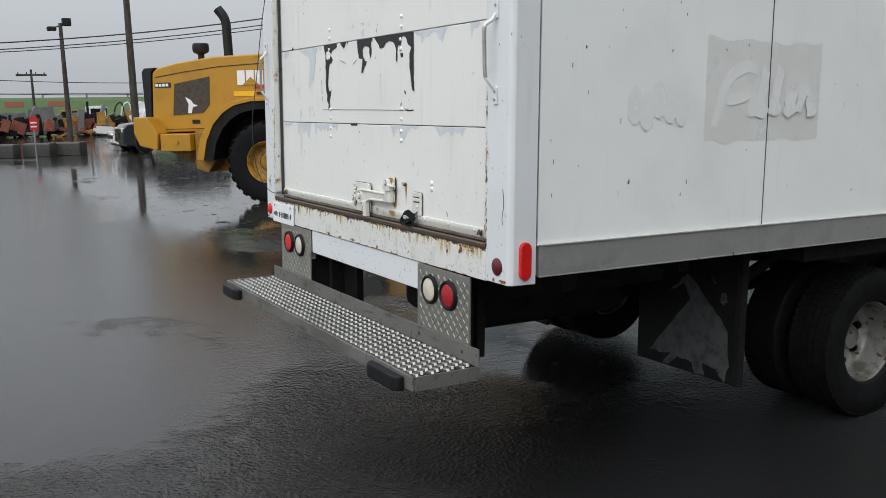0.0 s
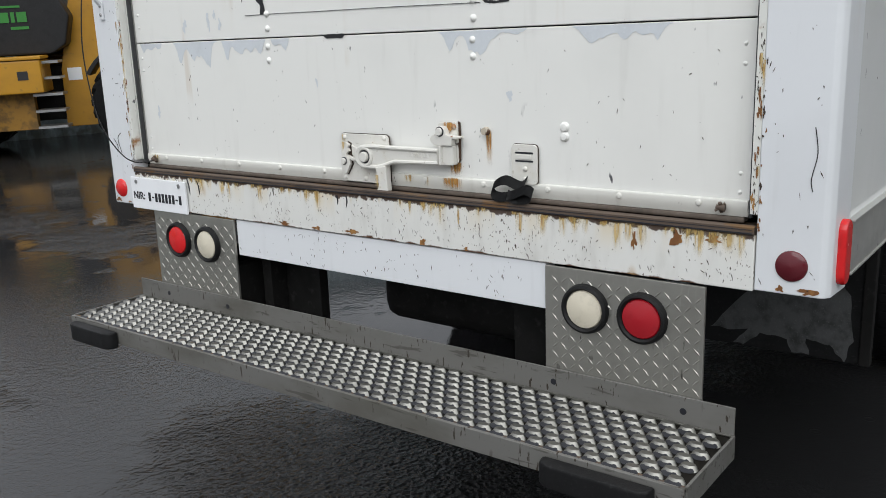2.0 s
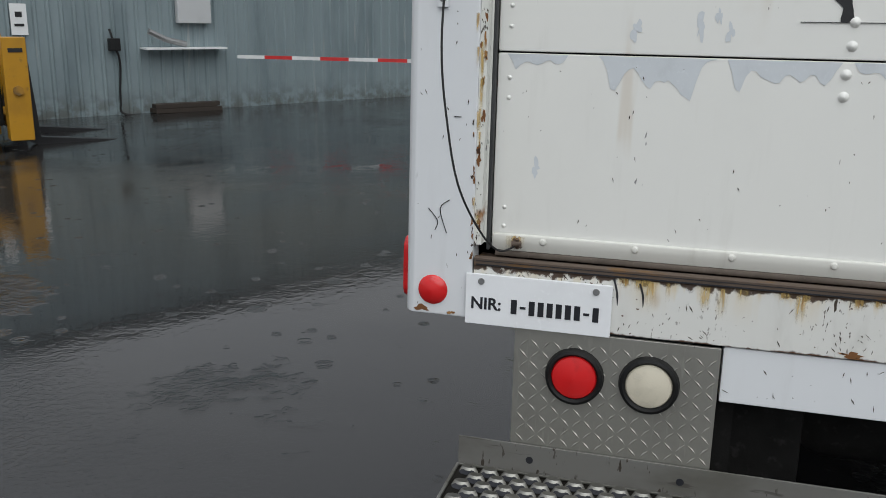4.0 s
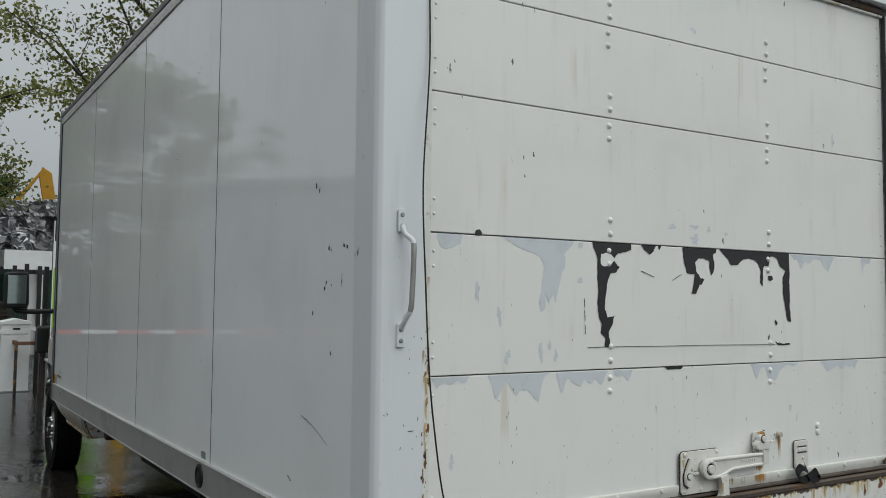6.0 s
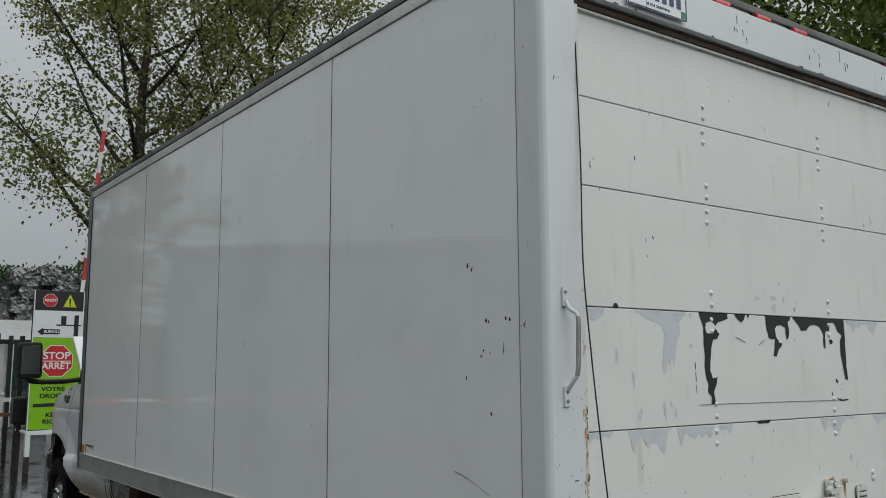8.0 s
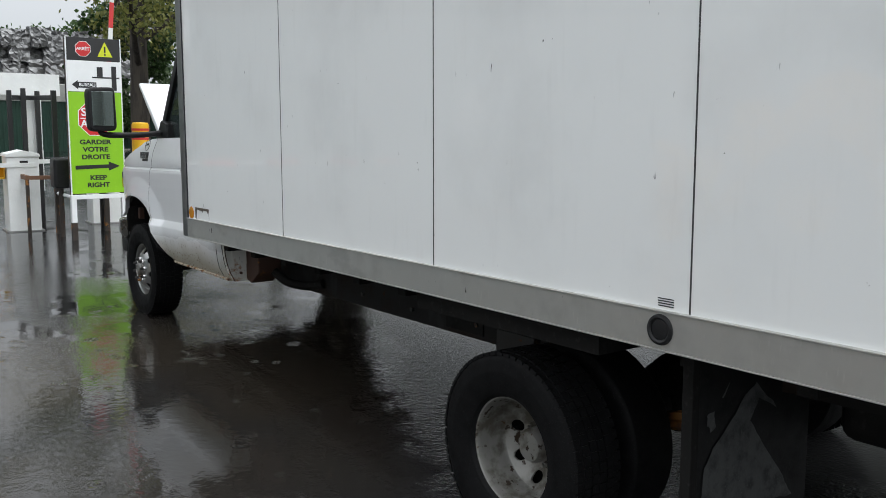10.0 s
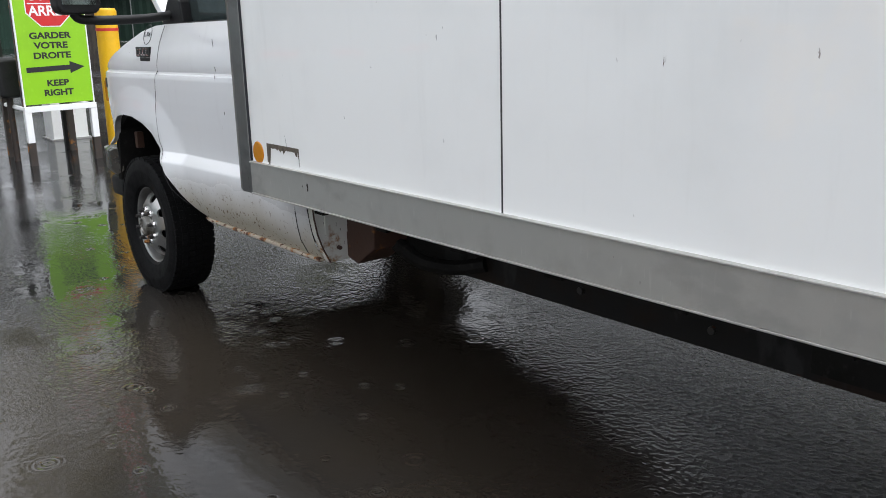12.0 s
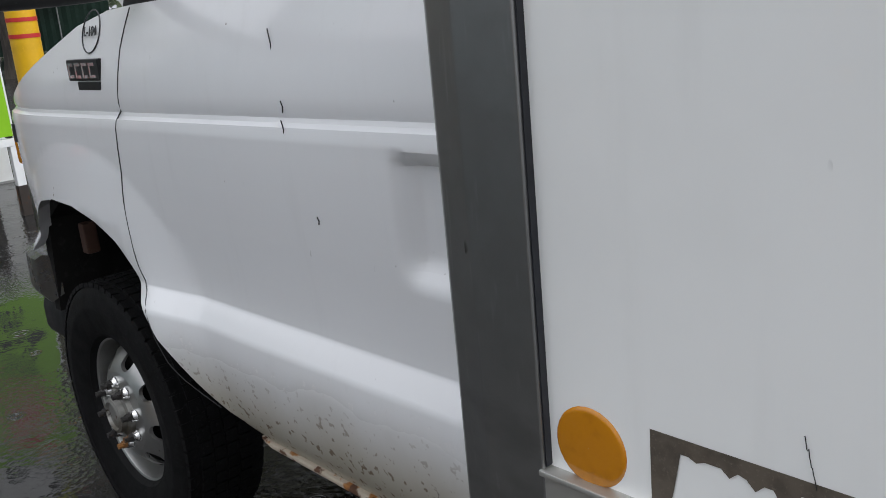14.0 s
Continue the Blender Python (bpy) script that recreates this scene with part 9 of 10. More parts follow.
# front frame, lift arms, cylinders
part("front_frame", prism(bmesh.new(), [(0.25, 0.40), (0.25, 1.2), (0.50, 1.55), (0.70, 2.30), (1.15, 2.35), (1.35, 1.7), (1.9, 1.1), (1.9, 0.62), (1.1, 0.42)], "y", -0.42, 0.42, bevel=0.03), LOADER_DIRTY, load)
part("articulation_block", box(-0.25, 0.30, -0.35, 0.35, 0.5, 1.3, bevel=0.04), UNDERBODY, load)
part("frame_label", box(0.32, 0.52, -0.492, -0.4815, 1.08, 1.26), SIGN_WHITE, load, "white instruction label")
for s in (1, -1):
    part("tower_plate", prism(bmesh.new(), [(0.20, 0.40), (0.24, 1.25), (0.50, 2.32), (0.95, 2.48), (1.18, 2.1), (1.05, 1.45), (0.80, 0.40)], "y", s * 0.40, s * 0.48, bevel=0.012), LOADER_YELLOW, load, "yellow tower plate")
    part("front_fender", prism(bmesh.new(), [(1.46 + rr * math.cos(radians(a)), 0.745 + rr * math.sin(radians(a))) for rr, seq in ((0.88, range(150, 76, -7)), (0.82, range(80, 151, 7))) for a in seq], "y", s * 0.72, s * 1.20, bevel=0.01), BLACK_PLASTIC, load)
    part("lift_arm", prism(bmesh.new(), [(0.80, 2.10), (0.88, 2.40), (1.30, 2.38), (1.90, 1.62), (2.08, 1.05), (2.34, 0.81), (2.62, 0.57), (2.67, 0.42), (2.60, 0.35), (2.46, 0.38), (2.12, 0.56), (1.82, 1.00), (1.3, 1.80)], "y", s * 0.49, s * 0.60, bevel=0.015), LOADER_YELLOW, load, "yellow lift arm")
    part("arm_pin", cyl(bmesh.new(), (2.04, s * 0.645, 1.68), (2.04, s * 0.68, 1.68), 0.080, 0.075, 18), LOADER_DIRTY, load)
    part("pin_bolt", cyl(bmesh.new(), (2.04, s * 0.68, 1.68), (2.04, s * 0.70, 1.68), 0.03, None, 8), BOLT_STEEL, load)
    part("arm_ear", prism(bmesh.new(), [(1.80, 1.40), (1.86, 2.05), (2.18, 2.08), (2.25, 1.72), (2.22, 1.42), (2.15, 1.26), (2.05, 1.12), (1.92, 1.22)], "y", s * 0.605, s * 0.64, bevel=0.01), LOADER_YELLOW, load)
    part("lift_cylinder", cyl(bmesh.new(), (0.95, s * 0.54, 1.10), (1.95, s * 0.54, 1.32), 0.065, None, 14), BLACK_PLASTIC, load)
part("tilt_cylinder", cyl(bmesh.new(), (1.15, 0, 2.2), (2.15, 0, 1.9), 0.08, None, 14), BLACK_PLASTIC, load)
part("z_bar", prism(bmesh.new(), [(2.05, 1.95), (2.28, 2.0), (2.42, 1.42), (2.62, 1.22), (2.58, 1.05), (2.32, 1.12), (2.20, 1.5)], "y", -0.12, 0.12, bevel=0.02), LOADER_YELLOW, load)
for s in (1, -1):
    cheek = [(2.40, 1.16), (2.48, 1.215), (2.57, 1.24), (2.75, 1.26), (3.09, 1.25), (3.09, 1.12), (2.99, 1.08), (2.91, 0.95), (2.85, 0.80), (2.83, 0.66), (2.87, 0.50), (2.93, 0.39), (3.04, 0.33), (3.04, 0.20), (2.78, 0.25), (2.74, 0.48), (2.68, 0.70), (2.70, 0.90), (2.64, 1.03), (2.48, 1.02), (2.40, 1.06)]
    part("coupler_cheek", prism(bmesh.new(), cheek, "y", s * 0.42, s * 0.50, bevel=0.012), LOADER_YELLOW, load, "curved yellow coupler plate")
    part("coupler_boss", cyl(bmesh.new(), (2.50, s * 0.50, 1.12), (2.50, s * 0.535, 1.12), 0.10, 0.095, 22), LOADER_YELLOW, load)
    part("boss_cap", cyl(bmesh.new(), (2.37, s * 0.38, 1.10), (2.37, s * 0.52, 1.10), 0.062, 0.055, 16), LOADER_DIRTY, load)
    part("coupler_link", prism(bmesh.new(), [(2.50, 1.05), (2.56, 1.11), (2.63, 1.10), (2.71, 0.98), (2.735, 0.82), (2.70, 0.62), (2.70, 0.50), (2.755, 0.27), (2.70, 0.25), (2.64, 0.45), (2.615, 0.62), (2.625, 0.80), (2.58, 0.96)], "y", s * 0.54, s * 0.62, bevel=0.014), PALE_YELLOW, load, "pale yellow tilt link")
    part("link_pin", cyl(bmesh.new(), (2.615, s * 0.60, 0.42), (2.615, s * 0.66, 0.42), 0.07, 0.06, 14), UNDERBODY, load)
    part("arm_lug", tube(bmesh.new(), [(2.36, s * 0.605, 0.60), (2.50, s * 0.605, 0.50)], 0.035, 8), LOADER_YELLOW, load)
part("coupler_top", box(2.56, 2.80, -0.48, 0.48, 1.27, 1.40, bevel=0.012), LOADER_YELLOW, load, "yellow coupler top plate")
part("coupler_core", prism(bmesh.new(), [(2.42, 1.02), (2.62, 1.0), (2.68, 0.72), (2.72, 0.42), (2.56, 0.42), (2.48, 0.66)], "y", -0.40, 0.40, bevel=0.02), UNDERBODY, load, "dark greasy coupler core")
part("coupler_pin", cyl(bmesh.new(), (2.62, -0.60, 0.38), (2.62, 0.60, 0.38), 0.06, None, 14), UNDERBODY, load)
part("coupler_shadow_plate", box(2.93, 3.04, -0.90, 0.90, 0.35, 0.95, bevel=0.03), UNDERBODY, load)
for z in (0.46, 0.60, 0.74, 0.88):
    part("coil_hose", tube(bmesh.new(), [(2.90, -0.92, z), (2.90, 0.0, z + 0.02), (2.90, 0.92, z)], 0.055, 8), BLACK_PLASTIC, load)
tag = part("white_tag", box(2.90, 3.03, -0.46, -0.44, 1.27, 1.56, bevel=0.004), SIGN_WHITE, load, "white weathered tag")
part("tag_mark", box(2.945, 2.985, -0.463, -0.4605, 1.44, 1.49), SIGN_BLACK, tag, smooth=False)
for k in range(5):
    y = -0.56 + k * 0.2
    part("hose", tube(bmesh.new(), curve_pts([(2.05, y, 1.18), (2.30, y, 1.30 + 0.02 * k), (2.56, y * 0.96, 1.30 + 0.02 * k), (2.86, y * 0.9, 1.33)], 5), 0.018, 6), BLACK_PLASTIC, load)
    part("hose", tube(bmesh.new(), curve_pts([(2.02, y, 0.56), (2.12, y, 0.40), (2.30, y * 0.9, 0.34 + 0.02 * k), (2.52, y * 0.8, 0.40)], 5), 0.020, 6), BLACK_PLASTIC, load)
part("hose", tube(bmesh.new(), curve_pts([(2.44, -0.57, 1.24), (2.36, -0.60, 1.06), (2.40, -0.60, 0.84), (2.48, -0.60, 0.66)], 5), 0.016, 6), BLACK_PLASTIC, load)
part("hose", tube(bmesh.new(), curve_pts([(2.82, -0.52, 1.30), (2.86, -0.53, 1.40), (2.96, -0.52, 1.40), (3.05, -0.52, 1.30)], 5), 0.020, 6), BLACK_PLASTIC, load)
for s in (1, -1):
    part("carriage_post", box(3.055, 3.325, s * 0.95, s * 1.20, 0.20, 1.42, bevel=0.012), LOADER_YELLOW, load, "yellow fork carriage post")
    part("post_pin", cyl(bmesh.new(), (3.19, s * 1.20, 0.80), (3.19, s * 1.235, 0.80), 0.062, None, 6), LOADER_DIRTY, load)
    part("maker_mark", box(3.12, 3.28, s * 1.201, s * 1.204, 1.245, 1.295), SIGN_BLACK, load)
    part("carriage_bar", box(3.10, 3.28, -0.95, 0.95, 0.76 + s * 0.45, 0.90 + s * 0.45, bevel=0.01), LOADER_YELLOW, load)
    part("fork", prism(bmesh.new(), [(3.14, 0.22), (3.42, 0.07), (4.55, 0.03), (4.55, 0.07), (3.47, 0.17), (3.40, 1.10), (3.33, 1.10)], "y", s * 0.55, s * 0.70, bevel=0.005), SIGN_BLACK, load, "black steel fork")

# ---- the low corrugated building behind the loader ----
m = Mat("teal_grey_ribbed_sheet", (0.26, 0.32, 0.34), 0.45, 0.3)
m.over(m.ramp(m.noise(2, 5, (1, 1, 0.2)), 0.45, 0.75), (0.19, 0.24, 0.26))
m.over(m.mul(m.ramp(m.axis("Z"), 0.6, 0.0), m.ramp(m.noise(5, 4), 0.35, 0.6)), (0.10, 0.10, 0.09), 0.8, 0.8)
m.over(m.ramp(m.noise(9, 4, (1, 1, 0.06), (4, 4, 4)), 0.62, 0.72), (0.45, 0.46, 0.45), None, 0.5)
RIB_SHEET = m.done()
hall = thing("workshop", "low teal-grey ribbed metal workshop with dark glazed door", "building", pose(9.95, 10.75, gz(9, 12) - 0.02, 0, 0, -35.4), kind="structure")
for x0, x1 in ((-6.0, -2.1), (-0.62, 8.6)):
    prof = []
    x = x0
    while x < x1 - 0.2:
        prof += [(x, 0.0), (x + 0.12, 0.0), (x + 0.14, -0.03), (x + 0.18, -0.03)]
        x += 0.2
    bm = prism(bmesh.new(), prof + [(x1, 0.0), (x1, 0.22), (x0, 0.22)], "z", 0, 3.80)
    part("wall_sheet", bm, RIB_SHEET, hall, smooth=False)
part("lintel", box(-2.1, -0.62, -0.01, 0.22, 2.9, 3.80), RIB_SHEET, hall)
door = part("glazed_door", box(-2.1, -0.72, 0.06, 0.12, 0, 2.9), SIGN_BLACK, hall, "dark glazed door")
for i in range(2):
    for j in range(6):
        part("pane", box(-2.04 + i * 0.66, -1.46 + i * 0.66, 0.045, 0.0595, 0.08 + j * 0.46, 0.47 + j * 0.46), DARK_GLASS, door, smooth=False)
part("door_jamb", box(-0.72, -0.62, -0.05, 0.2, 0, 2.95), GATE_WHITE, hall, "white door jamb")
part("back_wall", box(-6, 8.6, 6.0, 6.2, 0, 3.75), RIB_SHEET, hall)
for x in (-6.0, 8.5):
    part("end_wall", box(x, x + 0.1, 0.2, 6.0, 0, 3.75), RIB_SHEET, hall)
part("roof", prism(bmesh.new(), [(-0.15, 3.81), (-0.15, 3.97), (3.1, 4.45), (6.3, 3.97), (6.3, 3.81)], "x", -6.1, 8.7), plain("workshop_roof", (0.18, 0.19, 0.20), 0.5, vary=0.2), hall)
notice = part("notice", box(-0.02, 0.22, -0.045, -0.035, 1.35, 1.82), SIGN_WHITE, hall, "white notice")
bm = box(0.05, 0.15, -0.049, -0.0455, 1.62, 1.70)
bx(bm, 0.03, 0.17, -0.049, -0.0455, 1.48, 1.52)
part("notice_bars", bm, SIGN_BLACK, notice, smooth=False)
part("wall_hose", tube(bmesh.new(), curve_pts([(1.45, -0.08, 1.45), (1.5, -0.12, 1.2), (1.58, -0.10, 0.9), (1.55, -0.08, 0.3), (1.62, -0.12, 0.06), (2.4, -0.3, 0.04), (3.0, -0.2, 0.05)], 6), 0.018, 6), BLACK_PLASTIC, hall)
part("tap_box", box(1.42, 1.60, -0.14, -0.035, 1.1, 1.3, bevel=0.01), BLACK_PLASTIC, hall)
part("wall_shelf", box(1.95, 3.4, -0.32, -0.035, 1.12, 1.15), GATE_WHITE, hall, "white wall shelf")
part("shelf_tool", tube(bmesh.new(), [(2.05, -0.2, 1.42), (2.35, -0.2, 1.28), (2.7, -0.2, 1.2)], 0.05, 8), BOLT_STEEL, hall)
part("meter_box", box(2.6, 3.2, -0.16, -0.035, 1.55, 2.2, bevel=0.01), CLADDING, hall)
t = thing("timber_pile", "low pile of dark wet timbers by the workshop wall", "timber", pose(12.0, 9.05, gz(12, 9), 0, 0, -35.4))
for k in range(5):
    part("timber", box(-0.6, 0.6 - 0.1 * (k % 2), -0.12 + 0.1 * (k % 3), -0.03 + 0.1 * (k % 3), 0.08 * (k // 3), 0.08 * (k // 3) + 0.075, bevel=0.005), PALLET_WOOD, t)

# ---- the far side of the yard ----
m = Mat("wet_grass", (0.040, 0.085, 0.016), 0.8)
m.over(m.ramp(m.noise(0.25, 5), 0.4, 0.7), (0.065, 0.11, 0.025))
m.over(m.ramp(m.noise(3, 4), 0.5, 0.75), (0.030, 0.062, 0.014))
m.bump(m.noise(6, 5), 0.8, 0.15)
GRASS = m.done()
E0 = (-1.7, -3.67)

bm = bmesh.new()
cols = []
for k in range(41):
    x = -60 + k * 4.5
    yb = 82 + 0.30 * (x - 8)
    wob = 0.25 * noise.noise(Vector((x * 0.08, 3, 0)))
    cols.append([bm.verts.new((x, yb, -0.8)), bm.verts.new((x, yb + 2.5, 0.3 + wob)), bm.verts.new((x, yb + 9, 2.35 + wob)), bm.verts.new((x, yb + 14, 2.7 + wob * 0.4)), bm.verts.new((x, yb + 40, 2.2))])
for a, b in zip(cols, cols[1:]):
    for i in range(4):
        bm.faces.new((a[i], b[i], b[i + 1], a[i + 1]))
tagged(part("grass_bank", bm, GRASS), "wet green grass bank along the road", "grass bank", kind="structure")
t = thing("guard_rail", "grey road guard rail on the grass bank", "guard rail", None)
for k in range(26):
    x0_, x1_ = -48 + k * 4.5, -48 + (k + 1) * 4.5
    za, zb = (2.78 + 0.1 * noise.noise(Vector((x * 0.08, 3, 0))) for x in (x0_, x1_))
    bm = bmesh.new()
    tube(bm, [(x0_, 95.5 + 0.3 * (x0_ - 8), za + 0.30), (x1_, 95.5 + 0.3 * (x1_ - 8), zb + 0.30)], 0.07, 4)
    part("rail", bm, BOLT_STEEL, t)
    part("rail_post", box(x0_ - 0.08, x0_ + 0.08, 95.55 + 0.3 * (x0_ - 8), 95.75 + 0.3 * (x0_ - 8), za - 0.2, za + 0.32), BOLT_STEEL, t)

BLOCK_CONCRETE = plain("wet_block_concrete", (0.042, 0.040, 0.036), 0.6, vary=0.5, scale=2.5, bump=0.2)
for yaw_a, yaw_b in ((88.6, 86.4), (86.1, 84.7), (84.2, 82.75), (82.5, 81.1)):
    xa, ya = at_yaw(E0, yaw_a, 42)
    xb, yb = at_yaw(E0, yaw_b, 41.4)
    t = thing("concrete_block", "stained grey concrete barrier block on wet asphalt", "barrier block", pose((xa + xb) / 2, (ya + yb) / 2, gz(2, 37), 0, 0, math.degrees(math.atan2(yb - ya, xb - xa))), "row of barrier blocks")
    half = math.hypot(xb - xa, yb - ya) / 2
    bm = prism(bmesh.new(), [(-0.32, 0), (0.32, 0), (0.30, 0.50), (0.26, 0.56), (-0.26, 0.56), (-0.30, 0.50)], "x", -half, half, bevel=0.02)
    part("block", bm, BLOCK_CONCRETE, t)


def pole(yaw_, d, h, r, arm, label, lamp=False):
    x, y = at_yaw(E0, yaw_, d)
    t = thing("utility_pole", label, "pole", pose(x, y, gz(x, y)), "utility poles")
    part("shaft", cyl(bmesh.new(), (0, 0, 0), (0, 0, h), r, r * 0.62, 12), BARK, t)
    if arm:
        part("cross_arm", box(-arm, arm, -0.07, 0.07, h - 0.55, h - 0.38), BARK, t)
        for k in (-0.85, -0.3, 0.3, 0.85):
            part("insulator", cyl(bmesh.new(), (arm * k, 0, h - 0.38), (arm * k, 0, h - 0.2), 0.05, 0.03, 8), BLACK_PLASTIC, t)
    if lamp:
        part("flood_lamp", box(-0.75, -0.25, -0.2, 0.2, h - 0.45, h - 0.2, bevel=0.05), BLACK_PLASTIC, t)
        part("flood_lamp", box(0.1, 0.6, -0.2, 0.2, h - 0.15, h + 0.3, bevel=0.05), BLACK_PLASTIC, t)
        part("lamp_arm", cyl(bmesh.new(), (-0.5, 0, h - 0.3), (0.4, 0, h), 0.04, None, 8), BLACK_PLASTIC, t)
    return x, y


p1 = pole(81.75, 58, 7.1, 0.17, 0, "dark wooden pole with flood lamps", True)
p2 = pole(78.0, 50, 12.5, 0.21, 1.2, "thick tall wooden utility pole")
p3 = pole(83.55, 84, 5.5, 0.14, 1.2, "distant wooden utility pole with cross arm")


def wire_run(yaws, elevs, d, r, label):
    """An overhead wire that sags between two far points."""
    t = thing("overhead_wire", label, "wire", None, "overhead wires")
    pts = []
    for k in range(17):
        u = k / 16
        yw, el = yaws[0] + (yaws[1] - yaws[0]) * u, elevs[0] + (elevs[1] - elevs[0]) * u
        x, y = at_yaw(E0, yw, d)
        pts.append((x, y, 1.63 + d * math.tan(radians(el)) - 0.6 * math.sin(math.pi * u)))
    part("strand", tube(bmesh.new(), pts, r, 5), BLACK_PLASTIC, t)


wire_run((96, 58), (3.15, 6.9), 52, 0.035, "thick black cable over the yard")
wire_run((96, 58), (2.8, 6.5), 52, 0.028, "thin black cable over the yard")
wire_run((96, 58), (2.7, 6.2), 53, 0.025, "thin black cable over the yard")
wire_run((96, 70), (2.5, 1.4), 80, 0.03, "distant black cable over the road")
wire_run((96, 70), (1.6, 0.8), 82, 0.03, "distant black cable over the road")

t = thing("road_sign", "red and white warning sign on a thin post", "sign", pose(*at_yaw(E0, 83.7, 40.5), gz(2, 37)))
part("post", cyl(bmesh.new(), (0, 0, 0), (0, 0, 1.6), 0.035, None, 8), BOLT_STEEL, t)
part("panel", box(-0.15, 0.15, -0.05, -0.036, 1.15, 1.70), SIGN_RED, t)
part("panel_bars", box(-0.12, 0.12, -0.056, -0.0505, 1.42, 1.48), SIGN_WHITE, t)
part("panel_bars", box(-0.12, 0.12, -0.056, -0.0505, 1.26, 1.32), SIGN_WHITE, t)

# the yellow boom of a material handler above the scrap bales
x, y = at_yaw(E7, -9.0, 66)
t = thing("material_handler", "yellow boom of a scrap handler behind the bales", "excavator", pose(x, y, gz(x, y), 0, 0, -95))
part("body", box(-1.5, 1.5, -2.0, 2.0, 0.0, 2.6, bevel=0.1), LOADER_YELLOW, t)
part("boom", prism(bmesh.new(), [(-0.6, 2.5), (0.2, 2.5), (-0.9, 8.9), (-1.5, 9.3), (-1.7, 8.7)], "y", -0.3, 0.3, bevel=0.05), LOADER_YELLOW, t, "raised yellow boom")
part("stick", prism(bmesh.new(), [(-1.3, 9.2), (-1.6, 9.0), (-3.4, 6.6), (-3.1, 6.4)], "y", -0.25, 0.25, bevel=0.04), LOADER_YELLOW, t)

# trailers and plant at the far edge
STEEL_GREY = plain("grey_trailer_steel", (0.16, 0.165, 0.17), 0.5, 0.3, vary=0.3, scale=1)


def far_pose(yaw_, d, turn=0):
    x, y = at_yaw(E0, yaw_, d)
    return pose(x, y, gz(x, y), 0, 0, yaw_ - 90 + turn)


t = thing("flatbed_trailer", "long grey flatbed trailer with dark wheels", "trailer", far_pose(85.6, 82), "plant at the yard's edge")
part("deck", box(-6, 3.0, -1.2, 1.2, 1.05, 1.35, bevel=0.03), STEEL_GREY, t)
part("side_wall", box(-6, 2.2, -1.22, -1.16, 1.36, 1.9, bevel=0.02), STEEL_GREY, t)
for k in range(7):
    part("stake", box(-5.8 + k * 1.3, -5.7 + k * 1.3, -1.26, -1.21, 1.0, 2.0), STEEL_GREY, t)
for x in (-3.6, -2.3, 0.4, 1.6):
    car_wheel(t, x, -1.1, 0.5, -1, 5)
part("under", box(-5.5, 2.8, -0.5, 0.5, 0.6, 1.04), UNDERBODY, t)
t = thing("yellow_haul_truck", "old yellow yard truck with dark windows", "truck", far_pose(81.6, 86), "plant at the yard's edge")
part("cab", prism(bmesh.new(), [(-1.4, 0.5), (-1.25, 1.25), (-0.9, 2.0), (0.9, 2.05), (1.0, 1.2), (1.6, 1.1), (1.6, 0.5)], "y", -1.0, 1.0, bevel=0.06), LOADER_DIRTY, t)
part("window", prism(bmesh.new(), [(-0.95, 1.25), (-0.75, 1.88), (-0.05, 1.9), (-0.05, 1.25)], "y", -1.02, -1.0), DARK_GLASS, t, smooth=False)
part("window", prism(bmesh.new(), [(0.05, 1.25), (0.05, 1.9), (0.75, 1.92), (0.8, 1.25)], "y", -1.02, -1.0), DARK_GLASS, t, smooth=False)
part("bumper", box(-1.7, 3.4, -1.05, 1.05, 0.35, 0.75, bevel=0.04), UNDERBODY, t)
for x in (-0.9, 1.9, 2.9):
    car_wheel(t, x, -1.0, 0.5, -1, 5)
t = thing("boom_truck", "white and black boom truck with raised arms", "truck", far_pose(79.0, 84), "plant at the yard's edge")
part("cab", prism(bmesh.new(), [(-2.6, 0.8), (-2.6, 2.3), (-1.2, 2.35), (-0.9, 1.6), (-0.8, 0.8)], "y", -1.1, 1.1, bevel=0.06), CAR_WHITE, t)
part("window", box(-2.2, -1.3, -1.12, -1.1, 1.5, 2.1), DARK_GLASS, t)
part("body", box(-0.7, 3.6, -1.1, 1.1, 0.7, 1.4, bevel=0.05), UNDERBODY, t)
part("deck_box", box(1.6, 3.4, -1.0, 1.0, 1.4, 2.5, bevel=0.04), CAR_WHITE, t, "white box body")
for k, x in enumerate((-0.4, 0.2, 0.9, 1.3)):
    part("boom", tube(bmesh.new(), curve_pts([(x, -0.9, 0.9), (x + 0.25, -0.9, 2.2), (x + 0.75, -0.9, 2.55), (x + 1.0, -0.9, 1.6)], 4), 0.07, 6), CAR_WHITE if k % 2 else BLACK_PLASTIC, t)
for x in (-1.8, 0.6, 2.4):
    car_wheel(t, x, -1.05, 0.5, -1, 5)
t = thing("forklift", "old forklift with a tall dark mast", "forklift", far_pose(80.35, 80), "plant at the yard's edge")
part("body", prism(bmesh.new(), [(-0.2, 0.3), (-0.2, 1.1), (0.9, 1.2), (1.3, 1.0), (1.3, 0.3)], "y", -0.6, 0.6, bevel=0.06), LOADER_DIRTY, t)
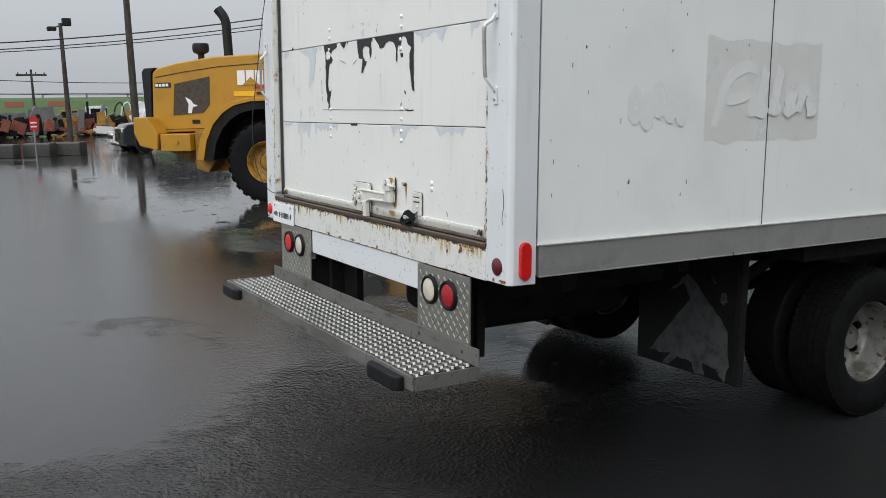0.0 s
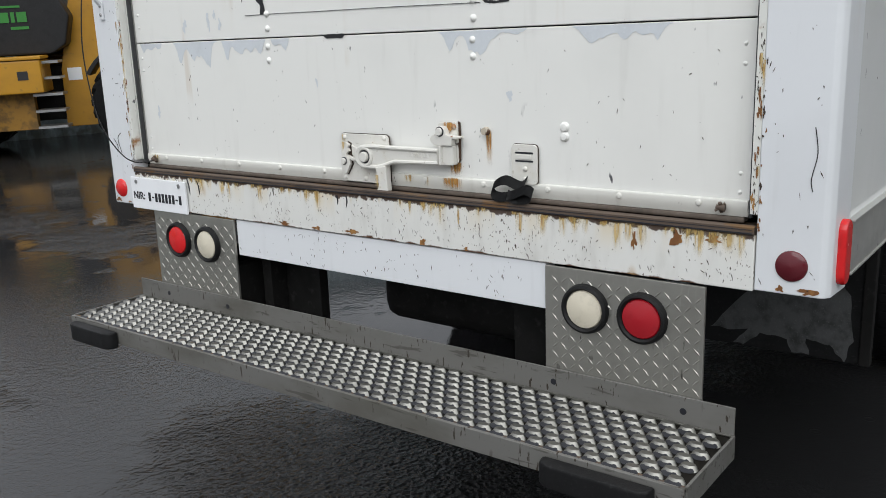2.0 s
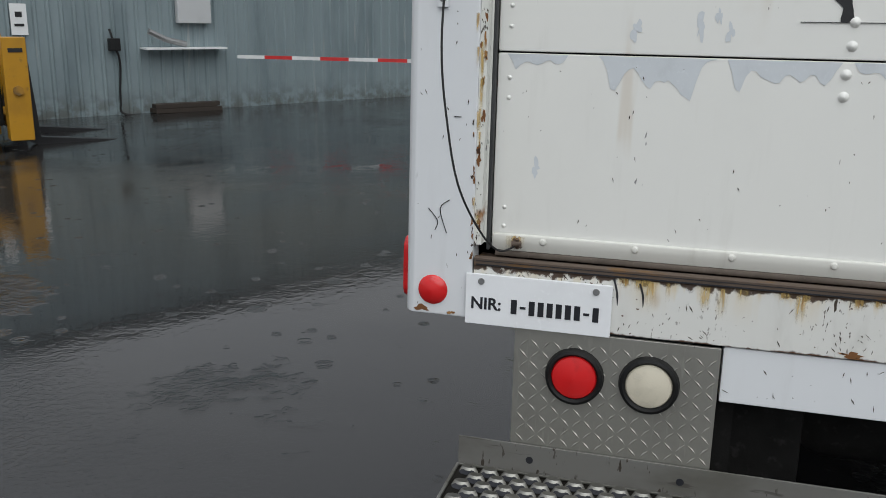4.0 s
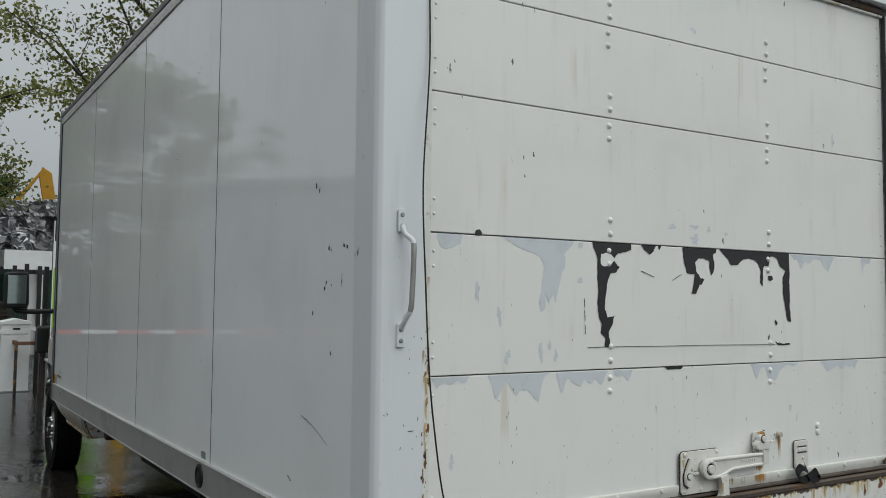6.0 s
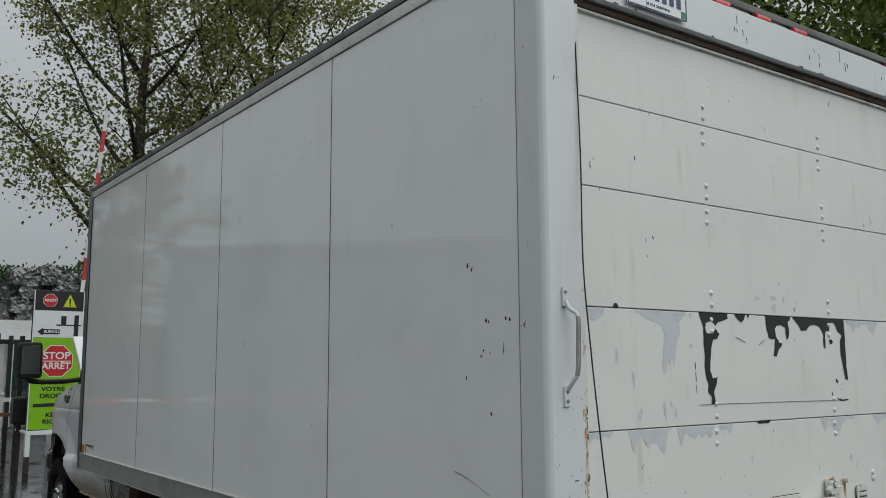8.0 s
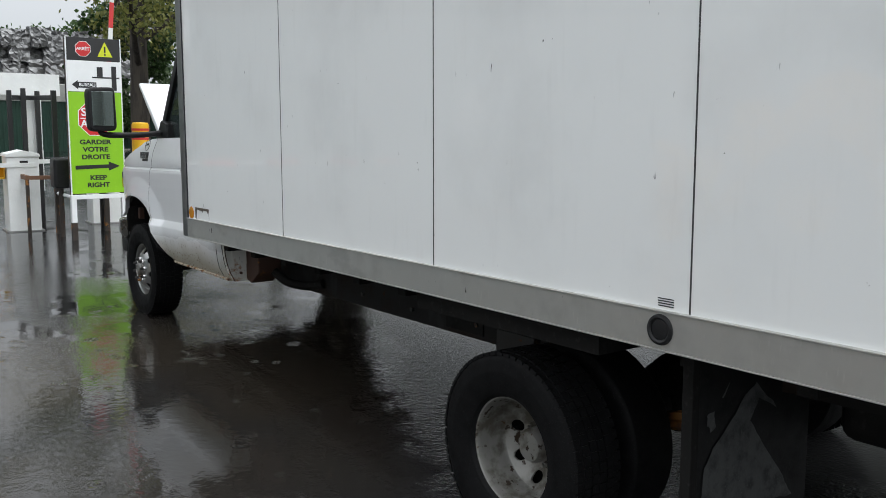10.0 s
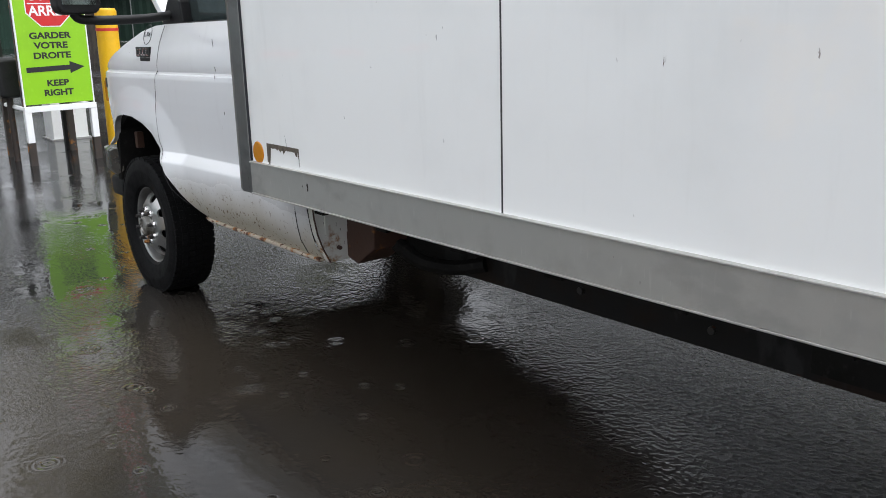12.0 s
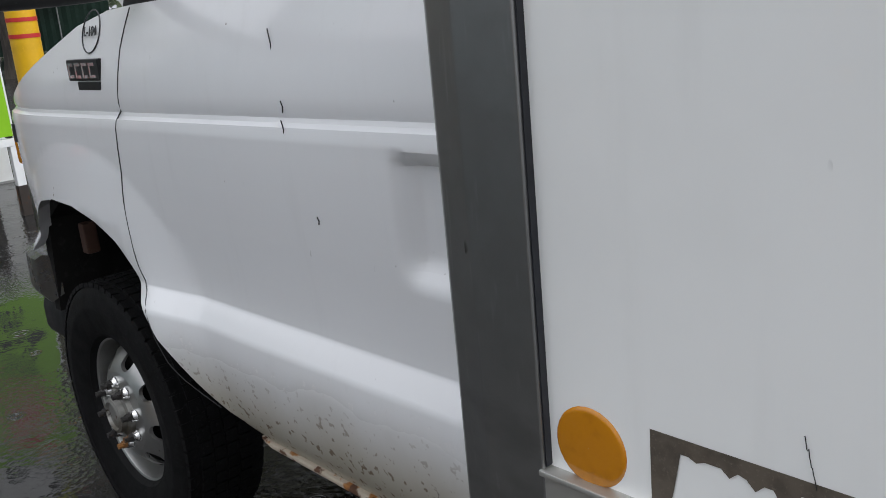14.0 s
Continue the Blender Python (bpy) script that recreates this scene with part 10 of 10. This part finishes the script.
for sy in (-0.4, 0.4):
    part("mast_rail", box(-0.55, -0.35, sy - 0.08, sy + 0.08, 0.1, 2.7, bevel=0.01), UNDERBODY, t, "dark steel mast rail")
    part("roof_post", box(-0.05, 0.04, sy - 0.04, sy + 0.04, 1.1, 2.15), UNDERBODY, t)
    part("roof_post", box(0.95, 1.04, sy - 0.04, sy + 0.04, 1.1, 2.15), UNDERBODY, t)
    car_wheel(t, -0.1, sy * 1.4, 0.35, 1 if sy > 0 else -1, 5)
    car_wheel(t, 1.0, sy * 1.4, 0.3, 1 if sy > 0 else -1, 5)
part("roof_guard", box(-0.1, 1.1, -0.5, 0.5, 2.15, 2.23, bevel=0.01), CAR_WHITE, t)
part("carriage", box(-0.7, -0.56, -0.6, 0.6, 1.2, 1.8), UNDERBODY, t)
for yw in (84.6, 82.3):
    t = thing("orange_barrier", "low faded orange barrier along the grass bank", "barrier", pose(*at_yaw(E0, yw, 90), 1.75, 0, 0, yw - 90), "orange barriers")
    part("barrier_body", prism(bmesh.new(), [(-0.3, 0), (0.3, 0), (0.12, 0.5), (-0.12, 0.5)], "x", -0.8, 0.8, bevel=0.03), plain("faded_orange_plastic", (0.20, 0.045, 0.02), 0.6, vary=0.4) if yw == 84.6 else bpy.data.materials["faded_orange_plastic"], t)

# rows of stored plant, too far off to tell apart
def plant_row(seed, yaw_a, yaw_b, d, h, n, material, label):
    g = random.Random(seed)
    bm = bmesh.new()
    for _ in range(n):
        x, y = at_yaw(E0, g.uniform(yaw_a, yaw_b), d + g.uniform(-1.5, 1.5))
        z = gz(x, y)
        w, t_, hh = g.uniform(0.15, 1.1), g.uniform(0.2, 0.9), h * g.random() ** 1.5
        low = g.uniform(0, 0.5) * hh
        bmesh.ops.create_cube(bm, size=1, matrix=Matrix.Translation((x, y, z + 0.1 + (low + hh) / 2)) @ Matrix.Rotation(g.uniform(-0.5, 0.5), 4, "Y") @ Matrix.Diagonal((w, t_, max(0.12, hh - low), 1)))
    tagged(part("stored_plant", bm, material, None, smooth=False), label, "stored plant", kind="stuff")


plant_row(1, 93.0, 78.0, 78, 1.7, 260, UNDERBODY, "row of dark stored plant at the yard's edge")
plant_row(2, 93.0, 77.0, 77, 1.5, 60, SCRAP_RED, "rusty red stored steel at the yard's edge")
plant_row(3, 84.0, 77.0, 78, 2.4, 60, STEEL_GREY, "grey stored machines at the yard's edge")
plant_row(4, 83.0, 77.0, 76, 1.9, 22, LOADER_DIRTY, "yellow stored machines at the yard's edge")
plant_row(5, 80.5, 76.5, 75, 2.5, 16, CAR_WHITE, "white stored machine panels at the yard's edge")

# far tree line round the yard
LINE = leaf_material("far_woods_leaves", (0.030, 0.050, 0.020), (0.06, 0.085, 0.035))
rng = random.Random(77)
centres = []
for k in range(520):
    a = radians(rng.uniform(-160, 25))
    d = rng.uniform(95, 125)
    hh = 3.0 + 5.0 * abs(noise.noise(Vector((a * 7, 0, 0)))) + 2.0 * rng.random()
    centres += [Vector((4 + d * math.cos(a), d * math.sin(a), gz(4 + d * math.cos(a), 0) + hh * u)) for u in (0.12, 0.35, 0.6, 0.82)]
ob = leaves("far_woods", centres, 14, 1.5, 1.15, rng, LINE, None)
tagged(ob, "far dark green line of woods", "woods", kind="stuff")
